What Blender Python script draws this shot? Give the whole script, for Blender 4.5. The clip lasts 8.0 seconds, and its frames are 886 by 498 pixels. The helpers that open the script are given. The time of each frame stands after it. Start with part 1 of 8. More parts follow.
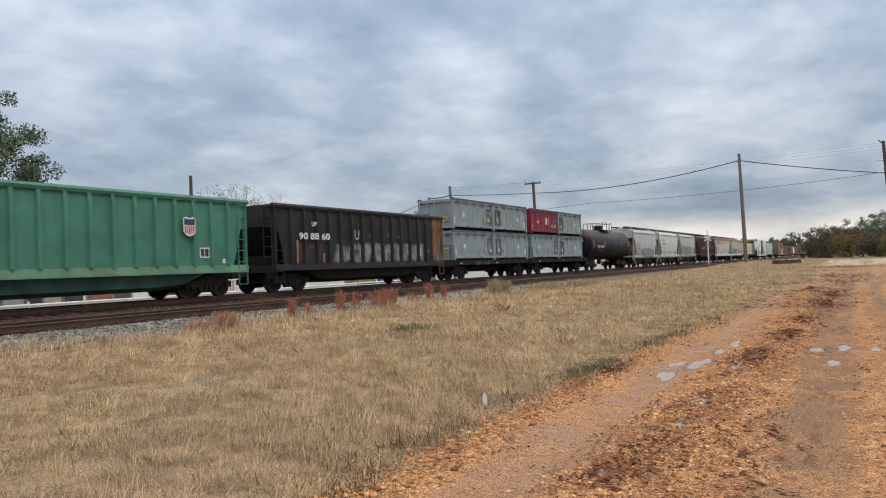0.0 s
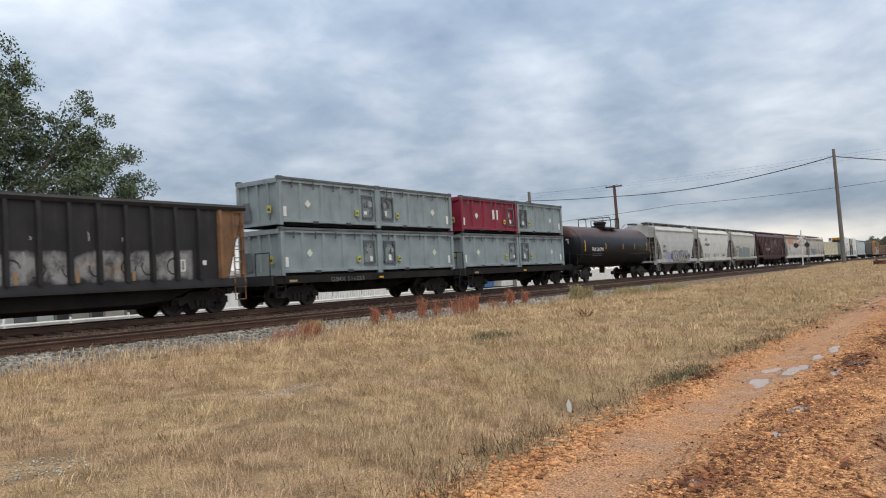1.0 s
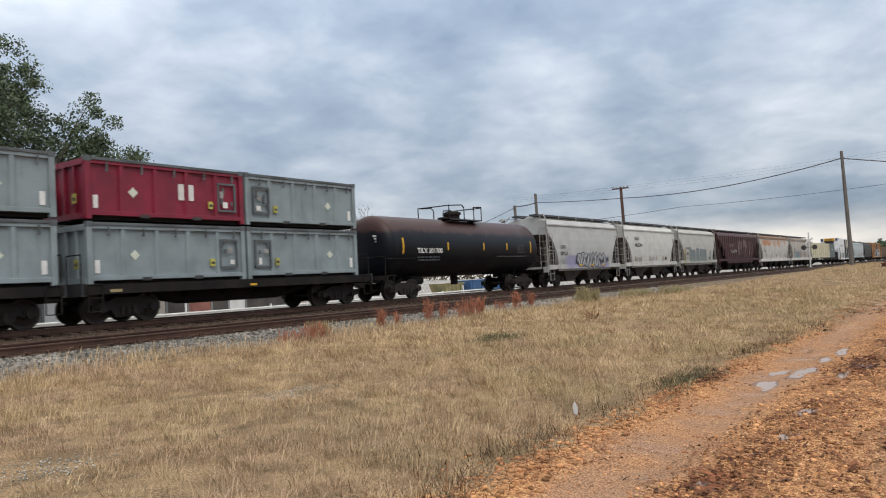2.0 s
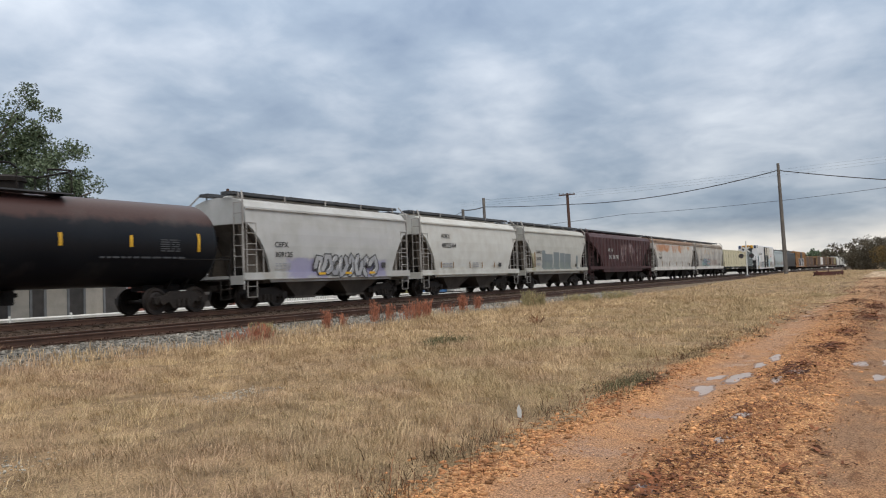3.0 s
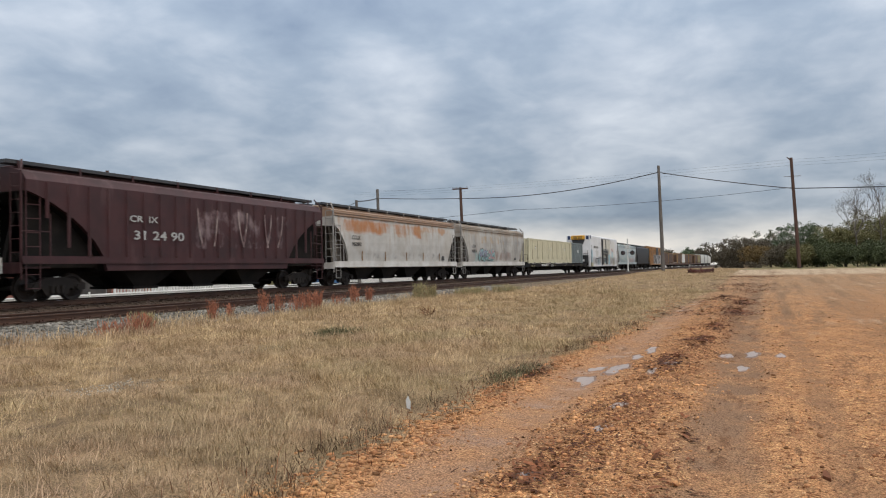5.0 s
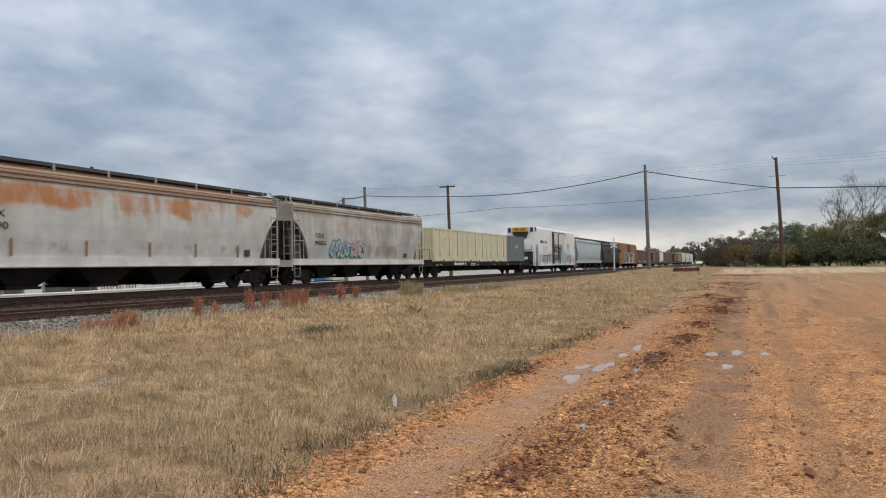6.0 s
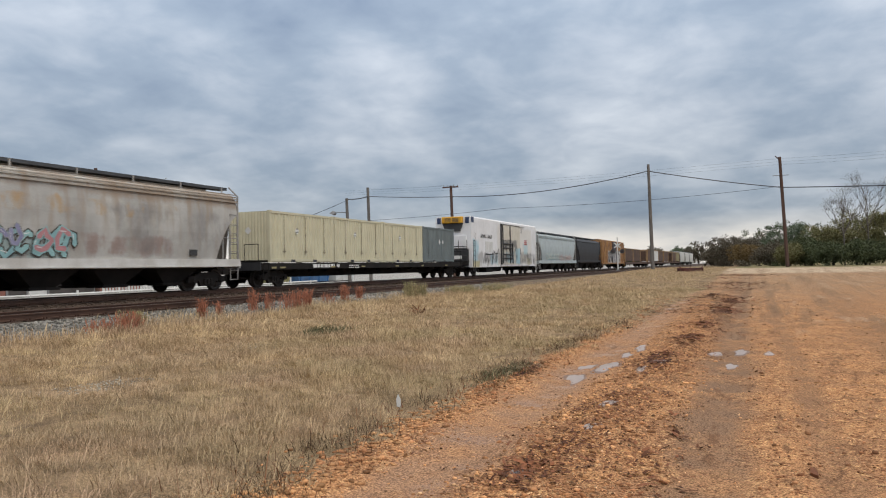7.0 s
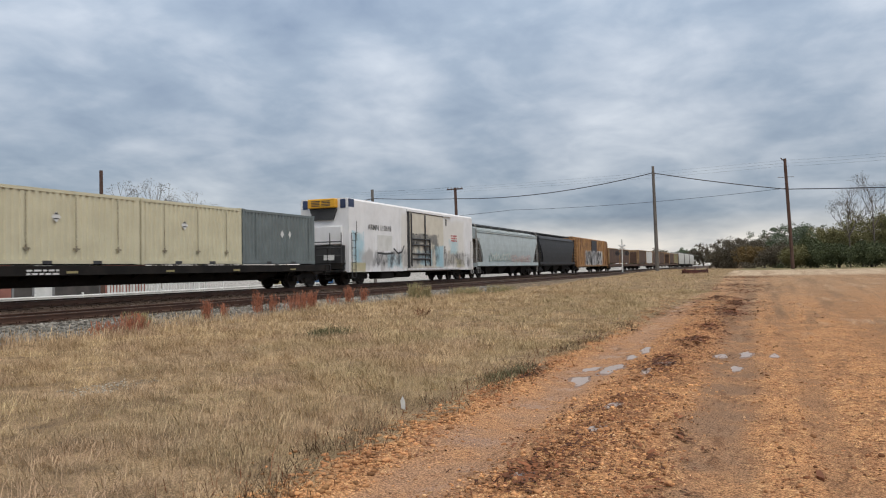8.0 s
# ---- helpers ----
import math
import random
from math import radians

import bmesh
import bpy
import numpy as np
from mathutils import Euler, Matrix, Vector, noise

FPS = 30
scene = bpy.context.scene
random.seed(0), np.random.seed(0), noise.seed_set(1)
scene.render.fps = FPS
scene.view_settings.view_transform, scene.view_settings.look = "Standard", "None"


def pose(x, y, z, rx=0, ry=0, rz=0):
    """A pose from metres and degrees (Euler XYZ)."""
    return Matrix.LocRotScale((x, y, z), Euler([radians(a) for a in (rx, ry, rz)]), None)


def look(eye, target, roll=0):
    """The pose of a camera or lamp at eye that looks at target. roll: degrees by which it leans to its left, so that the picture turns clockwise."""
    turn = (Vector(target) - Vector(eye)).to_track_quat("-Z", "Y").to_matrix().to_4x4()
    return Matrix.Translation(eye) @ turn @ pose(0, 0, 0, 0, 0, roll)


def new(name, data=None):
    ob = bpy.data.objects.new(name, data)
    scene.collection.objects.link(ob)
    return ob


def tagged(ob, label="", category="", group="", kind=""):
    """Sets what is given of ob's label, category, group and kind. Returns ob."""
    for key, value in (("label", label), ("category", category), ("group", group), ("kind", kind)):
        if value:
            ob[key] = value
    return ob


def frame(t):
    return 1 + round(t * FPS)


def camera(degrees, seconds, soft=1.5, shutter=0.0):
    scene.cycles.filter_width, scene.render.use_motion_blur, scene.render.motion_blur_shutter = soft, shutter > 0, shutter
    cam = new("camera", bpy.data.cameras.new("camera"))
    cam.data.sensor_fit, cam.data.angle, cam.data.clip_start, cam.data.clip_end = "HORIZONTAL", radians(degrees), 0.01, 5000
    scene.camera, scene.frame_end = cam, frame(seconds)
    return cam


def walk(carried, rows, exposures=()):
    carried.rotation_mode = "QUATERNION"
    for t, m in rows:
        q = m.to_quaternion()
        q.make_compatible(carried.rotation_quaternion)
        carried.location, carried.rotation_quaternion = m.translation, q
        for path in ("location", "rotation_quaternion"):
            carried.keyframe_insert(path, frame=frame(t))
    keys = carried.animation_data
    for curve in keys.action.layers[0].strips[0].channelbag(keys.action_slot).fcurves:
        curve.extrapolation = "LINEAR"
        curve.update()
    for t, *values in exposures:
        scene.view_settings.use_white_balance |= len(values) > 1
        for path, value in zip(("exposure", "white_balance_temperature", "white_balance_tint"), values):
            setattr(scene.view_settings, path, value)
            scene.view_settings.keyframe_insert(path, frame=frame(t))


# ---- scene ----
cam = camera(61.29, 8.0, soft=1.1, shutter=0.1)
EYE = (0.0, -23.0, 0.86)
VIEW = [(0.0, -61.18, 1.352, 2.06), (0.5, -57.95, 1.72, 2.70), (1.0, -55.02, 2.15, 3.0), (1.2, -54.35, 2.24, 2.97),
        (2.3, -54.87, 2.40, 2.78), (2.5, -55.545, 2.425, 2.68), (3.0, -58.598, 2.345, 2.07), (3.5, -61.86, 2.03, 1.61), (4.0, -64.17, 1.686, 1.34),
        (4.5, -65.71, 1.588, 1.19), (6.0, -67.84, 1.315, 0.88), (6.5, -67.79, 1.295, 0.88), (7.0, -67.58, 1.349, 1.015),
        (7.5, -67.367, 1.427, 1.073), (8.0, -67.245, 1.506, 1.013)]
walk(cam, [(t, pose(*EYE, 90 + p, r, y)) for t, y, p, r in VIEW],
     exposures=((0.0, 0.06), (1.0, 0.12), (2.5, 0.05), (4.0, -0.05), (8.0, -0.08)))
# metres that the train has come along by each time
TRAIN = [(0.0, 0.0), (0.5, 10.38), (1.0, 20.82), (2.5, 52.2), (3.0, 62.67), (3.5, 73.17), (4.0, 83.51), (4.5, 93.79),
         (6.0, 125.91), (6.5, 136.45), (7.0, 146.97), (7.5, 157.48), (8.0, 167.88)]
rnd = random.Random(7)
rng = np.random.default_rng(11)


# ---- sky and light: a closed cloud deck with breaks, brighter overhead ----
def build_sky():
    w = bpy.data.worlds.new("overcast")
    scene.world = w
    w.use_nodes = True
    nt = w.node_tree
    N, L = nt.nodes, nt.links
    bg = N["Background"]

    def math_(op, a, b=None, c=None):
        n = N.new("ShaderNodeMath")
        n.operation = op
        for i, v in enumerate((a, b, c)):
            if v is None:
                continue
            if isinstance(v, (int, float)):
                n.inputs[i].default_value = v
            else:
                L.new(v, n.inputs[i])
        return n.outputs[0]

    sky = N.new("ShaderNodeTexSky")
    sky.sky_type, sky.sun_disc = "NISHITA", False
    sky.sun_elevation, sky.sun_rotation = radians(48), radians(200)
    tc = N.new("ShaderNodeTexCoord")
    sep = N.new("ShaderNodeSeparateXYZ")
    L.new(tc.outputs["Generated"], sep.inputs[0])
    up = math_("MAXIMUM", sep.outputs[2], 0.0)
    den = math_("ADD", up, 0.25)
    comb = N.new("ShaderNodeCombineXYZ")
    L.new(math_("DIVIDE", sep.outputs[0], den), comb.inputs[0])
    L.new(math_("DIVIDE", sep.outputs[1], den), comb.inputs[1])

    def noise_(scale, detail, rough, dist, off, stretch=(1, 1, 1)):
        mp = N.new("ShaderNodeMapping")
        mp.inputs["Location"].default_value = off
        mp.inputs["Scale"].default_value = stretch
        L.new(comb.outputs[0], mp.inputs[0])
        n = N.new("ShaderNodeTexNoise")
        n.inputs["Scale"].default_value = scale
        n.inputs["Detail"].default_value = detail
        n.inputs["Roughness"].default_value = rough
        n.inputs["Distortion"].default_value = dist
        L.new(mp.outputs[0], n.inputs["Vector"])
        return n.outputs["Fac"]

    big = noise_(0.62, 2, 0.5, 0.0, (3.1, 1.7, 0))
    mid = noise_(2.0, 4, 0.5, 0.12, (8.2, 4.4, 0), (1.0, 1.0, 1))
    small = noise_(4.6, 6, 0.55, 0.25, (1.3, 9.1, 0))
    cloud = math_("ADD", math_("ADD", math_("MULTIPLY", big, 0.34), math_("MULTIPLY", mid, 0.42)), math_("MULTIPLY", small, 0.24))
    ramp = N.new("ShaderNodeValToRGB")
    L.new(cloud, ramp.inputs[0])
    r = ramp.color_ramp
    r.elements[0].position, r.elements[0].color = 0.35, (0.172, 0.222, 0.305, 1)
    r.elements[1].position, r.elements[1].color = 0.66, (0.585, 0.62, 0.665, 1)
    e = r.elements.new(0.46)
    e.color = (0.272, 0.328, 0.405, 1)
    e = r.elements.new(0.54)
    e.color = (0.395, 0.44, 0.505, 1)
    # brighter towards the zenith, as under any overcast; a pale warm strip low down
    lift = math_("ADD", math_("MULTIPLY", math_("POWER", up, 1.2), 2.7), 0.90)
    over = N.new("ShaderNodeMapRange")
    over.inputs["From Min"].default_value, over.inputs["From Max"].default_value = 0.36, 0.75
    L.new(sep.outputs[2], over.inputs["Value"])
    grey = N.new("ShaderNodeMix")
    grey.data_type = "RGBA"
    L.new(over.outputs[0], grey.inputs["Factor"])
    L.new(ramp.outputs[0], grey.inputs["A"])
    bw = N.new("ShaderNodeMix")
    bw.data_type, bw.blend_type = "RGBA", "MULTIPLY"
    bw.inputs["Factor"].default_value = 1.0
    dull = N.new("ShaderNodeRGBToBW")
    L.new(ramp.outputs[0], dull.inputs[0])
    L.new(dull.outputs[0], bw.inputs["A"])
    bw.inputs["B"].default_value = (1.03, 0.99, 0.96, 1)
    L.new(bw.outputs["Result"], grey.inputs["B"])
    mul = N.new("ShaderNodeVectorMath")
    mul.operation = "SCALE"
    L.new(grey.outputs["Result"], mul.inputs[0])
    L.new(lift, mul.inputs["Scale"])
    low = N.new("ShaderNodeMapRange")
    low.inputs["From Min"].default_value, low.inputs["From Max"].default_value = 0.066, 0.012
    L.new(sep.outputs[2], low.inputs["Value"])
    mixc = N.new("ShaderNodeMix")
    mixc.data_type = "RGBA"
    L.new(math_("MULTIPLY", low.outputs[0], math_("MULTIPLY_ADD", mid, 3.0, -0.45)), mixc.inputs["Factor"])
    L.new(mul.outputs[0], mixc.inputs["A"])
    mixc.inputs["B"].default_value = (0.80, 0.76, 0.71, 1)
    addc = N.new("ShaderNodeMix")
    addc.data_type, addc.blend_type = "RGBA", "ADD"
    addc.inputs["Factor"].default_value = 0.012
    L.new(mixc.outputs["Result"], addc.inputs["A"])
    L.new(sky.outputs[0], addc.inputs["B"])
    L.new(addc.outputs["Result"], bg.inputs["Color"])
    bg.inputs["Strength"].default_value = 1.0


build_sky()
sun_data = bpy.data.lights.new("sun", "SUN")
sun_data.energy, sun_data.angle, sun_data.color = 1.65, radians(40), (1.0, 0.95, 0.89)
sun = new("sun", sun_data)
sun.matrix_world = look((0, 0, 50), (20, 28, 0))


# ---- materials ----
def mat(name, c, c2=None, rough=0.65, metal=0.0, scale=1.2, fine=45.0, amt=0.25, bump=0.15, streak=None, streak_at=(0.56, 0.72), streak_z=(0.0, 9.0),
        streak_amt=0.8, island=0.0, obj=0.0, spec=0.5, stretch=(1, 1, 1), top=None, patches=()):
    """Base colour c drifting to c2 over large patches, fine grain, streaks that run down, and per-piece variation."""
    m = bpy.data.materials.new(name)
    m.use_nodes = True
    nt = m.node_tree
    N, L = nt.nodes, nt.links
    p = N["Principled BSDF"]
    p.inputs["Roughness"].default_value, p.inputs["Metallic"].default_value = rough, metal
    p.inputs["Specular IOR Level"].default_value = spec
    tc = N.new("ShaderNodeTexCoord")
    mp = N.new("ShaderNodeMapping")
    mp.inputs["Scale"].default_value = stretch
    L.new(tc.outputs["Object"], mp.inputs[0])

    def tex(sc, det=4, src=mp.outputs[0], rough_=0.5):
        n = N.new("ShaderNodeTexNoise")
        n.inputs["Scale"].default_value, n.inputs["Detail"].default_value, n.inputs["Roughness"].default_value = sc, det, rough_
        L.new(src, n.inputs["Vector"])
        return n.outputs["Fac"]

    def rng_(v, a, b, lo=0.0, hi=1.0):
        n = N.new("ShaderNodeMapRange")
        n.inputs["From Min"].default_value, n.inputs["From Max"].default_value = a, b
        n.inputs["To Min"].default_value, n.inputs["To Max"].default_value = lo, hi
        L.new(v, n.inputs["Value"])
        return n.outputs[0]

    def mix(fac, a, b, blend="MIX"):
        n = N.new("ShaderNodeMix")
        n.data_type, n.blend_type = "RGBA", blend
        L.new(fac, n.inputs["Factor"]) if not isinstance(fac, float) else setattr(n.inputs["Factor"], "default_value", fac)
        for k, v in (("A", a), ("B", b)):
            if isinstance(v, tuple):
                n.inputs[k].default_value = (*v, 1)
            else:
                L.new(v, n.inputs[k])
        return n.outputs["Result"]

    def times_(a, b):
        n = N.new("ShaderNodeMath")
        n.operation = "MULTIPLY"
        for i, v in enumerate((a, b)):
            if isinstance(v, float):
                n.inputs[i].default_value = v
            else:
                L.new(v, n.inputs[i])
        return n.outputs[0]

    c2 = c2 or tuple(x * 0.7 for x in c)
    grain = tex(fine, 3)
    col = mix(rng_(tex(scale), 0.38, 0.64), c, c2)
    if top:
        sz = N.new("ShaderNodeSeparateXYZ")
        L.new(tc.outputs["Object"], sz.inputs[0])
        wob = N.new("ShaderNodeMath")
        wob.operation = "MULTIPLY_ADD"
        L.new(tex(2.0), wob.inputs[0])
        wob.inputs[1].default_value = 0.5
        L.new(sz.outputs[2], wob.inputs[2])
        col = mix(rng_(wob.outputs[0], top[1], top[2]), col, top[0])
    if streak:
        ms = N.new("ShaderNodeMapping")
        ms.inputs["Scale"].default_value = (1.0, 1.0, 0.16)
        L.new(tc.outputs["Object"], ms.inputs[0])
        st = rng_(tex(2.6, 6, ms.outputs[0]), *streak_at)
        sz = N.new("ShaderNodeSeparateXYZ")
        L.new(tc.outputs["Object"], sz.inputs[0])
        st = times_(st, rng_(sz.outputs[2], streak_z[0], streak_z[1], 0.15, 1.0))
        col = mix(times_(st, streak_amt), col, streak)
    # worn or sprayed areas with ragged soft edges: colour, x range, z range, edge, grain, raggedness, bias, amount
    for pc_, xa, xb, za, zb, edge, grain_, amp, bias, share in patches:
        sp_ = N.new("ShaderNodeSeparateXYZ")
        L.new(tc.outputs["Object"], sp_.inputs[0])
        m1, m2, m3 = N.new("ShaderNodeMath"), N.new("ShaderNodeMath"), N.new("ShaderNodeMath")
        for n_ in (m1, m2, m3):
            n_.operation = "MINIMUM"
        L.new(rng_(sp_.outputs[0], xa, xa + edge), m1.inputs[0])
        L.new(rng_(sp_.outputs[0], xb, xb - edge), m1.inputs[1])
        L.new(rng_(sp_.outputs[2], za, za + edge * 0.6), m2.inputs[0])
        L.new(rng_(sp_.outputs[2], zb, zb - edge * 0.6), m2.inputs[1])
        L.new(m1.outputs[0], m3.inputs[0])
        L.new(m2.outputs[0], m3.inputs[1])
        ms = N.new("ShaderNodeMapping")
        ms.inputs["Location"].default_value = (xa * 3.1, 0, za * 1.7)
        ms.inputs["Scale"].default_value = (1.0, 1.0, 0.6)
        L.new(tc.outputs["Object"], ms.inputs[0])
        wob = N.new("ShaderNodeMath")
        wob.operation = "MULTIPLY_ADD"
        L.new(rng_(tex(grain_, 9, ms.outputs[0], 0.62), 0.25, 0.75, -0.5, 0.5), wob.inputs[0])
        wob.inputs[1].default_value = amp
        L.new(m3.outputs[0], wob.inputs[2])
        lo_ = 0.45 - bias
        inside = times_(rng_(wob.outputs[0], lo_ - 0.15, lo_ + 0.15 + 0.25 * amp), rng_(m3.outputs[0], 0.0, 0.25))
        col = mix(times_(inside, share), col, pc_)
    if island or obj:
        if island:
            rn = N.new("ShaderNodeNewGeometry").outputs["Random Per Island"]
        else:
            rn = N.new("ShaderNodeObjectInfo").outputs["Random"]
        k = island or obj
        col = mix(1.0, col, rng_(rn, 0, 1, 1 - k, 1 + k), "MULTIPLY")
    col = mix(1.0, col, rng_(grain, 0.25, 0.75, 1 - amt, 1 + amt), "MULTIPLY")
    L.new(col, p.inputs["Base Color"])
    if bump:
        b = N.new("ShaderNodeBump")
        b.inputs["Strength"].default_value, b.inputs["Distance"].default_value = bump, 0.02
        L.new(grain, b.inputs["Height"])
        L.new(b.outputs[0], p.inputs["Normal"])
    return m


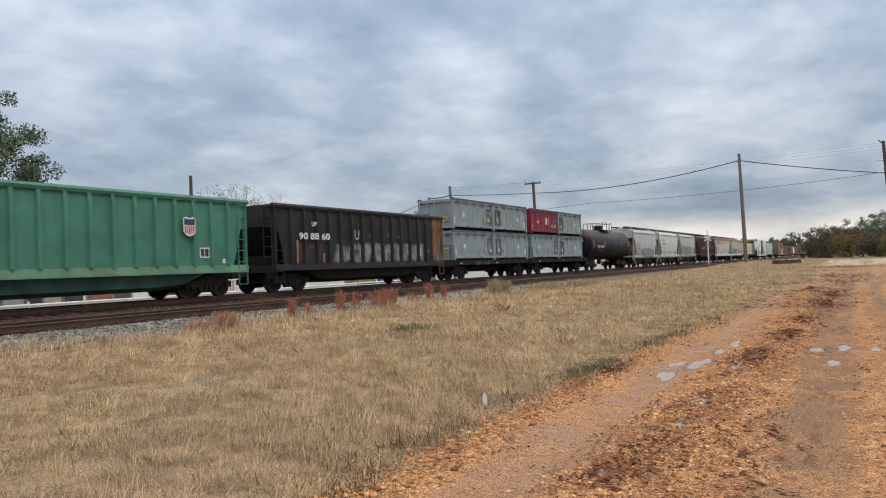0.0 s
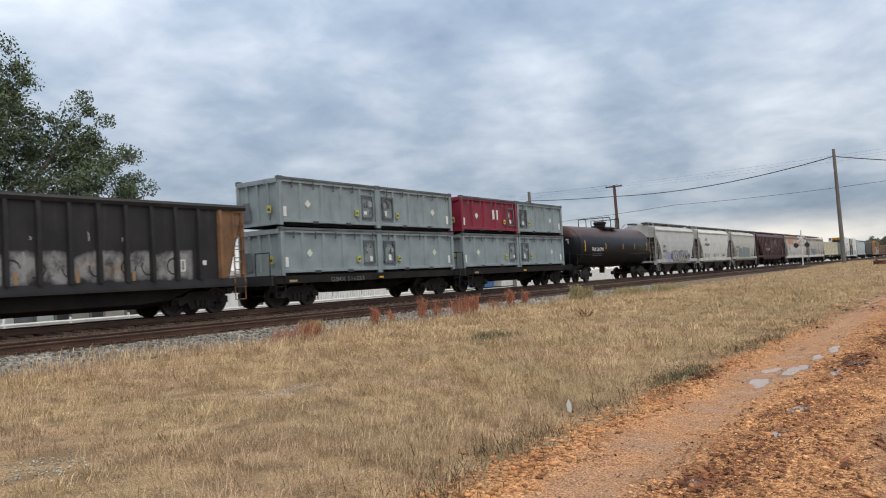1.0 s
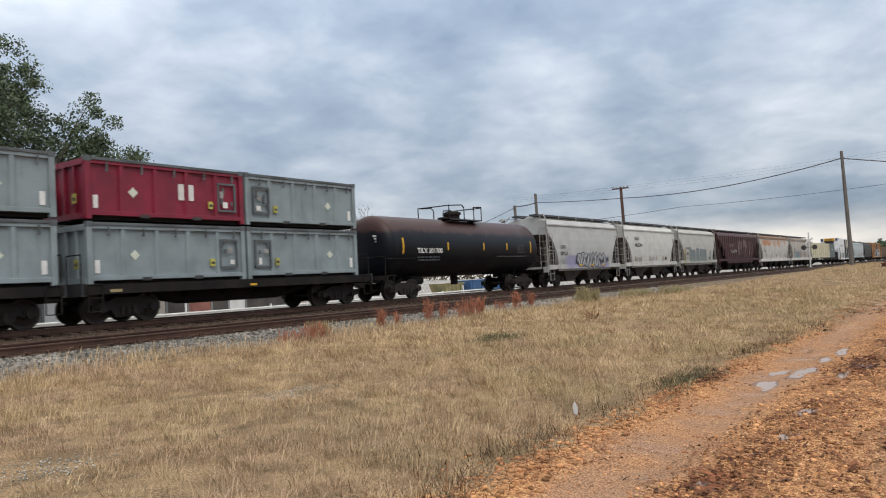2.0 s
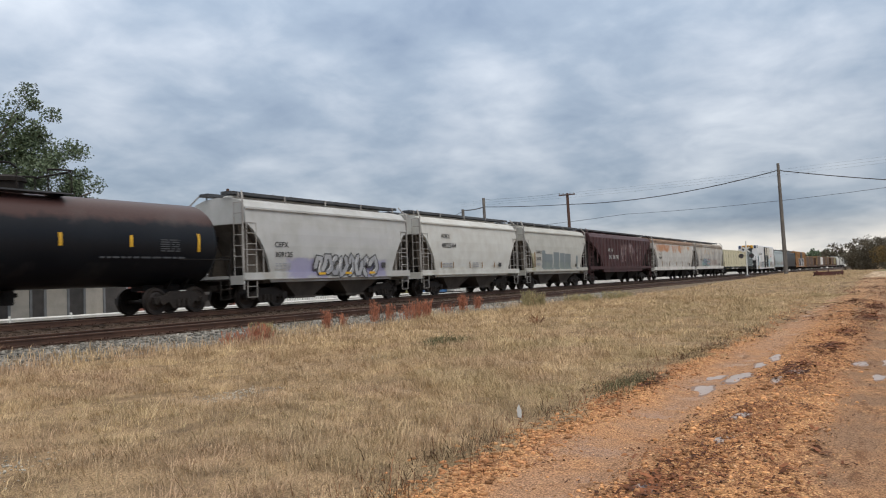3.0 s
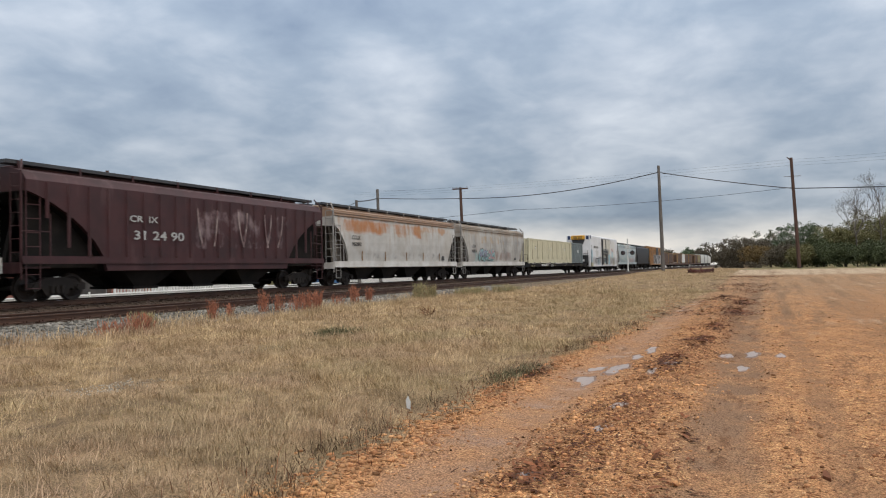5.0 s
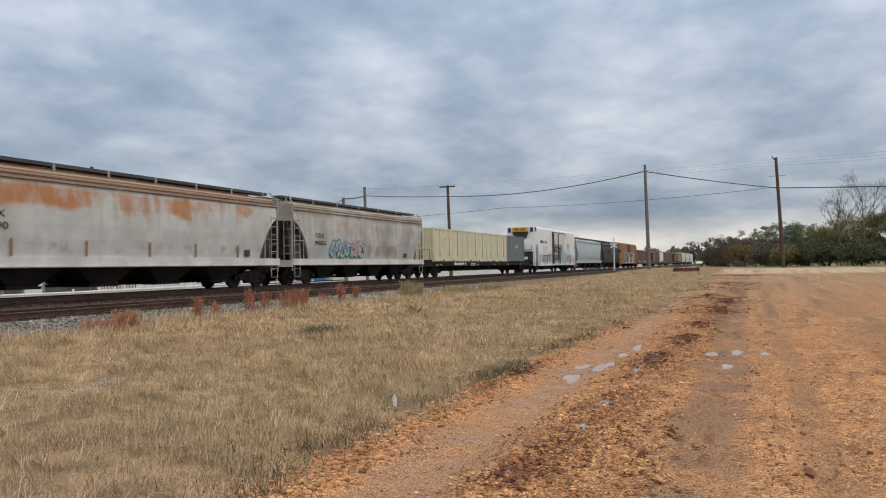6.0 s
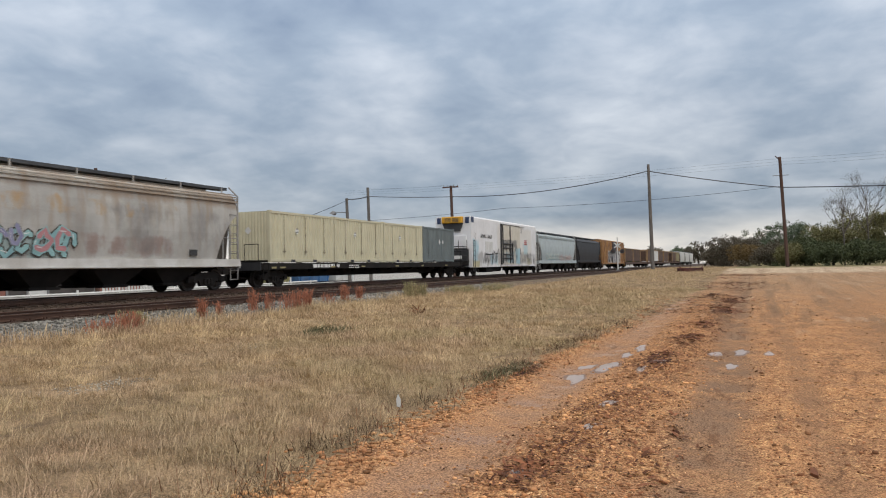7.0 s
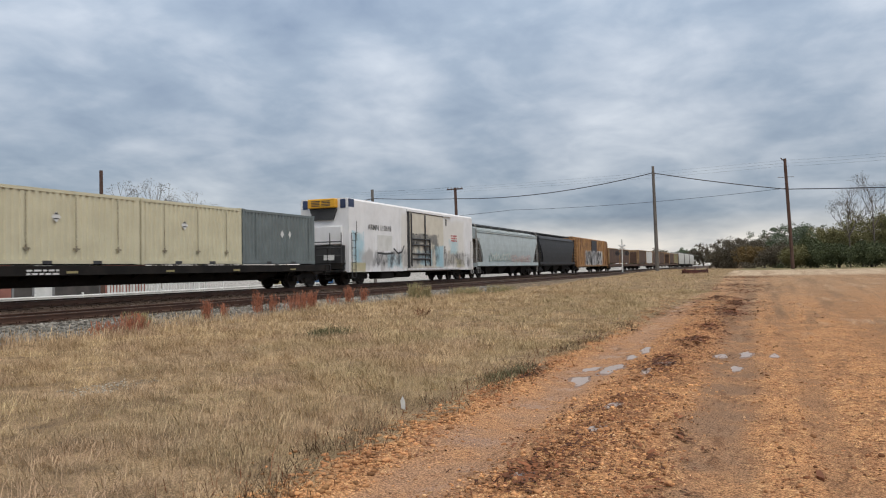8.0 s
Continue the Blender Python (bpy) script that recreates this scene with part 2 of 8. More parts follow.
RUST, DIRT = (0.28, 0.11, 0.04), (0.12, 0.10, 0.08)
M = {
    "green": mat("green_paint", (0.058, 0.205, 0.140), (0.043, 0.160, 0.110), 0.55, streak=(0.035, 0.075, 0.055), streak_at=(0.54, 0.68), streak_amt=0.6, bump=0.05, amt=0.12, patches=(((0.03, 0.07, 0.05), 0.3, 17.6, 2.9, 3.75, 0.6, 1.1, 2.2, -0.75, 0.6),)),
    "green_sill": mat("green_sill_paint", (0.12, 0.26, 0.17), (0.08, 0.19, 0.12), 0.6, streak=RUST, streak_at=(0.52, 0.6), bump=0.06, amt=0.12),
    "black": mat("black_paint", (0.022, 0.021, 0.0225), (0.014, 0.0135, 0.0145), 0.6, streak=(0.06, 0.055, 0.052), streak_amt=0.5, amt=0.2, bump=0.06, spec=0.35),
    "under": mat("underframe_grime", (0.011, 0.010, 0.0095), (0.02, 0.017, 0.015), 0.85, amt=0.3, spec=0.2),
    "steel": mat("wheel_steel", (0.045, 0.036, 0.031), (0.028, 0.023, 0.02), 0.55, 0.5, amt=0.3),
    "truck": mat("cast_truck", (0.024, 0.019, 0.016), (0.014, 0.012, 0.011), 0.75, amt=0.35, spec=0.3),
    "orange": mat("orange_paint", (0.23, 0.118, 0.052), (0.13, 0.07, 0.036), 0.7, streak=(0.06, 0.045, 0.04), amt=0.3),
    "greybox": mat("grey_box_paint", (0.240, 0.290, 0.305), (0.195, 0.235, 0.246), 0.5, streak=(0.075, 0.08, 0.078), streak_at=(0.54, 0.70), streak_amt=0.65, amt=0.12, bump=0.04),
    "redbox": mat("red_box_paint", (0.22, 0.012, 0.035), (0.15, 0.01, 0.025), 0.5, streak=(0.09, 0.02, 0.03), streak_amt=0.4, amt=0.1, bump=0.04),
    "tank": mat("black_tank_paint", (0.0052, 0.0066, 0.0098), (0.0085, 0.0102, 0.0135), 0.40, amt=0.25, bump=0.03, scale=0.7, spec=0.2, top=((0.052, 0.028, 0.026), 3.36, 3.56), patches=(((0.07, 0.055, 0.052), 8.5, 14.5, 2.9, 3.7, 0.5, 0.7, 2.4, -0.4, 0.5), ((0.045, 0.042, 0.04), 0.3, 14.8, 0.9, 2.0, 0.4, 0.8, 2.4, -0.8, 0.6))),
    "hop_a": mat("pale_grey_paint", (0.435, 0.445, 0.438), (0.375, 0.38, 0.366), 0.55, streak=(0.3, 0.28, 0.24), streak_amt=0.4, amt=0.07, bump=0.04, patches=(((0.30, 0.27, 0.22), 0.0, 30.0, 0.8, 2.0, 0.7, 1.1, 1.6, -0.45, 0.5), ((0.25, 0.24, 0.40), 2.3, 5.0, 1.05, 2.05, 0.6, 1.3, 1.2, 0.45, 0.75), ((0.22, 0.21, 0.36), 7.2, 9.5, 1.05, 2.0, 0.6, 1.3, 1.4, 0.4, 0.75), ((0.42, 0.43, 0.44), 3.0, 9.8, 2.5, 3.3, 0.4, 0.5, 0.6, 0.1, 0.5))),
    "hop_b": mat("off_white_paint", (0.535, 0.545, 0.515), (0.47, 0.468, 0.435), 0.55, streak=(0.36, 0.34, 0.30), streak_amt=0.4, amt=0.06, bump=0.04, patches=(((0.30, 0.27, 0.22), 0.0, 30.0, 0.8, 2.0, 0.7, 1.1, 1.6, -0.45, 0.5),)),
    "hop_c": mat("cream_grey_paint", (0.43, 0.435, 0.40), (0.375, 0.37, 0.335), 0.55, streak=(0.3, 0.29, 0.25), streak_amt=0.4, amt=0.06, bump=0.04,
                 patches=(((0.30, 0.27, 0.22), 0.0, 30.0, 0.8, 2.0, 0.7, 1.1, 1.6, -0.45, 0.5), ((0.135, 0.170, 0.185), 2.85, 3.5, 1.30, 2.68, 0.2, 2.4, 0.9, 0.45, 0.9), ((0.135, 0.170, 0.185), 3.35, 4.8, 1.30, 2.45, 0.2, 2.4, 0.9, 0.45, 0.9), ((0.135, 0.170, 0.185), 4.88, 6.02, 1.30, 2.6, 0.2, 2.4, 0.9, 0.45, 0.9), ((0.135, 0.170, 0.185), 6.08, 7.1, 1.30, 2.55, 0.2, 2.4, 0.9, 0.45, 0.9), ((0.135, 0.170, 0.185), 7.05, 8.3, 1.30, 2.5, 0.2, 2.4, 0.9, 0.45, 0.9), ((0.135, 0.170, 0.185), 9.28, 9.75, 1.30, 2.38, 0.2, 2.4, 0.9, 0.45, 0.9), ((0.22, 0.26, 0.22), 3.0, 8.4, 1.2, 2.0, 0.3, 1.5, 1.8, -0.5, 0.7), ((0.30, 0.28, 0.14), 0.9, 1.75, 1.2, 2.5, 0.25, 1.2, 0.8, 0.1, 0.6))),
    "maroon": mat("maroon_paint", (0.055, 0.0175, 0.019), (0.037, 0.0125, 0.014), 0.6, streak=(0.16, 0.10, 0.10), streak_at=(0.60, 0.74), streak_amt=0.6, amt=0.2, bump=0.05, patches=(((0.30, 0.23, 0.235), 7.4, 14.6, 1.6, 3.75, 0.6, 1.5, 2.6, -0.80, 0.75), ((0.02, 0.012, 0.013), 0.2, 17.6, 1.2, 2.2, 0.6, 0.9, 2.0, -0.5, 0.7))),
    "rusty": mat("rust_streaked_grey_paint", (0.52, 0.515, 0.49), (0.43, 0.42, 0.39), 0.6, streak=(0.34, 0.20, 0.10), streak_at=(0.50, 0.66), streak_z=(2.2, 3.7), streak_amt=0.55, amt=0.1, bump=0.05,
                 patches=(((0.27, 0.155, 0.085), 0.0, 17.8, 3.80, 4.60, 0.3, 0.7, 1.3, 0.35, 0.85), ((0.38, 0.15, 0.045), 0.6, 11.5, 2.85, 3.95, 0.5, 0.8, 2.4, 0.0, 0.95), ((0.40, 0.20, 0.08), 10.0, 16.8, 3.2, 3.9, 0.4, 1.0, 2.4, -0.2, 0.8), ((0.23, 0.22, 0.21), 2.5, 15.0, 1.38, 2.0, 0.3, 2.8, 3.0, -0.85, 0.8), ((0.33, 0.27, 0.20), 0.2, 17.6, 1.3, 3.9, 0.8, 0.5, 1.8, -0.6, 0.5))),
    "stained": mat("brown_stained_grey_paint", (0.46, 0.45, 0.42), (0.31, 0.30, 0.28), 0.6, scale=0.6, streak=(0.29, 0.21, 0.13), streak_at=(0.46, 0.66), streak_z=(1.0, 4.2), streak_amt=0.7, amt=0.14, bump=0.05,
                   patches=(((0.29, 0.215, 0.15), 0.0, 16.7, 3.5, 4.60, 0.4, 0.8, 1.9, -0.1, 0.7), ((0.27, 0.175, 0.145), 7.8, 12.6, 1.35, 2.35, 0.4, 1.6, 2.4, -0.05, 0.7), ((0.30, 0.46, 0.46), 2.7, 7.9, 1.2, 2.2, 0.5, 1.4, 2.0, -0.1, 0.6), ((0.19, 0.18, 0.17), 8.5, 16.4, 1.3, 3.6, 0.7, 0.9, 2.2, -0.45, 0.7), ((0.42, 0.26, 0.10), 4.0, 13.0, 2.7, 3.7, 0.4, 1.3, 2.6, -0.8, 0.8))),
    "white_sill": mat("white_sill_paint", (0.62, 0.61, 0.58), (0.5, 0.48, 0.44), 0.6, streak=(0.3, 0.27, 0.22), amt=0.1),
    "blue_grey": mat("pale_blue_grey_paint", (0.42, 0.48, 0.49), (0.36, 0.41, 0.42), 0.55, streak=(0.3, 0.32, 0.31), amt=0.08),
    "dark_grey": mat("dark_grey_paint", (0.026, 0.027, 0.031), (0.019, 0.0195, 0.022), 0.6, streak=(0.05, 0.05, 0.05), amt=0.15),
    "tan": mat("tan_container_paint", (0.59, 0.55, 0.39), (0.53, 0.49, 0.345), 0.55, streak=(0.36, 0.31, 0.2), streak_at=(0.56, 0.74), streak_amt=0.45, amt=0.05, bump=0.03),
    "slate": mat("slate_container_paint", (0.150, 0.180, 0.182), (0.125, 0.148, 0.15), 0.55, streak=(0.07, 0.08, 0.08), streak_amt=0.5, amt=0.08, bump=0.03),
    "reefer": mat("white_reefer_paint", (0.76, 0.76, 0.765), (0.69, 0.69, 0.69), 0.45, streak=(0.42, 0.39, 0.34), streak_at=(0.54, 0.74), streak_z=(4.0, 0.6), streak_amt=0.6, amt=0.05, bump=0.03,
                  patches=(((0.60, 0.55, 0.43), 7.0, 19.0, 0.8, 4.7, 0.9, 0.4, 1.2, 0.20, 0.35), ((0.33, 0.32, 0.31), 0.6, 20.4, 0.7, 2.35, 0.8, 1.0, 2.2, 0.00, 0.75), ((0.30, 0.53, 0.62), 0.8, 2.4, 1.1, 3.2, 0.5, 1.0, 1.6, 0.20, 0.75), ((0.34, 0.53, 0.60), 5.0, 7.6, 0.85, 2.0, 0.5, 1.2, 1.8, 0.10, 0.7), ((0.30, 0.52, 0.62), 12.6, 14.4, 0.9, 2.6, 0.4, 1.2, 1.6, 0.20, 0.8), ((0.32, 0.52, 0.60), 9.4, 12.4, 1.0, 2.3, 0.4, 1.3, 2.0, 0.00, 0.7),
                  ((0.34, 0.54, 0.60), 15.4, 17.6, 1.8, 3.2, 0.5, 1.2, 1.8, 0.05, 0.7), ((0.42, 0.36, 0.14), 0.6, 2.6, 0.7, 1.35, 0.3, 1.2, 1.2, 0.30, 0.7), ((0.42, 0.38, 0.18), 16.8, 19.0, 0.8, 1.7, 0.4, 1.2, 1.6, 0.10, 0.6), ((0.05, 0.05, 0.055), 3.0, 8.2, 0.95, 2.2, 0.5, 2.2, 3.2, -0.35, 0.9), ((0.05, 0.05, 0.05), 8.3, 13.6, 1.0, 3.4, 0.5, 1.9, 3.0, -0.2, 0.8), ((0.06, 0.06, 0.06), 14.4, 20.0, 0.9, 2.2, 0.5, 2.2, 3.0, -0.3, 0.85))),
    "boxcar": mat("yellow_brown_boxcar_paint", (0.36, 0.195, 0.070), (0.20, 0.095, 0.04), 0.7, streak=(0.075, 0.042, 0.028), amt=0.3, patches=(((0.50, 0.50, 0.50), 5.5, 18.0, 0.9, 3.1, 0.8, 0.9, 2.0, 0.50, 0.9), ((0.04, 0.04, 0.045), 6.0, 17.5, 1.0, 3.0, 0.5, 1.7, 3.0, 0.10, 0.95))),
    "brown": mat("rusty_brown_steel", (0.10, 0.055, 0.035), (0.07, 0.038, 0.026), 0.75, streak=(0.16, 0.08, 0.04), amt=0.25),
    "ochre": mat("ochre_frame_paint", (0.30, 0.19, 0.09), (0.22, 0.13, 0.06), 0.7, amt=0.2),
    "walkway": mat("galvanised_walkway", (0.07, 0.074, 0.08), (0.05, 0.053, 0.058), 0.6, 0.3, amt=0.2),
    "yellow": mat("yellow_reflector", (0.62, 0.36, 0.02), (0.5, 0.28, 0.02), 0.5, amt=0.1, bump=0),
    "white": mat("white_lettering", (0.74, 0.74, 0.72), (0.6, 0.6, 0.58), 0.6, amt=0.1, bump=0),
    "ink": mat("black_lettering", (0.03, 0.03, 0.032), (0.05, 0.05, 0.05), 0.6, amt=0.1, bump=0),
    "blue": mat("blue_decal", (0.03, 0.05, 0.12), None, 0.5, amt=0.1, bump=0),
    "redmark": mat("red_decal", (0.45, 0.06, 0.06), None, 0.5, amt=0.1, bump=0),
    "unit_yellow": mat("yellow_cooling_unit", (0.70, 0.37, 0.02), (0.6, 0.3, 0.02), 0.5, amt=0.1),
    "pole": mat("weathered_pole_wood", (0.145, 0.132, 0.118), (0.09, 0.08, 0.072), 0.85, fine=30, stretch=(6, 6, 0.6), amt=0.35),
    "pole_brown": mat("brown_pole_wood", (0.11, 0.066, 0.052), (0.07, 0.045, 0.037), 0.9, fine=30, stretch=(6, 6, 0.6), amt=0.35, spec=0.2),
    "wire": mat("cable_black", (0.03, 0.03, 0.035), None, 0.6, amt=0.1, bump=0),
    "rail": mat("rail_steel", (0.115, 0.062, 0.042), (0.075, 0.042, 0.03), 0.55, 0.5, amt=0.3),
    "railhead": mat("worn_rail_head", (0.30, 0.25, 0.22), (0.2, 0.15, 0.13), 0.35, 0.8, amt=0.2, bump=0.02),
    "tie": mat("creosote_tie_wood", (0.062, 0.045, 0.035), (0.10, 0.073, 0.056), 0.95, fine=25, stretch=(8, 1, 8), amt=0.4, obj=0.35, spec=0.15),
    "spray_a": mat("silver_spray", (0.33, 0.34, 0.35), (0.24, 0.25, 0.27), 0.6, amt=0.2, bump=0),
    "spray_b": mat("violet_spray", (0.20, 0.20, 0.33), (0.28, 0.28, 0.40), 0.6, amt=0.2, bump=0),
    "spray_c": mat("teal_spray", (0.28, 0.47, 0.46), (0.2, 0.36, 0.38), 0.6, amt=0.2, bump=0),
    "spray_d": mat("pink_spray", (0.48, 0.22, 0.23), (0.38, 0.19, 0.2), 0.6, amt=0.2, bump=0),
    "scratch": mat("pale_worn_paint", (0.33, 0.27, 0.25), (0.14, 0.075, 0.075), 0.75, scale=2.0, amt=0.4, bump=0),
    "wall_white": mat("white_wall", (0.66, 0.66, 0.64), (0.55, 0.55, 0.52), 0.7, amt=0.08),
    "wall_red": mat("red_brick_wall", (0.30, 0.13, 0.10), (0.22, 0.09, 0.07), 0.85, amt=0.2),
    "wall_grey": mat("grey_wall", (0.22, 0.22, 0.22), None, 0.8, amt=0.1),
    "car_blue": mat("blue_metal", (0.05, 0.14, 0.30), None, 0.4, amt=0.05),
    "weed_red": mat("rust_red_weed", (0.36, 0.135, 0.075), (0.27, 0.115, 0.068), 0.9, island=0.4, amt=0.1, bump=0),
    "weed_pale": mat("pale_weed", (0.33, 0.27, 0.14), (0.2, 0.19, 0.09), 0.9, island=0.4, amt=0.1, bump=0),
    "stone_o": mat("orange_gravel", (0.49, 0.262, 0.120), (0.30, 0.138, 0.066), 0.9, island=0.6, scale=0.8, amt=0.2, bump=0.3, spec=0.15),
    "stone_pale": mat("pale_grey_gravel", (0.40, 0.385, 0.335), (0.28, 0.265, 0.225), 0.9, island=0.5, amt=0.2, bump=0.3, spec=0.15),
    "stone_g": mat("grey_ballast_stone", (0.245, 0.232, 0.205), (0.145, 0.136, 0.118), 0.9, island=0.6, amt=0.25, bump=0.3, spec=0.15),
    "bark_chip": mat("dark_bark_litter", (0.175, 0.070, 0.034), (0.075, 0.034, 0.022), 0.85, island=0.65, amt=0.2, bump=0, spec=0.15),
    "bark": mat("bark", (0.09, 0.075, 0.06), (0.06, 0.05, 0.042), 0.9, fine=20, amt=0.4, bump=0.4),
    "leaf_oak": mat("oak_leaf", (0.092, 0.128, 0.066), (0.064, 0.093, 0.049), 0.65, island=0.38, amt=0.05, bump=0),
    "leaf_green": mat("green_leaf", (0.090, 0.106, 0.050), (0.060, 0.074, 0.036), 0.7, island=0.3, amt=0.05, bump=0, spec=0.2),
    "leaf_olive": mat("olive_leaf", (0.19, 0.178, 0.078), (0.13, 0.122, 0.056), 0.7, island=0.3, amt=0.05, bump=0, spec=0.2),
    "leaf_brown": mat("russet_leaf", (0.128, 0.110, 0.078), (0.096, 0.083, 0.060), 0.75, island=0.25, amt=0.05, bump=0, spec=0.2),
    "leaf_gold": mat("golden_leaf", (0.20, 0.135, 0.056), (0.145, 0.105, 0.05), 0.75, island=0.25, amt=0.05, bump=0, spec=0.2),
    # dirt brown, dark enough to include the shadow below the hopper hulls
    "grime_shade": mat("brown_grey_grime_and_shade", (0.085, 0.074, 0.063), (0.055, 0.048, 0.042), 0.85, amt=0.2, spec=0.2),
    "post_grey": mat("dirty_grey_post", (0.34, 0.33, 0.31), (0.22, 0.21, 0.2), 0.7, amt=0.2),
    # a darker green than the car's sides, for its belly
    "green_belly": mat("darker_green_belly", (0.030, 0.098, 0.068), (0.018, 0.055, 0.040), 0.7, streak=(0.03, 0.032, 0.028), streak_amt=0.7, bump=0.05, amt=0.2),
    "black_side": mat("black_side_with_chalky_paint", (0.022, 0.021, 0.0225), (0.014, 0.0135, 0.0145), 0.62, streak=(0.07, 0.066, 0.066), streak_amt=0.6, amt=0.25, bump=0.06, spec=0.35,
                      patches=(((0.30, 0.295, 0.29), 4.2, 12.7, 1.15, 2.25, 0.5, 1.5, 1.7, 0.1, 0.8), ((0.025, 0.025, 0.027), 4.6, 12.2, 1.2, 2.2, 0.3, 3.4, 2.8, -0.45, 0.9), ((0.30, 0.20, 0.10), 8.0, 10.5, 1.2, 2.1, 0.4, 1.6, 2.0, -0.4, 0.5), ((0.10, 0.04, 0.035), 1.5, 3.6, 1.3, 2.2, 0.3, 1.5, 2.0, -0.1, 0.5))),
    "box_dark": mat("dark_worn_box_edge", (0.105, 0.12, 0.128), (0.06, 0.066, 0.07), 0.6, amt=0.25, bump=0.05),
    "tag_yellow": mat("faded_yellow_tag", (0.46, 0.43, 0.09), (0.36, 0.34, 0.08), 0.6, amt=0.2, bump=0),
    "placard_pale": mat("pale_green_placard", (0.52, 0.58, 0.46), (0.62, 0.64, 0.58), 0.6, amt=0.15, bump=0),
    "reefer_door": mat("cream_reefer_door_paint", (0.64, 0.61, 0.53), (0.54, 0.50, 0.42), 0.5, streak=(0.30, 0.27, 0.22), streak_at=(0.50, 0.72), streak_z=(4.4, 0.8), streak_amt=0.7, amt=0.08, bump=0.03,
                       patches=(((0.60, 0.55, 0.43), 7.0, 19.0, 0.8, 4.7, 0.9, 0.4, 1.2, 0.20, 0.35), ((0.33, 0.32, 0.31), 0.6, 20.4, 0.7, 2.35, 0.8, 1.0, 2.2, 0.00, 0.75), ((0.30, 0.53, 0.62), 0.8, 2.4, 1.1, 3.2, 0.5, 1.0, 1.6, 0.20, 0.75), ((0.34, 0.53, 0.60), 5.0, 7.6, 0.85, 2.0, 0.5, 1.2, 1.8, 0.10, 0.7), ((0.30, 0.52, 0.62), 12.6, 14.4, 0.9, 2.6, 0.4, 1.2, 1.6, 0.20, 0.8), ((0.32, 0.52, 0.60), 9.4, 12.4, 1.0, 2.3, 0.4, 1.3, 2.0, 0.00, 0.7),
                  ((0.34, 0.54, 0.60), 15.4, 17.6, 1.8, 3.2, 0.5, 1.2, 1.8, 0.05, 0.7), ((0.42, 0.36, 0.14), 0.6, 2.6, 0.7, 1.35, 0.3, 1.2, 1.2, 0.30, 0.7), ((0.42, 0.38, 0.18), 16.8, 19.0, 0.8, 1.7, 0.4, 1.2, 1.6, 0.10, 0.6), ((0.05, 0.05, 0.055), 3.0, 8.2, 0.95, 2.2, 0.5, 2.2, 3.2, -0.35, 0.9), ((0.05, 0.05, 0.05), 8.3, 13.6, 1.0, 3.4, 0.5, 1.9, 3.0, -0.2, 0.8), ((0.06, 0.06, 0.06), 14.4, 20.0, 0.9, 2.2, 0.5, 2.2, 3.0, -0.3, 0.85), ((0.12, 0.12, 0.115), 8.5, 13.2, 2.55, 3.35, 0.4, 1.6, 1.4, 0.30, 0.75))),
    "tan_rod": mat("weathered_tan_rod", (0.27, 0.235, 0.16), (0.18, 0.155, 0.11), 0.6, amt=0.2, bump=0),
    "boxdoor": mat("blue_black_boxcar_door_paint", (0.022, 0.024, 0.035), (0.03, 0.03, 0.036), 0.6, amt=0.2, patches=(((0.50, 0.50, 0.50), 5.5, 18.0, 0.9, 3.1, 0.8, 0.9, 2.0, 0.2, 0.9), ((0.04, 0.04, 0.045), 6.0, 17.5, 1.0, 3.0, 0.5, 1.7, 3.0, -0.2, 0.95))),
    # dusty brown darkened to hold the shade under the slope sheets
    "web_shade_brown": mat("shaded_dusty_slope_sheet", (0.125, 0.108, 0.09), (0.075, 0.065, 0.055), 0.85, amt=0.25, spec=0.2),
    "wall_beige": mat("pale_beige_wall", (0.50, 0.45, 0.38), (0.40, 0.36, 0.30), 0.8, amt=0.1),
    "wall_dark": mat("shaded_brown_wall", (0.085, 0.075, 0.068), (0.055, 0.05, 0.046), 0.85, amt=0.2),
    "stone_edge": mat("pale_orange_stone", (0.50, 0.285, 0.135), (0.36, 0.175, 0.08), 0.9, island=0.4, scale=0.8, amt=0.2, bump=0.3, spec=0.15),
    "thatch": mat("dark_dead_thatch", (0.13, 0.092, 0.058), (0.075, 0.056, 0.036), 0.95, island=0.5, amt=0.1, bump=0, spec=0.0),
    "dull_green": mat("dull_green_blades", (0.17, 0.165, 0.095), (0.11, 0.105, 0.064), 0.95, island=0.5, amt=0.1, bump=0, spec=0.0),
    "bark_pale": mat("pale_grey_bark", (0.15, 0.128, 0.108), (0.10, 0.086, 0.074), 0.9, fine=20, amt=0.3, bump=0.3),
    "stone_mix": mat("mixed_chippings", (0.56, 0.36, 0.20), (0.20, 0.088, 0.045), 0.9, island=0.75, scale=6.0, amt=0.2, bump=0.3, spec=0.15),
    "rust_red": mat("red_rusted_iron", (0.115, 0.034, 0.024), (0.07, 0.026, 0.02), 0.75, amt=0.3),
}


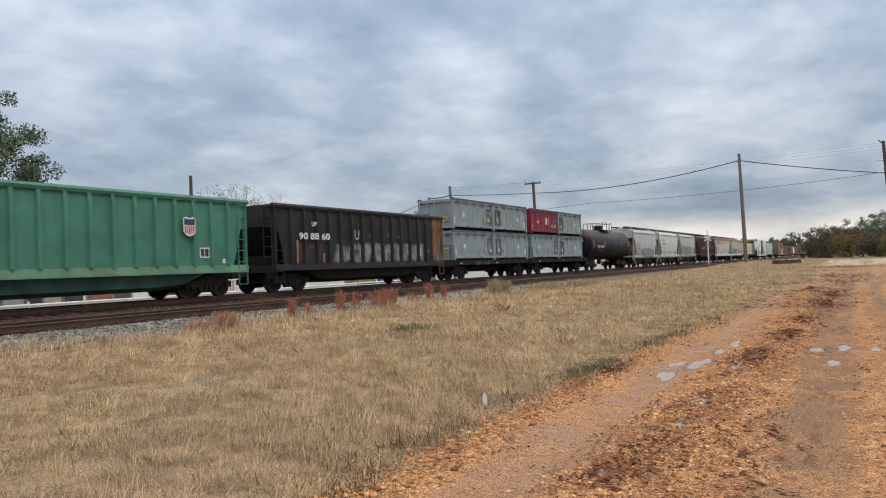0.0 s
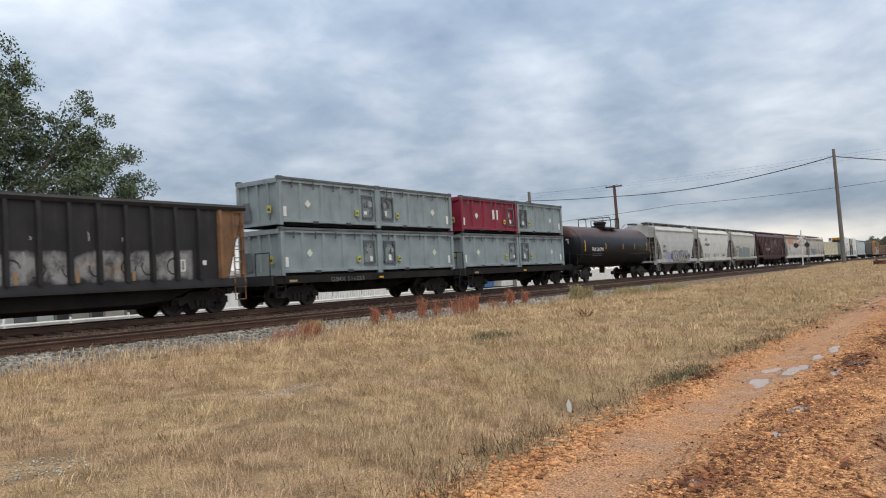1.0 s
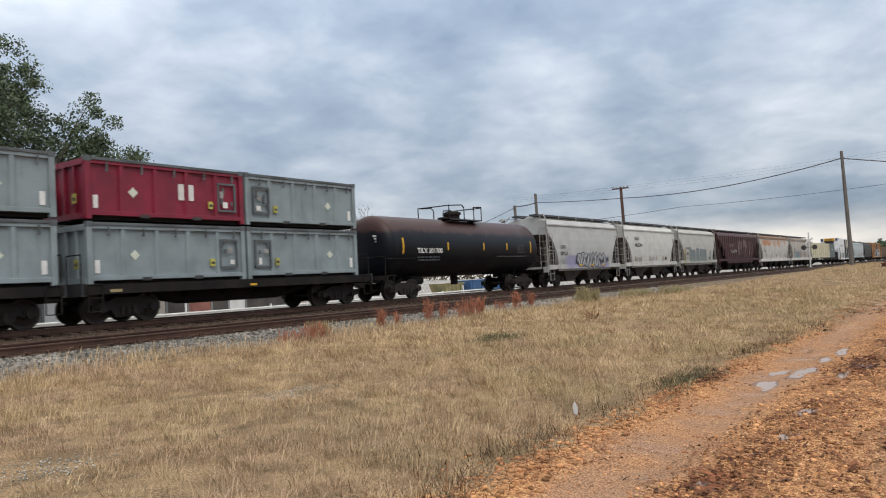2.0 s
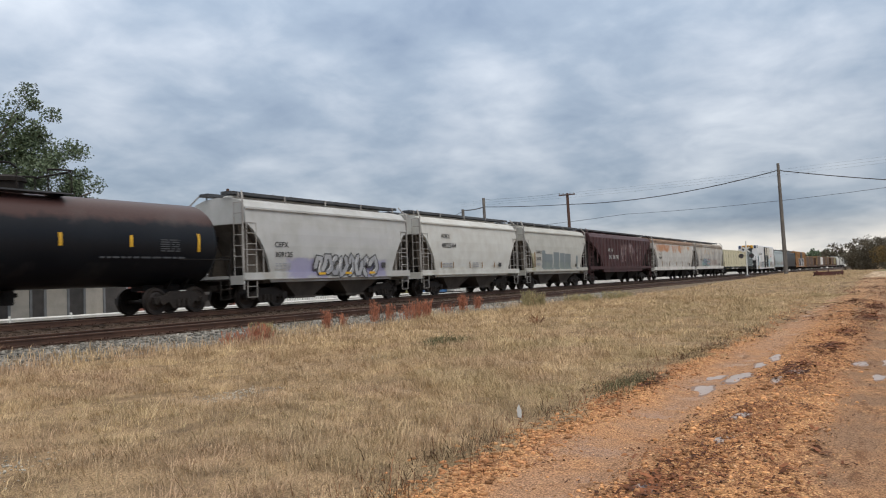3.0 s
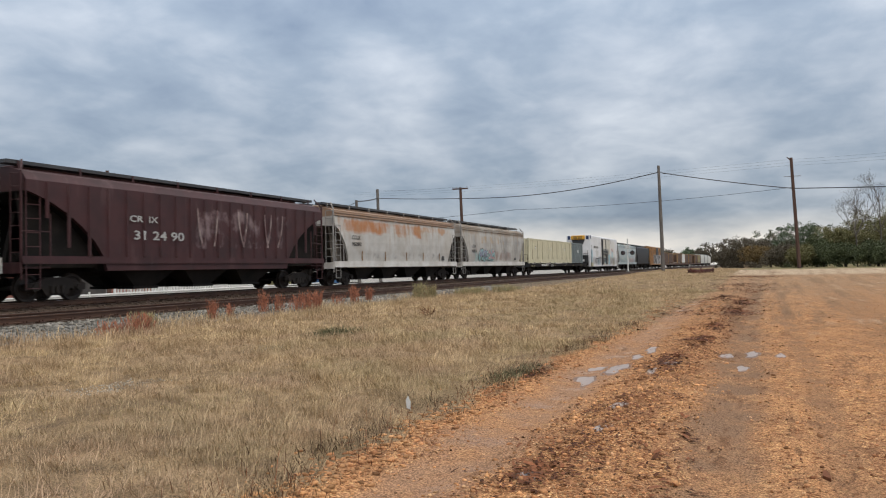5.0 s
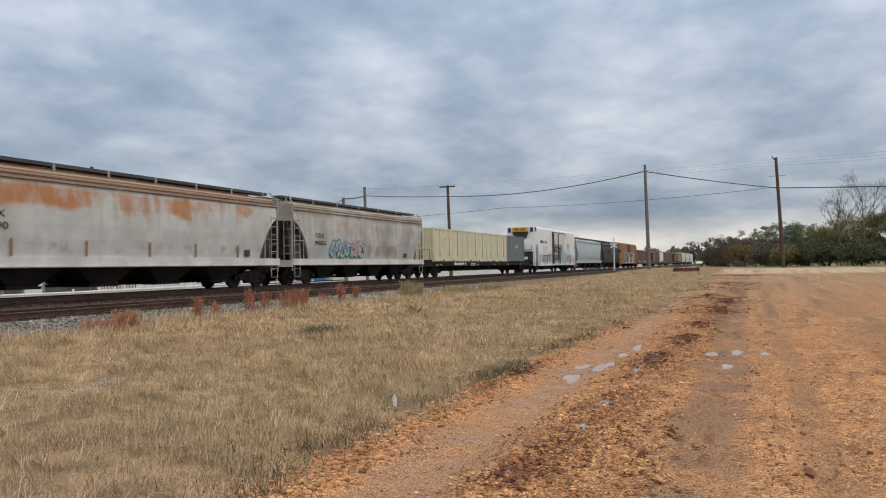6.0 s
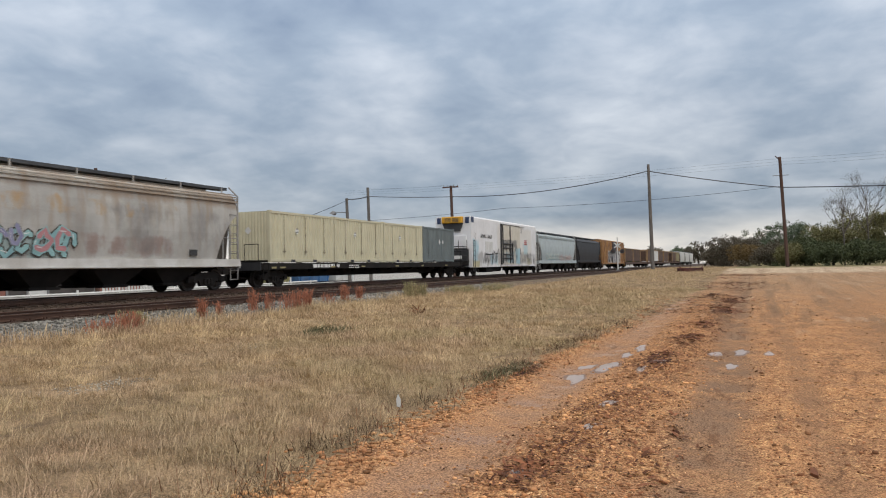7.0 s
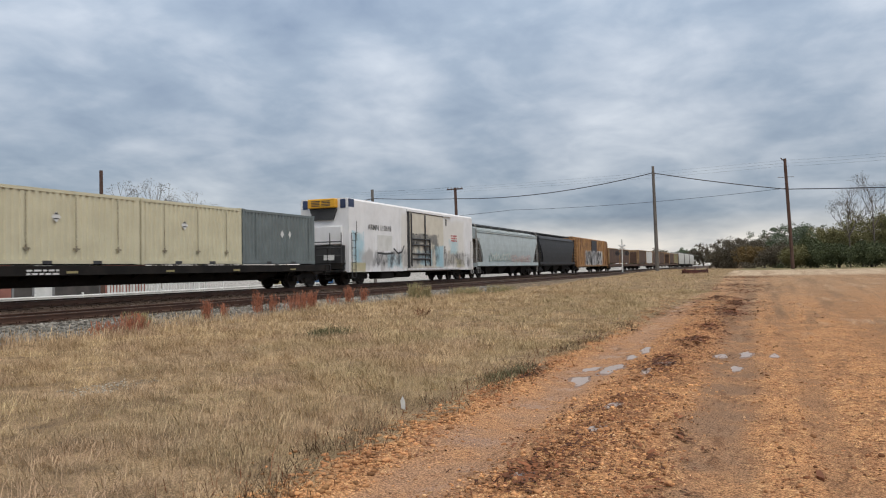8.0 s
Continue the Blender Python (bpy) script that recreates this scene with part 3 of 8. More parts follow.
def grass_mat():
    """Dry grass: straw towards the track, dull green nearer the road, pinkish-brown thatch in patches."""
    m = mat("dry_grass_blades", (0.58, 0.44, 0.262), (0.37, 0.265, 0.160), 0.95, scale=1.3, amt=0.05, bump=0, spec=0.0)
    nt = m.node_tree
    N, L = nt.nodes, nt.links
    p = N["Principled BSDF"]
    col = p.inputs["Base Color"].links[0].from_socket
    tc = N.new("ShaderNodeTexCoord").outputs["Object"]
    sp = N.new("ShaderNodeSeparateXYZ")
    L.new(tc, sp.inputs[0])

    def span(v, a, b, lo=0.0, hi=1.0):
        n = N.new("ShaderNodeMapRange")
        for q, w in (("From Min", a), ("From Max", b), ("To Min", lo), ("To Max", hi)):
            n.inputs[q].default_value = w
        L.new(v, n.inputs["Value"])
        return n.outputs[0]

    def tex(sc, off):
        mp = N.new("ShaderNodeMapping")
        mp.inputs["Location"].default_value = off
        L.new(tc, mp.inputs[0])
        n = N.new("ShaderNodeTexNoise")
        n.inputs["Scale"].default_value, n.inputs["Detail"].default_value = sc, 4
        L.new(mp.outputs[0], n.inputs["Vector"])
        return n.outputs["Fac"]

    def mul(a, b):
        n = N.new("ShaderNodeMath")
        n.operation = "MULTIPLY"
        L.new(a, n.inputs[0])
        L.new(b, n.inputs[1])
        return n.outputs[0]

    def mix(f, a, b, blend="MIX"):
        n = N.new("ShaderNodeMix")
        n.data_type, n.blend_type = "RGBA", blend
        if isinstance(f, float):
            n.inputs["Factor"].default_value = f
        else:
            L.new(f, n.inputs["Factor"])
        L.new(a, n.inputs["A"])
        if isinstance(b, tuple):
            n.inputs["B"].default_value = (*b, 1)
        else:
            L.new(b, n.inputs["B"])
        return n.outputs["Result"]

    col = mix(mul(span(tex(0.5, (3, 1, 0)), 0.46, 0.60), span(sp.outputs[0], 26.0, 4.0, 0.15, 0.85)), col, (0.42, 0.295, 0.205))
    green = mul(span(tex(0.42, (7, 5, 0)), 0.42, 0.58), span(sp.outputs[1], -11.5, -16.0, 0.06, 0.5))
    col = mix(green, col, (0.34, 0.288, 0.165))
    col = mix(1.0, col, span(N.new("ShaderNodeNewGeometry").outputs["Random Per Island"], 0.0, 1.0, 0.58, 1.42), "MULTIPLY")
    L.new(col, p.inputs["Base Color"])
    return m


M["grass"] = grass_mat()


# ---- mesh building ----
class Shape:
    """Gathers vertices and faces of one mesh."""

    def __init__(self):
        self.v, self.f = [], []

    def add(self, pts, faces):
        o = len(self.v)
        self.v += [tuple(p) for p in pts]
        self.f += [tuple(i + o for i in f) for f in faces]
        return self

    def box(self, x0, x1, y0, y1, z0, z1):
        return self.add([(x, y, z) for x in (x0, x1) for y in (y0, y1) for z in (z0, z1)],
                        [(0, 1, 3, 2), (4, 6, 7, 5), (0, 4, 5, 1), (2, 3, 7, 6), (0, 2, 6, 4), (1, 5, 7, 3)])

    def prism(self, poly, d0, d1, axis="y"):
        """A polygon of (x, z) drawn out along y, of (y, z) along x, or of (x, y) along z."""
        n = len(poly)
        put = {"y": lambda p, d: (p[0], d, p[1]), "x": lambda p, d: (d, p[0], p[1]), "z": lambda p, d: (p[0], p[1], d)}[axis]
        return self.add([put(p, d) for d in (d0, d1) for p in poly],
                        [tuple(range(n)), tuple(range(2 * n - 1, n - 1, -1))] + [(i, (i + 1) % n, n + (i + 1) % n, n + i) for i in range(n)])

    def tube(self, a, b, r, r2=None, n=8):
        a, b = Vector(a), Vector(b)
        d = (b - a).normalized()
        u = d.orthogonal().normalized()
        w = d.cross(u)
        r2 = r if r2 is None else r2
        pts = [p + (u * math.cos(k * math.tau / n) + w * math.sin(k * math.tau / n)) * q for p, q in ((a, r), (b, r2)) for k in range(n)]
        return self.add(pts, [tuple(range(n))[::-1], tuple(range(n, 2 * n))] + [(k, (k + 1) % n, n + (k + 1) % n, n + k) for k in range(n)])

    def path(self, pts, r, n=6):
        for a, b in zip(pts, pts[1:]):
            self.tube(a, b, r, n=n)
        return self

    def lathe(self, prof, n=24, centre=(0, 0, 0)):
        """A profile of (radius, y) turned about the y axis."""
        cx, cy, cz = centre
        m = len(prof)
        pts = [(cx + r * math.cos(k * math.tau / n), cy + y, cz + r * math.sin(k * math.tau / n)) for k in range(n) for r, y in prof]
        return self.add(pts, [(k * m + i, k * m + i + 1, (k + 1) % n * m + i + 1, (k + 1) % n * m + i) for k in range(n) for i in range(m - 1)])

    def loft(self, rings, close=True, caps=True):
        n = len(rings[0])
        last = n if close else n - 1
        fs = [(a * n + i, a * n + (i + 1) % n, (a + 1) * n + (i + 1) % n, (a + 1) * n + i) for a in range(len(rings) - 1) for i in range(last)]
        if caps:
            fs += [tuple(range(n))[::-1], tuple((len(rings) - 1) * n + i for i in range(n))]
        return self.add([p for r in rings for p in r], fs)

    def mesh(self, name, material, smooth=False):
        me = bpy.data.meshes.new(name)
        me.from_pydata(self.v, [], self.f)
        bm = bmesh.new()
        bm.from_mesh(me)
        bmesh.ops.recalc_face_normals(bm, faces=bm.faces)
        bm.to_mesh(me)
        bm.free()
        me.materials.append(material)
        if smooth:
            me.polygons.foreach_set("use_smooth", [True] * len(me.polygons))
        return me


def part(name, shape, material, parent=None, label="", bevel=0.0, smooth=False):
    """Links one mesh as a part under a thing or a part."""
    me = shape if isinstance(shape, bpy.types.Mesh) else shape.mesh(name, M[material], smooth)
    ob = new(name, me)
    if parent:
        ob.parent = parent
    if label:
        tagged(ob, label)
    if bevel:
        b = ob.modifiers.new("bevel", "BEVEL")
        b.width, b.segments, b.limit_method = bevel, 2, "ANGLE"
    return ob


def thing(name, label, category, group="", m=None):
    ob = new(name)
    ob.empty_display_size = 0.2
    if m:
        ob.matrix_basis = m
    return tagged(ob, label, category, group)


def text_mesh(words, size, material):
    """Lettering as a mesh in x and z, its lower left corner at the origin."""
    cu = bpy.data.curves.new("lettering", "FONT")
    cu.body, cu.size, cu.extrude, cu.resolution_u, cu.offset = words, size, 0.0, 3, size * 0.018
    ob = new("lettering", cu)
    me = bpy.data.meshes.new_from_object(ob.evaluated_get(bpy.context.evaluated_depsgraph_get()))
    bpy.data.objects.remove(ob)
    bpy.data.curves.remove(cu)
    me.transform(Matrix.Rotation(radians(90), 4, "X"))
    me.materials.clear()
    me.materials.append(material)
    return me


def lettering(words, x, y, z, height, material, parent, width=None):
    me = text_mesh(words, height * 1.37, M[material])
    xs = [v.co.x for v in me.vertices]
    k = width / (max(xs) - min(xs)) if width else 1.0
    me.transform(Matrix.Diagonal((k, 1, 1, 1)))
    ob = part("lettering", me, None, parent)
    ob.location = (x - min(xs) * k, y, z)
    return ob


def bars(x, y, z, w, rows, height, material, parent, seed=0):
    """Lines of small print as plain bars."""
    r = random.Random(seed)
    for i in range(rows):
        u = x
        while u < x + w:
            d = min(r.uniform(0.12, 0.4), x + w - u)
            part("print_bar", Shape().box(u, u + d, y - 0.003, y, z - i * height * 1.9, z - i * height * 1.9 + height), material, parent)
            u += d + 0.07


def band(s, pts, wid, y):
    """A painted line of even width with pointed ends, drawn as one ribbon that lies a hair over itself where it crosses."""
    n, w_ = len(pts), wid * 0.5
    row = []
    for k, p in enumerate(pts):
        a, b, c = Vector(pts[max(0, k - 1)]), Vector(p), Vector(pts[min(n - 1, k + 1)])
        u = ((b - a).normalized() if k else Vector((0, 0))) + ((c - b).normalized() if k < n - 1 else Vector((0, 0)))
        u = u.normalized() if u.length > 0.05 else (c - b).normalized()
        q = y - 0.0003 * k
        row += [(b.x - u.y * w_, q, b.y + u.x * w_), (b.x + u.y * w_, q, b.y - u.x * w_)]
    d0, d1 = (Vector(pts[0]) - Vector(pts[1])).normalized() * w_, (Vector(pts[-1]) - Vector(pts[-2])).normalized() * w_
    row += [(pts[0][0] + d0.x, y, pts[0][1] + d0.y), (pts[-1][0] + d1.x, y - 0.0003 * n, pts[-1][1] + d1.y)]
    m = 2 * n
    return s.add(row, [(2 * k, 2 * k + 1, 2 * k + 3, 2 * k + 2) for k in range(n - 1)] + [(0, m, 1), (m - 2, m - 1, m + 1)])


def throw_up(parent, y, x0, x1, z0, z1, n, fill, edge, seed, lean=0.2, weight=0.30):
    """Thick sprayed block shapes in a row: dark rim, fill, pale glints and runs of paint below."""
    r = random.Random(seed)
    w, h = (x1 - x0) / n, z1 - z0
    for i in range(n):
        # a closed jagged loop, never a letter
        a0, m_ = r.uniform(0, math.tau), r.randint(5, 7)
        g = [(0.5 + r.uniform(0.22, 0.52) * math.cos(a0 + math.tau * j * 0.9 / m_), 0.5 + r.uniform(0.25, 0.55) * math.sin(a0 + math.tau * j * 0.9 / m_)) for j in range(m_)]
        kx, kz = w * r.uniform(0.9, 1.25), h * r.uniform(0.75, 1.0)
        ox, oz = x0 + w * (i + 0.14), z0 + r.uniform(0.03, 0.12) * h
        pts = [(ox + kx * px_ + lean * h * (pz_ - 0.5) + r.uniform(-0.04, 0.04) * w, oz + kz * pz_) for px_, pz_ in g]
        wd = min(w, h) * weight
        dd = 0.003 * (i % 2)
        rim, body, glint = Shape(), Shape(), Shape()
        band(rim, pts, wd * 1.55, y - 0.002 - dd)
        band(body, pts, wd, y - 0.0045 - dd)
        band(glint, [((2 * a[0] + b[0]) / 3 - wd * 0.2, (2 * a[1] + b[1]) / 3 + wd * 0.2) for a, b in zip(pts, pts[1:])][:2], wd * 0.14, y - 0.0065 - dd)
        part("graffiti_edge", rim, edge, parent)
        part("graffiti_shape", body, fill, parent)
        part("graffiti_glint", glint, "white" if edge != "white" else "ink", parent)


# ---- running gear, built once and shared ----
def gear_meshes():
    wheel = [(0.46, -0.07), (0.465, 0.03), (0.49, 0.05), (0.49, 0.075), (0.40, 0.075), (0.36, 0.03), (0.16, 0.0), (0.13, 0.06), (0.07, 0.06), (0.07, -0.16), (0.12, -0.16), (0.14, -0.07), (0.33, -0.04), (0.38, -0.07), (0.46, -0.07)]
    s = Shape().tube((0, -0.98, 0), (0, 0.98, 0), 0.075, n=12)
    s.lathe(wheel, 28, (0, -0.74, 0)).lathe([(r, -y) for r, y in wheel], 28, (0, 0.74, 0))
    for k in range(4):
        a = math.tau * k / 4
        for q in (-0.835, 0.835):
            s.box(0.24 * math.cos(a) - 0.03, 0.24 * math.cos(a) + 0.03, q - 0.012, q + 0.012, 0.24 * math.sin(a) - 0.03, 0.24 * math.sin(a) + 0.03)
    f = Shape().prism([(-1.16, 0.37), (-1.16, 0.60), (-0.72, 0.66), (-0.42, 0.80), (0.42, 0.80), (0.72, 0.66), (1.16, 0.60), (1.16, 0.37), (0.68, 0.37), (0.56, 0.44), (0.40, 0.20), (-0.40, 0.20), (-0.56, 0.44), (-0.68, 0.37)], -0.08, 0.08)
    for x in (-0.87, 0.87):
        f.tube((x, -0.17, 0.46), (x, -0.02, 0.46), 0.12, n=12).box(x - 0.17, x + 0.17, -0.11, 0.11, 0.40, 0.58)
    for x in (-0.2, 0, 0.2):
        f.tube((x, -0.12, 0.27), (x, -0.12, 0.52), 0.075, n=10)
    b = Shape().box(-0.22, 0.22, -1.02, 1.02, 0.48, 0.78).box(-0.5, 0.5, -0.35, 0.35, 0.70, 0.86)
    for x in (-0.42, 0.42):
        b.box(x - 0.05, x + 0.05, -1.0, 1.0, 0.36, 0.46)
    c = Shape().box(-0.75, 0.05, -0.11, 0.11, 0.72, 0.96).box(-0.95, -0.70, -0.16, 0.14, 0.66, 1.0).box(-1.0, -0.9, -0.05, 0.16, 0.70, 0.98)
    return (s.mesh("wheelset", M["steel"], False), f.mesh("side_frame", M["truck"]), b.mesh("bolster", M["under"]), c.mesh("coupler", M["truck"]))


GEAR = gear_meshes()
WHEELSETS = []
RIDERS = []          # every thing that travels, with its distance along the train


def running_gear(car, length, inset=1.75, hose=True):
    wheelset, side_frame, bolster, coupler = GEAR
    for cx in (inset, length - inset):
        t = part("truck", bolster, None, car)
        t.location = (cx, 0, 0)
        for y, turn in ((-1.02, 0), (1.02, math.pi)):
            f = part("side_frame", side_frame, None, t)
            f.location, f.rotation_euler = (0, y, 0), (0, 0, turn)
        for x in (-0.87, 0.87):
            w = part("wheelset", wheelset, None, t)
            w.location = (x, 0, 0.46)
            WHEELSETS.append((w, x))
    for x, turn in ((0, 0), (length, math.pi)):
        k = part("coupler", coupler, None, car)
        k.location, k.rotation_euler = (x, 0, 0), (0, 0, turn)


def ladder(car, x, y, z0, z1, w=0.42, material="white_sill", along="x", rungs=None):
    """Two rails with rungs, on the side (along x) or the end (along y) of a car."""
    s = Shape()
    d = (w, 0) if along == "x" else (0, w)
    for k in (0, 1):
        s.tube((x + d[0] * k, y + d[1] * k, z0), (x + d[0] * k, y + d[1] * k, z1), 0.022, n=6)
    n = rungs or max(2, int((z1 - z0) / 0.4))
    for i in range(n + 1):
        z = z0 + (z1 - z0) * i / n
        s.tube((x, y, z), (x + d[0], y + d[1], z), 0.016, n=6)
    return part("ladder", s, material, car)


def covered_hopper(a0, a1, paint, sill, label, bays=2, ribs=0, curved=True, roof_lines=0, eave=3.95, slope=1.35, end_top=3.35, sill_z=(1.12, 1.40), rail_mat="post_grey", rails_mat="walkway", far=False, web="web_shade_brown"):
    """A covered hopper car: hull with sloped ends, round roof, running board, side sills, bays, ladders."""
    L_ = a1 - a0
    car = thing("covered_hopper_car", label, "hopper car", "cars of the freight train")
    RIDERS.append((car, a0))
    half = 1.58
    z_s = sill_z[1]

    def ring(x, zb):
        pts = []
        zb = max(zb, 0.9)
        for k in range(7):
            z = zb + (eave - zb) * k / 6
            u = min(1.0, max(0.0, (z - 1.1) / (eave - 1.1)))
            y = half - (0.10 * (2 * u - 1) ** 2 if curved else 0.0)
            pts.append((x, -y, z))
        yt = -pts[-1][1]
        for k in range(1, 6):
            a = math.pi * k / 6
            pts.append((x, -yt * math.cos(a), eave + 0.48 * math.sin(a) ** 0.8))
        pts += [(p[0], -p[1], p[2]) for p in pts[6::-1]]
        return pts

    stations = [(0.25, end_top)]
    for k in range(1, 7):
        u = k / 6
        stations.append((0.25 + slope * (1 - (1 - u) ** 1.6), end_top - (end_top - 1.0) * (u ** 1.25)))
    rings = [ring(x, z) for x, z in stations] + [ring(L_ - x, z) for x, z in stations[::-1]]
    part("hull", Shape().loft(rings), paint, car, smooth=False)
    for y in (-1, 1):
        s = Shape().prism([(y * 1.50, sill_z[0]), (y * 1.64, sill_z[0]), (y * 1.64, sill_z[0] + 0.05), (y * 1.605, sill_z[0] + 0.05), (y * 1.605, z_s), (y * 1.50, z_s)], 0.1, L_ - 0.1, "x")
        part("side_sill", s, sill, car)
        e = Shape().box(0.25, L_ - 0.25, min(y * 1.50, y * 1.56), max(y * 1.50, y * 1.56), eave - 0.06, eave + 0.02)
        for k in range(roof_lines):
            e.box(0.28, L_ - 0.28, min(y * 1.46, y * (1.56 - k * 0.02)), max(y * 1.46, y * (1.56 - k * 0.02)), eave + 0.08 + k * 0.10, eave + 0.115 + k * 0.10)
        part("eave_rail", e, paint, car)
    if ribs:
        for y in (-1, 1):
            for k in range(ribs):
                x = 1.0 + (L_ - 2.0) * k / (ribs - 1)
                edge = min(x, L_ - x)
                zb = z_s if edge > slope + 0.3 else max(z_s, end_top - (edge - 0.25) * 1.15)
                part("rib", Shape().prism([(x - 0.06, y * half), (x - 0.03, y * (half + 0.07)), (x + 0.03, y * (half + 0.07)), (x + 0.06, y * half)], zb, eave - 0.05, "z"), paint, car)
    # plates and a sheet added under each slope sheet, coloured for its shade and dirt
    for d, o in ((1, 0), (-1, L_)):
        poly = [(o + d * x, z - 0.03) for x, z in stations] + [(o + d * (0.25 + slope), 1.12), (o + d * 0.55, 1.12)]
        for y in (-1.12, 0.9):
            part("end_web", Shape().prism(poly, y, y + 0.04), web, car)
        part("slope_liner", Shape().loft([[(o + d * x, -1.44, z - 0.012), (o + d * x, 1.44, z - 0.012), (o + d * x, 1.44, z - 0.03), (o + d * x, -1.44, z - 0.03)] for x, z in stations]), web, car)
    # centre sill and end platforms
    part("centre_sill", Shape().box(0.05, L_ - 0.05, -0.32, 0.32, 0.82, 1.16), "under", car)
    for x0, x1 in ((0.05, 1.2), (L_ - 1.2, L_ - 0.05)):
        part("end_platform", Shape().box(x0, x1, -1.5, 1.5, 1.10, 1.16).box(x0 if x0 < 1 else x1 - 0.08, x0 + 0.08 if x0 < 1 else x1, -1.55, 1.55, 0.95, 1.30), sill if not far else "under", car)
    # discharge bays; the two-bay brown has shadow painted in along with dirt
    span0, span1 = slope + 0.9, L_ - slope - 0.9
    bw = (span1 - span0) / bays
    for k in range(bays):
        c = span0 + bw * (k + 0.5)
        b = Shape()
        lo, hi = bw * 0.16, bw * 0.5
        for y in (-0.72, 0.72):
            b.loft([[(c - hi, y - 0.70, 1.2), (c + hi, y - 0.70, 1.2), (c + hi, y + 0.70, 1.2), (c - hi, y + 0.70, 1.2)],
                    [(c - lo, y - 0.34, 0.40), (c + lo, y - 0.34, 0.40), (c + lo, y + 0.34, 0.40), (c - lo, y + 0.34, 0.40)]])
            b.box(c - lo - 0.12, c + lo + 0.12, y - 0.4, y + 0.4, 0.30, 0.40)
        part("discharge_bay", b, "grime_shade" if bays == 2 else "under", car)
    # roof: running boards on stanchions, hatch trough
    for y in (-0.62, 0.62):
        part("running_board", Shape().box(0.1, L_ - 0.1, y - 0.26, y + 0.26, eave + 0.56, eave + 0.68), rails_mat, car)
        for k in range(int(L_ / 2.4) + 1):
            x = 0.5 + (L_ - 1.0) * k / int(L_ / 2.4)
            part("stanchion", Shape().box(x - 0.03, x + 0.03, y * 1.45 - 0.02, y * 1.45 + 0.02, eave + 0.30, eave + 0.66), rail_mat, car)
    part("hatch_trough", Shape().box(0.8, L_ - 0.8, -0.3, 0.3, eave + 0.42, eave + 0.60), paint, car, bevel=0.03)
    # ends: corner posts, ladders and hand rails
    for x, d in ((0.14, 1), (L_ - 0.14, -1)):
        for y in (-1.5, 1.5):
            p = Shape().path([(x, y, 0.75), (x, y, eave + 0.25), (x + 0.25 * d, y * 0.8, eave + 0.66)], 0.035)
            p.path([(x + 1.05 * d, y, 1.2), (x + 1.05 * d, y, 2.9)], 0.03)
            p.tube((x, y, 2.3), (x + 1.05 * d, y, 2.3), 0.02)
            part("corner_post", p, rail_mat, car)
        ladder(car, x + (0.12 if d > 0 else -0.62), -1.56, 0.45, end_top, 0.5, rail_mat)
        ladder(car, x, -1.45, 1.2, eave + 0.2, 0.45, rail_mat, "y")
        part("slope_brace", Shape().tube((x + 0.1 * d, -0.5, 1.2), (x + 0.5 * d, -0.5, 2.9), 0.06).tube((x + 0.1 * d, 0.5, 1.2), (x + 0.5 * d, 0.5, 2.9), 0.06), "under", car)
    part("brake_reservoir", Shape().tube((0.5, -0.6, 1.42), (1.35, -0.6, 1.42), 0.2, n=14), "under", car)
    running_gear(car, L_)
    return car


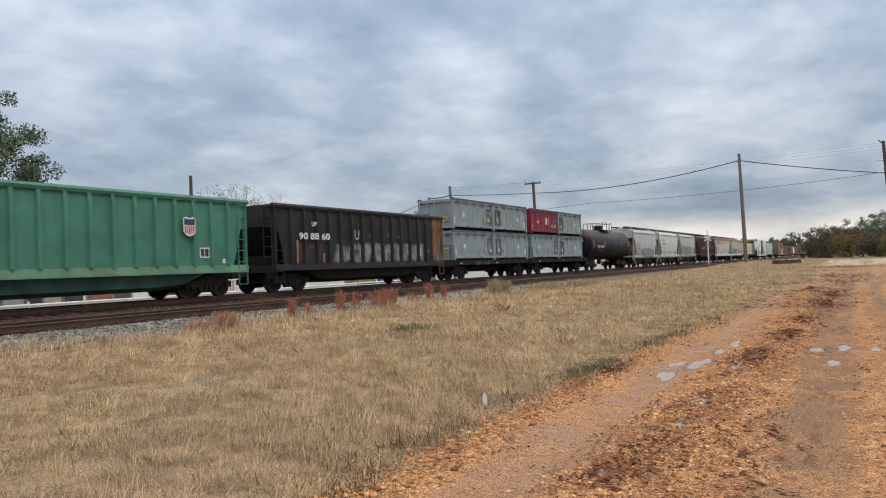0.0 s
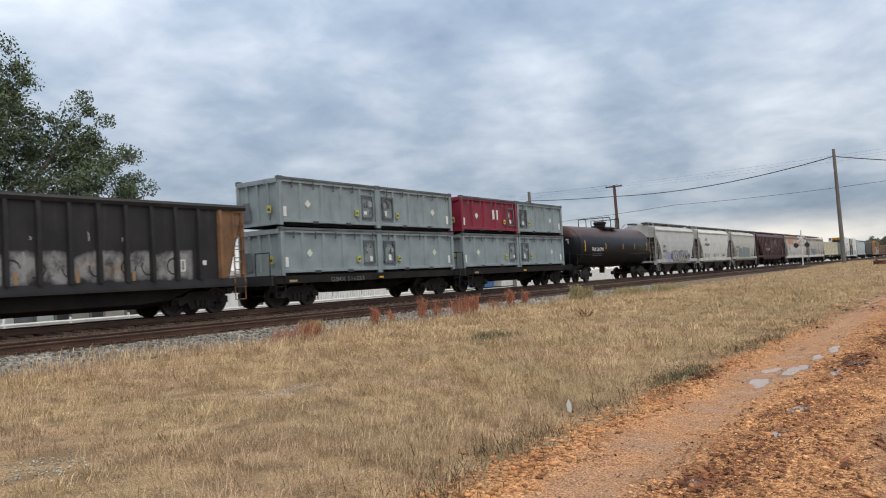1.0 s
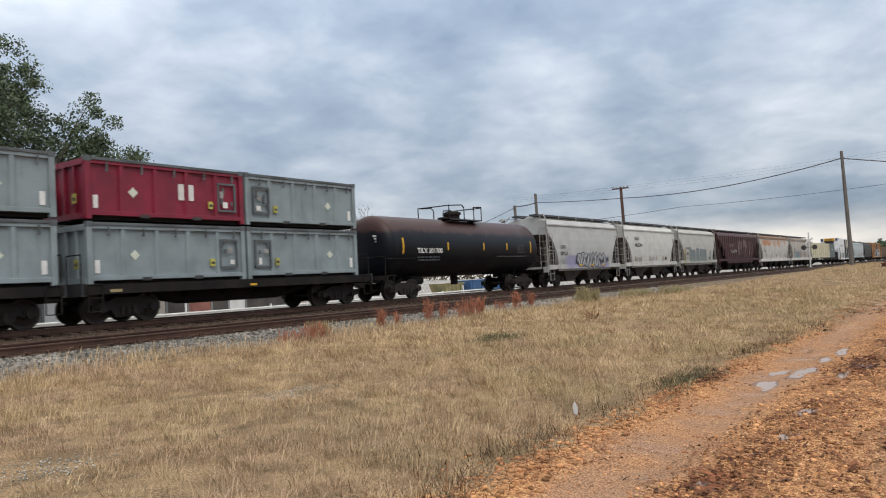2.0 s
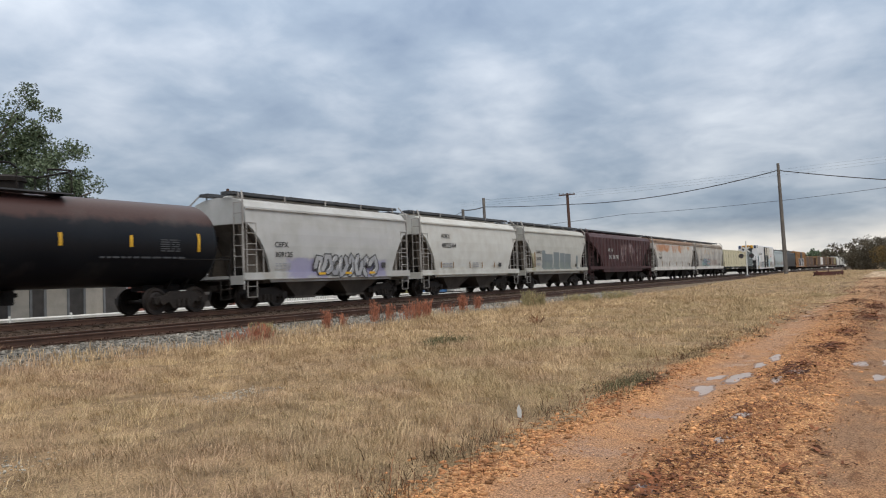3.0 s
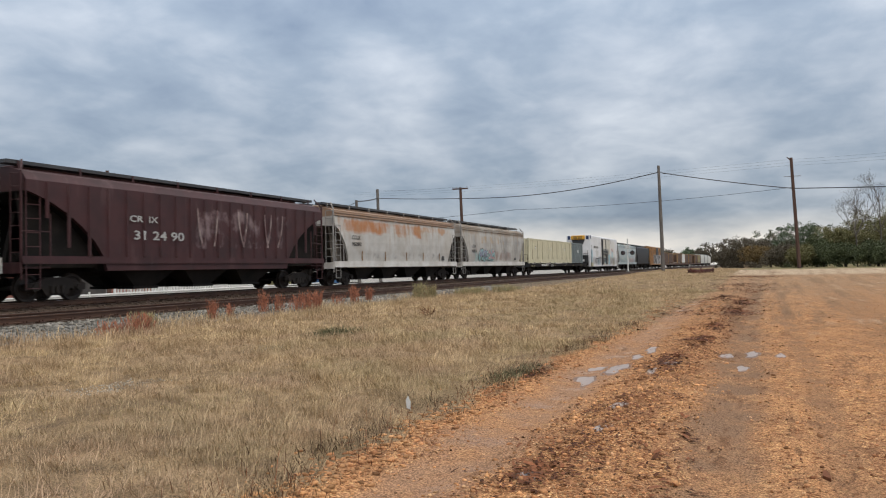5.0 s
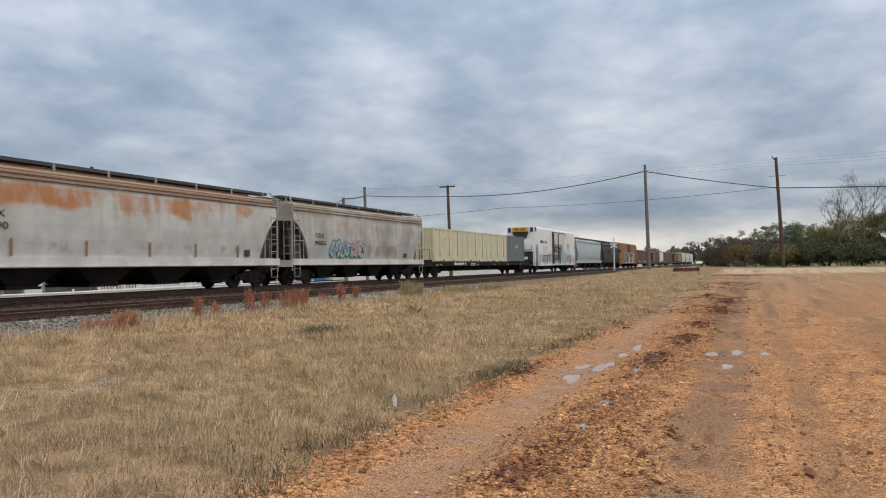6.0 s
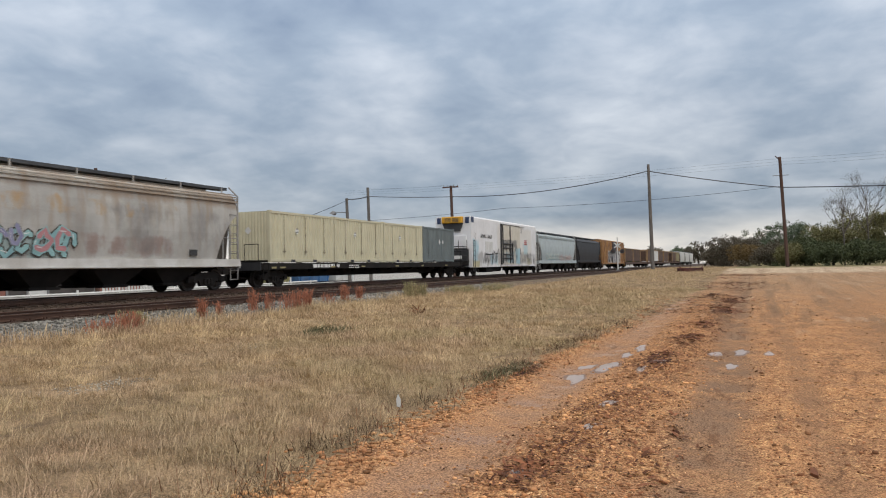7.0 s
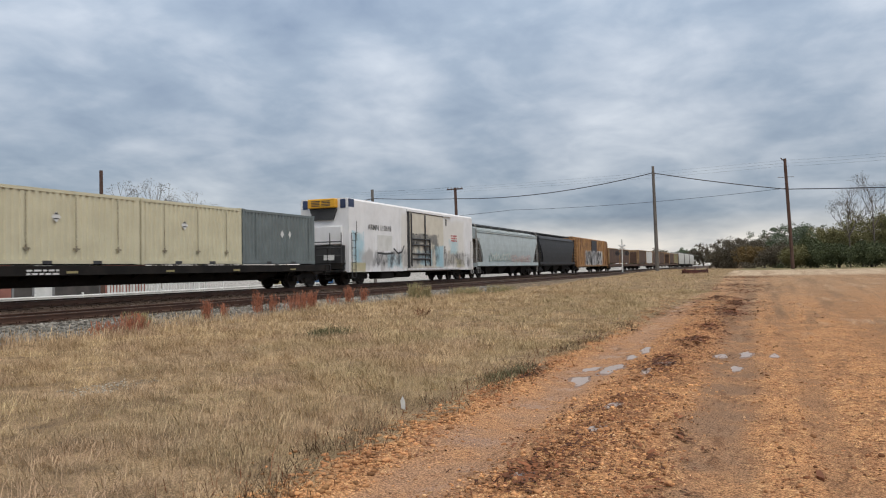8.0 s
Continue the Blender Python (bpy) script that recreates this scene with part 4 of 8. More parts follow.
def open_hopper(a0, a1, paint, sill, label, rib_step, top=3.68, orange=None, sheet=None, belly="under"):
    """An open-topped ribbed hopper car with a tub belly between its trucks."""
    L_ = a1 - a0
    car = thing("open_hopper_car", label, "hopper car", "cars of the freight train")
    RIDERS.append((car, a0))
    for y in (-1, 1):
        part("side_sheet", Shape().prism([(0.15, top), (0.85, 1.2), (L_ - 0.85, 1.2), (L_ - 0.15, top)], y * 1.50, y * 1.54), sheet or paint, car)
        part("top_chord", Shape().prism([(y * 1.46, top - 0.02), (y * 1.46, top + 0.13), (y * 1.60, top + 0.15), (y * 1.66, top + 0.06), (y * 1.62, top - 0.05)], 0.05, L_ - 0.05, "x"), paint, car)
        part("side_sill", Shape().prism([(y * 1.5, 0.93), (y * 1.66, 0.93), (y * 1.66, 1.02), (y * 1.62, 1.02), (y * 1.60, 1.22), (y * 1.5, 1.22)], 0.2, L_ - 0.2, "x"), sill, car)
        n = int(round((L_ - 2.4) / rib_step))
        for k in range(n + 1):
            x = 1.2 + (L_ - 2.4) * k / n
            rib = Shape().loft([[(x - 0.09, y * 1.53, z), (x - 0.06, y * (1.53 + d), z), (x + 0.06, y * (1.53 + d), z), (x + 0.09, y * 1.53, z)] for z, d in ((1.22, 0.15), (top - 0.5, 0.14), (top - 0.02, 0.09))])
            part("rib", rib, orange if orange and k == n else paint, car)
    # end slope sheets, inner floor and belly
    for x0, d in ((0.15, 1), (L_ - 0.15, -1)):
        end_paint = orange if d < 0 else None
        part("end_sheet", Shape().prism([(x0, top + 0.1), (x0 + 0.06 * d, top + 0.1), (x0 + 0.1 * d, 2.9), (x0 + 2.2 * d, 1.0), (x0 + 2.1 * d, 0.95), (x0, 2.85)], -1.5, 1.5), end_paint or paint, car)
        part("end_post", Shape().box(min(x0, x0 + 0.12 * d), max(x0, x0 + 0.12 * d), -1.6, -1.48, 1.0, top), end_paint or paint, car)
        part("end_post", Shape().box(min(x0, x0 + 0.12 * d), max(x0, x0 + 0.12 * d), 1.48, 1.6, 1.0, top), end_paint or paint, car)
        part("end_sill", Shape().box(min(x0 - 0.1 * d, x0 + 0.3 * d), max(x0 - 0.1 * d, x0 + 0.3 * d), -1.55, 1.55, 0.88, 1.2), sill, car)
        ladder(car, x0 + (0.02 if d > 0 else -0.5), -1.62, 0.45, top - 0.1, 0.46, end_paint or paint)
        ladder(car, x0 - 0.03 * d, -1.45, 1.1, top, 0.45, end_paint or paint, "y")
        part("brake_gear", Shape().box(min(x0 + 0.3 * d, x0 + 0.9 * d), max(x0 + 0.3 * d, x0 + 0.9 * d), -0.8, 0.3, 1.2, 1.6).tube((x0 + 0.2 * d, 0.5, 1.2), (x0 + 0.7 * d, 0.5, 2.2), 0.05), "under", car)
    tub = []
    for x, z in ((2.0, 0.95), (3.2, 0.42), (4.2, 0.34), (L_ - 4.2, 0.34), (L_ - 3.2, 0.42), (L_ - 2.0, 0.95)):
        tub.append([(x, -1.45, 1.0), (x, -1.35, z + 0.15), (x, -1.0, z), (x, 1.0, z), (x, 1.35, z + 0.15), (x, 1.45, 1.0)])
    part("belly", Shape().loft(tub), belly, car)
    part("centre_sill", Shape().box(0.05, L_ - 0.05, -0.3, 0.3, 0.80, 1.1), "under", car)
    part("load", Shape().loft([[(1.0 + 0.4 * k, -1.45, 2.3 + 0.3 * k), (1.0 + 0.4 * k, 1.45, 2.3 + 0.3 * k), (L_ - 1 - 0.4 * k, 1.45, 2.3 + 0.3 * k), (L_ - 1 - 0.4 * k, -1.45, 2.3 + 0.3 * k)] for k in (0, 1)]), "under", car)
    running_gear(car, L_)
    return car


def flat_car(a0, a1, label, deck=1.18, sill=0.30, fish=0.75):
    L_ = a1 - a0
    car = thing("flat_car", label, "flat car", "cars of the freight train")
    RIDERS.append((car, a0))
    part("deck", Shape().box(0.1, L_ - 0.1, -1.5, 1.5, deck - 0.1, deck), "under", car)
    for y in (-1, 1):
        part("side_sill", Shape().prism([(0.1, deck - sill), (0.1, deck), (L_ - 0.1, deck), (L_ - 0.1, deck - sill)], y * 1.46, y * 1.58), "under", car)
        part("reflector", Shape().box(0.9, 1.3, y * 1.585 - 0.003, y * 1.585 + 0.003, deck - sill + 0.05, deck - sill + 0.14), "weed_pale", car)
    part("centre_girder", Shape().prism([(0.1, 0.75), (0.1, deck - 0.1), (L_ - 0.1, deck - 0.1), (L_ - 0.1, 0.75), (L_ - 3.4, 0.72), (L_ - 4.6, deck - fish), (4.6, deck - fish), (3.4, 0.72)], -0.5, 0.5), "under", car)
    for k in range(int(L_ / 1.6)):
        x = 1.0 + k * 1.6
        part("cross_bearer", Shape().prism([(-1.48, deck - 0.12), (1.48, deck - 0.12), (0.5, 0.7), (-0.5, 0.7)], x, x + 0.1, "x"), "under", car)
    for x in (0.1, L_ - 0.1):
        part("end_sill", Shape().box(x - 0.08, x + 0.08, -1.55, 1.55, deck - 0.35, deck + 0.04), "dark_grey", car)
        part("hand_rail", Shape().path([(x, -1.4, deck), (x, -1.4, deck + 0.9), (x, -0.6, deck + 0.9), (x, -0.6, deck)], 0.02), "under", car)
    ladder(car, 0.2, -1.6, 0.4, deck, 0.45, "under")
    ladder(car, L_ - 0.65, -1.6, 0.4, deck, 0.45, "under")
    running_gear(car, L_)
    return car


def waste_box(a0, z0, paint, label, length=6.0, height=1.87, half=1.25, seed=1, mirror=False):
    """A steel lidded box with corner posts, side ribs, rails and fork pockets."""
    b = thing("steel_waste_box", label, "container", "boxes on the flat cars")
    RIDERS.append((b, a0))
    r = random.Random(seed)
    z1 = z0 + height
    part("shell", Shape().box(0.06, length - 0.06, -half + 0.09, half - 0.09, z0 + 0.18, z1 - 0.1), paint, b)
    part("underside", Shape().box(0.1, length - 0.1, -half + 0.2, half - 0.2, z0, z0 + 0.18), "under", b)
    for y in (-1, 1):
        part("bottom_rail", Shape().box(0.02, length - 0.02, min(y * half, y * (half - 0.16)), max(y * half, y * (half - 0.16)), z0 + 0.12, z0 + 0.26), paint, b, bevel=0.012)
        part("top_rail", Shape().box(0.02, length - 0.02, min(y * half, y * (half - 0.14)), max(y * half, y * (half - 0.14)), z1 - 0.16, z1 - 0.04), paint, b, bevel=0.012)
        for k in range(1, 5):
            x = length * k / 5
            part("rib", Shape().prism([(x - 0.10, y * (half - 0.09)), (x - 0.06, y * (half - 0.01)), (x + 0.06, y * (half - 0.01)), (x + 0.10, y * (half - 0.09))], z0 + 0.24, z1 - 0.16, "z"), paint, b)
        for x in (length * 0.33, length * 0.66):
            # no hole is cut: a black plate paints the pocket's shaded inside
            part("fork_pocket", Shape().box(x - 0.17, x + 0.17, min(y * (half + 0.004), y * (half - 0.1)), max(y * (half + 0.004), y * (half - 0.1)), z0 + 0.08, z0 + 0.19), "ink", b)
        for k in range(5):
            x = length * (k + 0.5) / 5 + 0.1
            part("lid_hook", Shape().box(x - 0.025, x + 0.025, min(y * (half + 0.03), y * half), max(y * (half + 0.03), y * half), z1 - 0.36, z1 - 0.1).box(x - 0.06, x + 0.025, min(y * (half + 0.03), y * half), max(y * (half + 0.03), y * half), z1 - 0.38, z1 - 0.33), "box_dark", b)
        for x in (0.09, length - 0.09):
            part("corner_post", Shape().box(x - 0.09, x + 0.09, min(y * (half + 0.01), y * (half - 0.16)), max(y * (half + 0.01), y * (half - 0.16)), z0, z1), paint, b, bevel=0.012)
            part("corner_casting", Shape().box(x - 0.1, x + 0.1, min(y * (half + 0.02), y * (half - 0.17)), max(y * (half + 0.02), y * (half - 0.17)), z1 - 0.1, z1 + 0.07), "box_dark", b)
    for x in (0.03, length - 0.03):
        for z in (z0 + 0.12, z1 - 0.1):
            part("end_rail", Shape().box(x - 0.06, x + 0.06, -half + 0.1, half - 0.1, z - 0.09, z + 0.09), paint, b)
        for y in (-0.6, 0.0, 0.6):
            part("end_rib", Shape().box(x - 0.05, x + 0.05, y - 0.05, y + 0.05, z0 + 0.2, z1 - 0.18), paint, b)
    part("lid", Shape().loft([[(0.1 + d, -half + 0.06 + d, z), (length - 0.1 - d, -half + 0.06 + d, z), (length - 0.1 - d, half - 0.06 - d, z), (0.1 + d, half - 0.06 - d, z)] for z, d in ((z1 - 0.1, 0.0), (z1, 0.02), (z1 + 0.05, 0.25))]), paint, b)
    for y in (-1, 1):
        part("lid_rim", Shape().box(0.2, length - 0.2, min(y * (half + 0.035), y * (half - 0.1)), max(y * (half + 0.035), y * (half - 0.1)), z1 - 0.05, z1 + 0.045), "box_dark", b, bevel=0.01)
    for x in (-0.05, length + 0.05):
        part("end_guard", Shape().prism([(0.35, z0 + 0.22), (0.95, z0 + 0.22), (0.8, z0 + 1.0), (0.45, z0 + 1.0)], x - 0.02, x + 0.02, "x"), "box_dark", b)
    # access frame with latches near one end, placards and labels
    u = (lambda x: length - x) if mirror else (lambda x: x)
    fr = Shape()
    xa, xb = sorted((u(length - 1.15), u(length - 0.35)))
    y = -half - 0.012
    for bx in ((xa, xb, z0 + 0.42, z0 + 0.49), (xa, xb, z1 - 0.49, z1 - 0.42), (xa, xa + 0.07, z0 + 0.42, z1 - 0.42), (xb - 0.07, xb, z0 + 0.42, z1 - 0.42)):
        fr.box(bx[0], bx[1], y, y + 0.05, bx[2], bx[3])
    part("door_frame", fr, "box_dark", b)
    for k in range(4):
        lx, lz = r.uniform(xa + 0.05, xb - 0.15), r.uniform(z0 + 0.5, z1 - 0.6)
        part("latch", Shape().box(lx, lx + 0.08, y - 0.01, y + 0.02, lz, lz + r.uniform(0.1, 0.3)), "box_dark", b)
    for k in range(2):
        lx, lz = r.uniform(xa + 0.08, xb - 0.3), z0 + 0.52 + 0.36 * k + r.uniform(0, 0.08)
        part("paper_label", Shape().box(lx, lx + r.uniform(0.12, 0.22), y - 0.016, y - 0.012, lz, lz + r.uniform(0.14, 0.26)), "post_grey" if k else "white", b)
    cx, cz = u(length * 0.27), z0 + height * 0.48
    part("placard", Shape().prism([(cx - 0.17, cz), (cx, cz + 0.17), (cx + 0.17, cz), (cx, cz - 0.17)], -half + 0.07, -half + 0.084), "placard_pale", b)
    tx_ = u(0.35)
    part("tag", Shape().box(tx_ - 0.08, tx_ + 0.08, -half + 0.07, -half + 0.086, z0 + 0.35, z0 + 0.75), "white", b)
    part("inspection_plate", Shape().box(u(length - 1.45) - 0.09, u(length - 1.45) + 0.09, -half - 0.008, -half + 0.05, z0 + 0.5, z0 + 0.76), "tag_yellow", b)
    part("plate_print", Shape().box(u(length - 1.45) - 0.065, u(length - 1.45) + 0.065, -half - 0.012, -half - 0.008, z0 + 0.58, z0 + 0.66), "ink", b)
    part("end_notice", Shape().box(-0.075, -0.07, -0.85, -0.6, z0 + 0.5, z0 + 0.8), "tag_yellow", b)
    part("notice_print", Shape().box(-0.08, -0.076, -0.8, -0.65, z0 + 0.58, z0 + 0.68), "ink", b)
    if paint == "redbox":
        part("paper_label", Shape().box(length * 0.55, length * 0.55 + 0.6, -half + 0.06, -half + 0.084, z0 + 0.75, z0 + 1.3), "white", b)
    return b


def tank_car(a0, a1):
    L_ = a1 - a0
    car = thing("tank_car", "black cylindrical tank car with maroon-faded top and yellow marks", "tank car", "cars of the freight train")
    RIDERS.append((car, a0))
    R_, zc = 1.50, 2.50
    rings = []
    for x, k in ((0.28, 0.02), (0.29, 0.30), (0.33, 0.55), (0.40, 0.74), (0.49, 0.87), (0.60, 0.95), (0.72, 0.99), (0.82, 1.0)):
        rings.append((x, k))
    rings = rings + [(L_ * 0.5, 1.0)] + [(L_ - x, k) for x, k in rings[::-1]]
    part("tank", Shape().loft([[(x, R_ * k * math.cos(math.tau * i / 40), zc + R_ * k * math.sin(math.tau * i / 40)) for i in range(40)] for x, k in rings]), "tank", car, smooth=True)
    mid = L_ * 0.5
    part("manway", Shape().loft([[(mid + 0.1 + q * math.cos(math.tau * i / 20), q * math.sin(math.tau * i / 20), z) for i in range(20)] for z, q in ((3.85, 0.42), (4.28, 0.42), (4.30, 0.50), (4.42, 0.50), (4.50, 0.30))]), "under", car)
    part("valve_box", Shape().loft([[(mid - 0.75 + q * math.cos(math.tau * i / 14), q * math.sin(math.tau * i / 14), z) for i in range(14)] for z, q in ((3.9, 0.3), (4.12, 0.3), (4.16, 0.12))]), "under", car)
    part("dome_platform", Shape().box(mid - 1.6, mid + 1.5, -1.05, -0.5, 3.93, 3.98).box(mid - 1.6, mid + 1.5, 0.5, 1.05, 3.93, 3.98).box(mid - 1.6, mid - 1.1, -1.05, 1.05, 3.93, 3.98).box(mid + 1.0, mid + 1.5, -1.05, 1.05, 3.93, 3.98), "walkway", car)
    for y in (-1.0, 1.0):
        part("guard_rail", Shape().path([(mid - 1.6, y, 3.95), (mid - 1.6, y, 4.66), (mid - 0.4, y, 4.74), (mid - 0.2, y, 4.6), (mid - 0.2, y, 3.95)], 0.03), "under", car)
        part("guard_rail", Shape().path([(mid + 0.75, y, 3.95), (mid + 0.75, y, 4.66), (mid + 1.5, y, 4.7), (mid + 1.5, y, 3.95)], 0.03), "under", car)
    for x in (mid - 1.6, mid + 1.5):
        part("guard_rail", Shape().path([(x, -1.0, 4.66), (x, 1.0, 4.66)], 0.03), "under", car)
    for y in (-1, 1):
        for i, (x, h) in enumerate(((1.36, 0.75), (4.98, 0.4), (8.33, 0.4), (10.77, 0.38), (13.55, 0.65))):
            q = [-0.24 - h / R_ / 2 + h / R_ * k / 6 + 0.24 for k in range(7)]
            k0 = 1.0
            part("reflector_stripe", Shape().loft([[(x + d, y * (R_ * k0 + 0.012) * math.cos(a), zc + (R_ * k0 + 0.012) * math.sin(a)) for a in q] for d in (-0.06, 0.06)], close=False, caps=False), "yellow", car)
    part("stub_sill", Shape().box(0.0, 3.0, -0.33, 0.33, 0.82, 1.15), "under", car)
    part("stub_sill", Shape().box(L_ - 3.0, L_, -0.33, 0.33, 0.82, 1.15), "under", car)
    for x in (1.75, L_ - 1.75):
        s = Shape()
        for d in (-0.35, 0.35):
            s.prism([(-1.3, 1.75), (-1.42, 2.1), (1.42, 2.1), (1.3, 1.75), (0.5, 0.9), (-0.5, 0.9)], x + d - 0.03, x + d + 0.03, "x")
        part("tank_saddle", s, "under", car)
    for x, d in ((0.05, 1), (L_ - 0.05, -1)):
        part("end_platform", Shape().box(min(x, x + 0.75 * d), max(x, x + 0.75 * d), -1.5, 1.5, 1.1, 1.16).box(min(x, x + 0.1 * d), max(x, x + 0.1 * d), -1.5, 1.5, 0.95, 1.16), "under", car)
        part("hand_rail", Shape().path([(x, -1.45, 1.16), (x, -1.45, 2.0), (x, 1.45, 2.0), (x, 1.45, 1.16)], 0.022).path([(x, -1.5, 1.9), (x + 2.4 * d, -1.56, 1.9)], 0.02), "under", car)
        ladder(car, x + (0.05 if d > 0 else -0.5), -1.52, 0.4, 1.15, 0.45, "under")
    part("outlet_valve", Shape().tube((mid, 0, 1.0), (mid, 0, 0.55), 0.2, n=12).tube((mid - 0.3, 0, 0.85), (mid + 0.3, 0, 0.85), 0.07), "under", car)
    part("brake_reservoir", Shape().tube((2.9, -0.55, 0.85), (3.8, -0.55, 0.85), 0.2, n=14), "under", car)
    running_gear(car, L_, 1.95)
    lettering("TILX 201700", 2.4, -1.525, 2.16, 0.24, "white", car, 2.05)
    bars(2.4, -1.515, 1.92, 1.75, 2, 0.07, "walkway", car, 3)
    bars(9.6, -1.515, 1.93, 3.3, 1, 0.06, "walkway", car, 4)
    bars(11.9, -1.52, 2.55, 0.8, 6, 0.04, "walkway", car, 5)
    for i, w in enumerate((0.75, 0.5, 0.5)):
        part("print_bar", Shape().box(0.32, 0.325, -0.75, -0.75 + w * 0.8, 2.95 - i * 0.13, 3.02 - i * 0.13), "white", car)
    return car


def container(a0, z0, paint, label, marks=True, length=6.06, height=2.56, half=1.22):
    """A corrugated freight container with rails, posts, castings, side doors' lock rods and marks."""
    c = thing("freight_container", label, "container", "containers on the flat car")
    RIDERS.append((c, a0))
    z1 = z0 + height
    for y in (-1, 1):
        prof, n = [], 22
        for k in range(n):
            x = 0.12 + (length - 0.24) * k / n
            w = (length - 0.24) / n
            for u, d in ((0.05, 0.05), (0.36, 0.05), (0.52, 0.0), (0.90, 0.0)):
                prof.append((x + w * u, y * (half - d - 0.01)))
        s = Shape()
        m = len(prof)
        s.add([(x, q, z) for z in (z0 + 0.16, z1 - 0.1) for x, q in prof], [(i, i + 1, m + i + 1, m + i) for i in range(m - 1)])
        s.box(0.1, length - 0.1, min(y * (half - 0.075), y * (half - 0.09)), max(y * (half - 0.075), y * (half - 0.09)), z0 + 0.15, z1 - 0.09)
        part("corrugated_side", s, paint, c)
        part("bottom_rail", Shape().box(0.05, length - 0.05, min(y * half, y * (half - 0.08)), max(y * half, y * (half - 0.08)), z0 + 0.03, z0 + 0.17), paint, c)
        part("top_rail", Shape().box(0.05, length - 0.05, min(y * half, y * (half - 0.07)), max(y * half, y * (half - 0.07)), z1 - 0.12, z1 - 0.01), paint, c)
        for x in (length * 0.33, length * 0.67):
            # pocket openings as black plates, shade given by colour
            part("fork_pocket", Shape().box(x - 0.19, x + 0.19, min(y * (half + 0.004), y * (half - 0.1)), max(y * (half + 0.004), y * (half - 0.1)), z0 + 0.03, z0 + 0.14), "ink", c)
        for x in (0.08, length - 0.08):
            part("corner_post", Shape().box(x - 0.08, x + 0.08, min(y * (half + 0.004), y * (half - 0.15)), max(y * (half + 0.004), y * (half - 0.15)), z0, z1), paint, c, bevel=0.01)
            part("corner_casting", Shape().box(x - 0.09, x + 0.09, min(y * (half + 0.01), y * (half - 0.16)), max(y * (half + 0.01), y * (half - 0.16)), z1 - 0.11, z1 + 0.015), paint, c)
    part("roof", Shape().box(0.08, length - 0.08, -half + 0.05, half - 0.05, z1 - 0.05, z1 - 0.015), paint, c)
    part("floor", Shape().box(0.08, length - 0.08, -half + 0.05, half - 0.05, z0 + 0.03, z0 + 0.14), "under", c)
    for x, d in ((0.05, -1), (length - 0.05, 1)):
        fold = []
        for k in range(12):
            y, w = -half + 0.12 + (2 * half - 0.24) * k / 12, (2 * half - 0.24) / 12
            fold += [(y, x - 0.02), (y + 0.35 * w, x - 0.02), (y + 0.5 * w, x + 0.02), (y + 0.85 * w, x + 0.02)]
        m = len(fold)
        s = Shape().add([(q, y, z) for z in (z0 + 0.12, z1 - 0.06) for y, q in fold], [(i, i + 1, m + i + 1, m + i) for i in range(m - 1)])
        part("corrugated_end", s, paint, c)
    if marks:
        for x in (1.2, 3.15, 5.0):
            s = Shape().tube((x, -half - 0.006, z0 + 0.55), (x, -half - 0.006, z1 - 0.2), 0.014, n=6).box(x - 0.12, x + 0.14, -half - 0.02, -half, z0 + 0.52, z0 + 0.57).box(x - 0.03, x + 0.03, -half - 0.025, -half, z0 + 0.45, z0 + 0.66)
            part("lock_rod", s, "tan_rod", c)
        cx = 2.35
        part("placard", Shape().prism([(cx - 0.19, z0 + 1.62), (cx, z0 + 1.81), (cx + 0.19, z0 + 1.62), (cx, z0 + 1.43)], -half - 0.008, -half - 0.004), "white", c)
        part("placard_print", Shape().prism([(cx - 0.1, z0 + 1.70), (cx, z0 + 1.79), (cx + 0.1, z0 + 1.70)], -half - 0.011, -half - 0.009).box(cx - 0.11, cx + 0.11, -half - 0.011, -half - 0.009, z0 + 1.54, z0 + 1.58), "ink", c)
        part("end_placard", Shape().add([(0.02, -0.1, z0 + 1.6), (0.02, 0.1, z0 + 1.8), (0.02, 0.3, z0 + 1.6), (0.02, 0.1, z0 + 1.4)], [(0, 1, 2, 3)]), "white", c)
    else:
        for x in (1.0, 3.5, 5.5):
            part("lock_rod", Shape().tube((x, -half - 0.006, z0 + 0.5), (x, -half - 0.006, z1 - 0.2), 0.016, n=6).box(x - 0.12, x + 0.12, -half - 0.02, -half, z0 + 0.5, z0 + 0.55), "slate", c)
        for x, w in ((3.1, 0.15), (3.75, 0.12)):
            part("placard", Shape().prism([(x - w, z0 + 1.5), (x, z0 + 1.5 + 0.2), (x + w, z0 + 1.5), (x, z0 + 1.3)], -half - 0.008, -half - 0.004), "white", c)
    return c


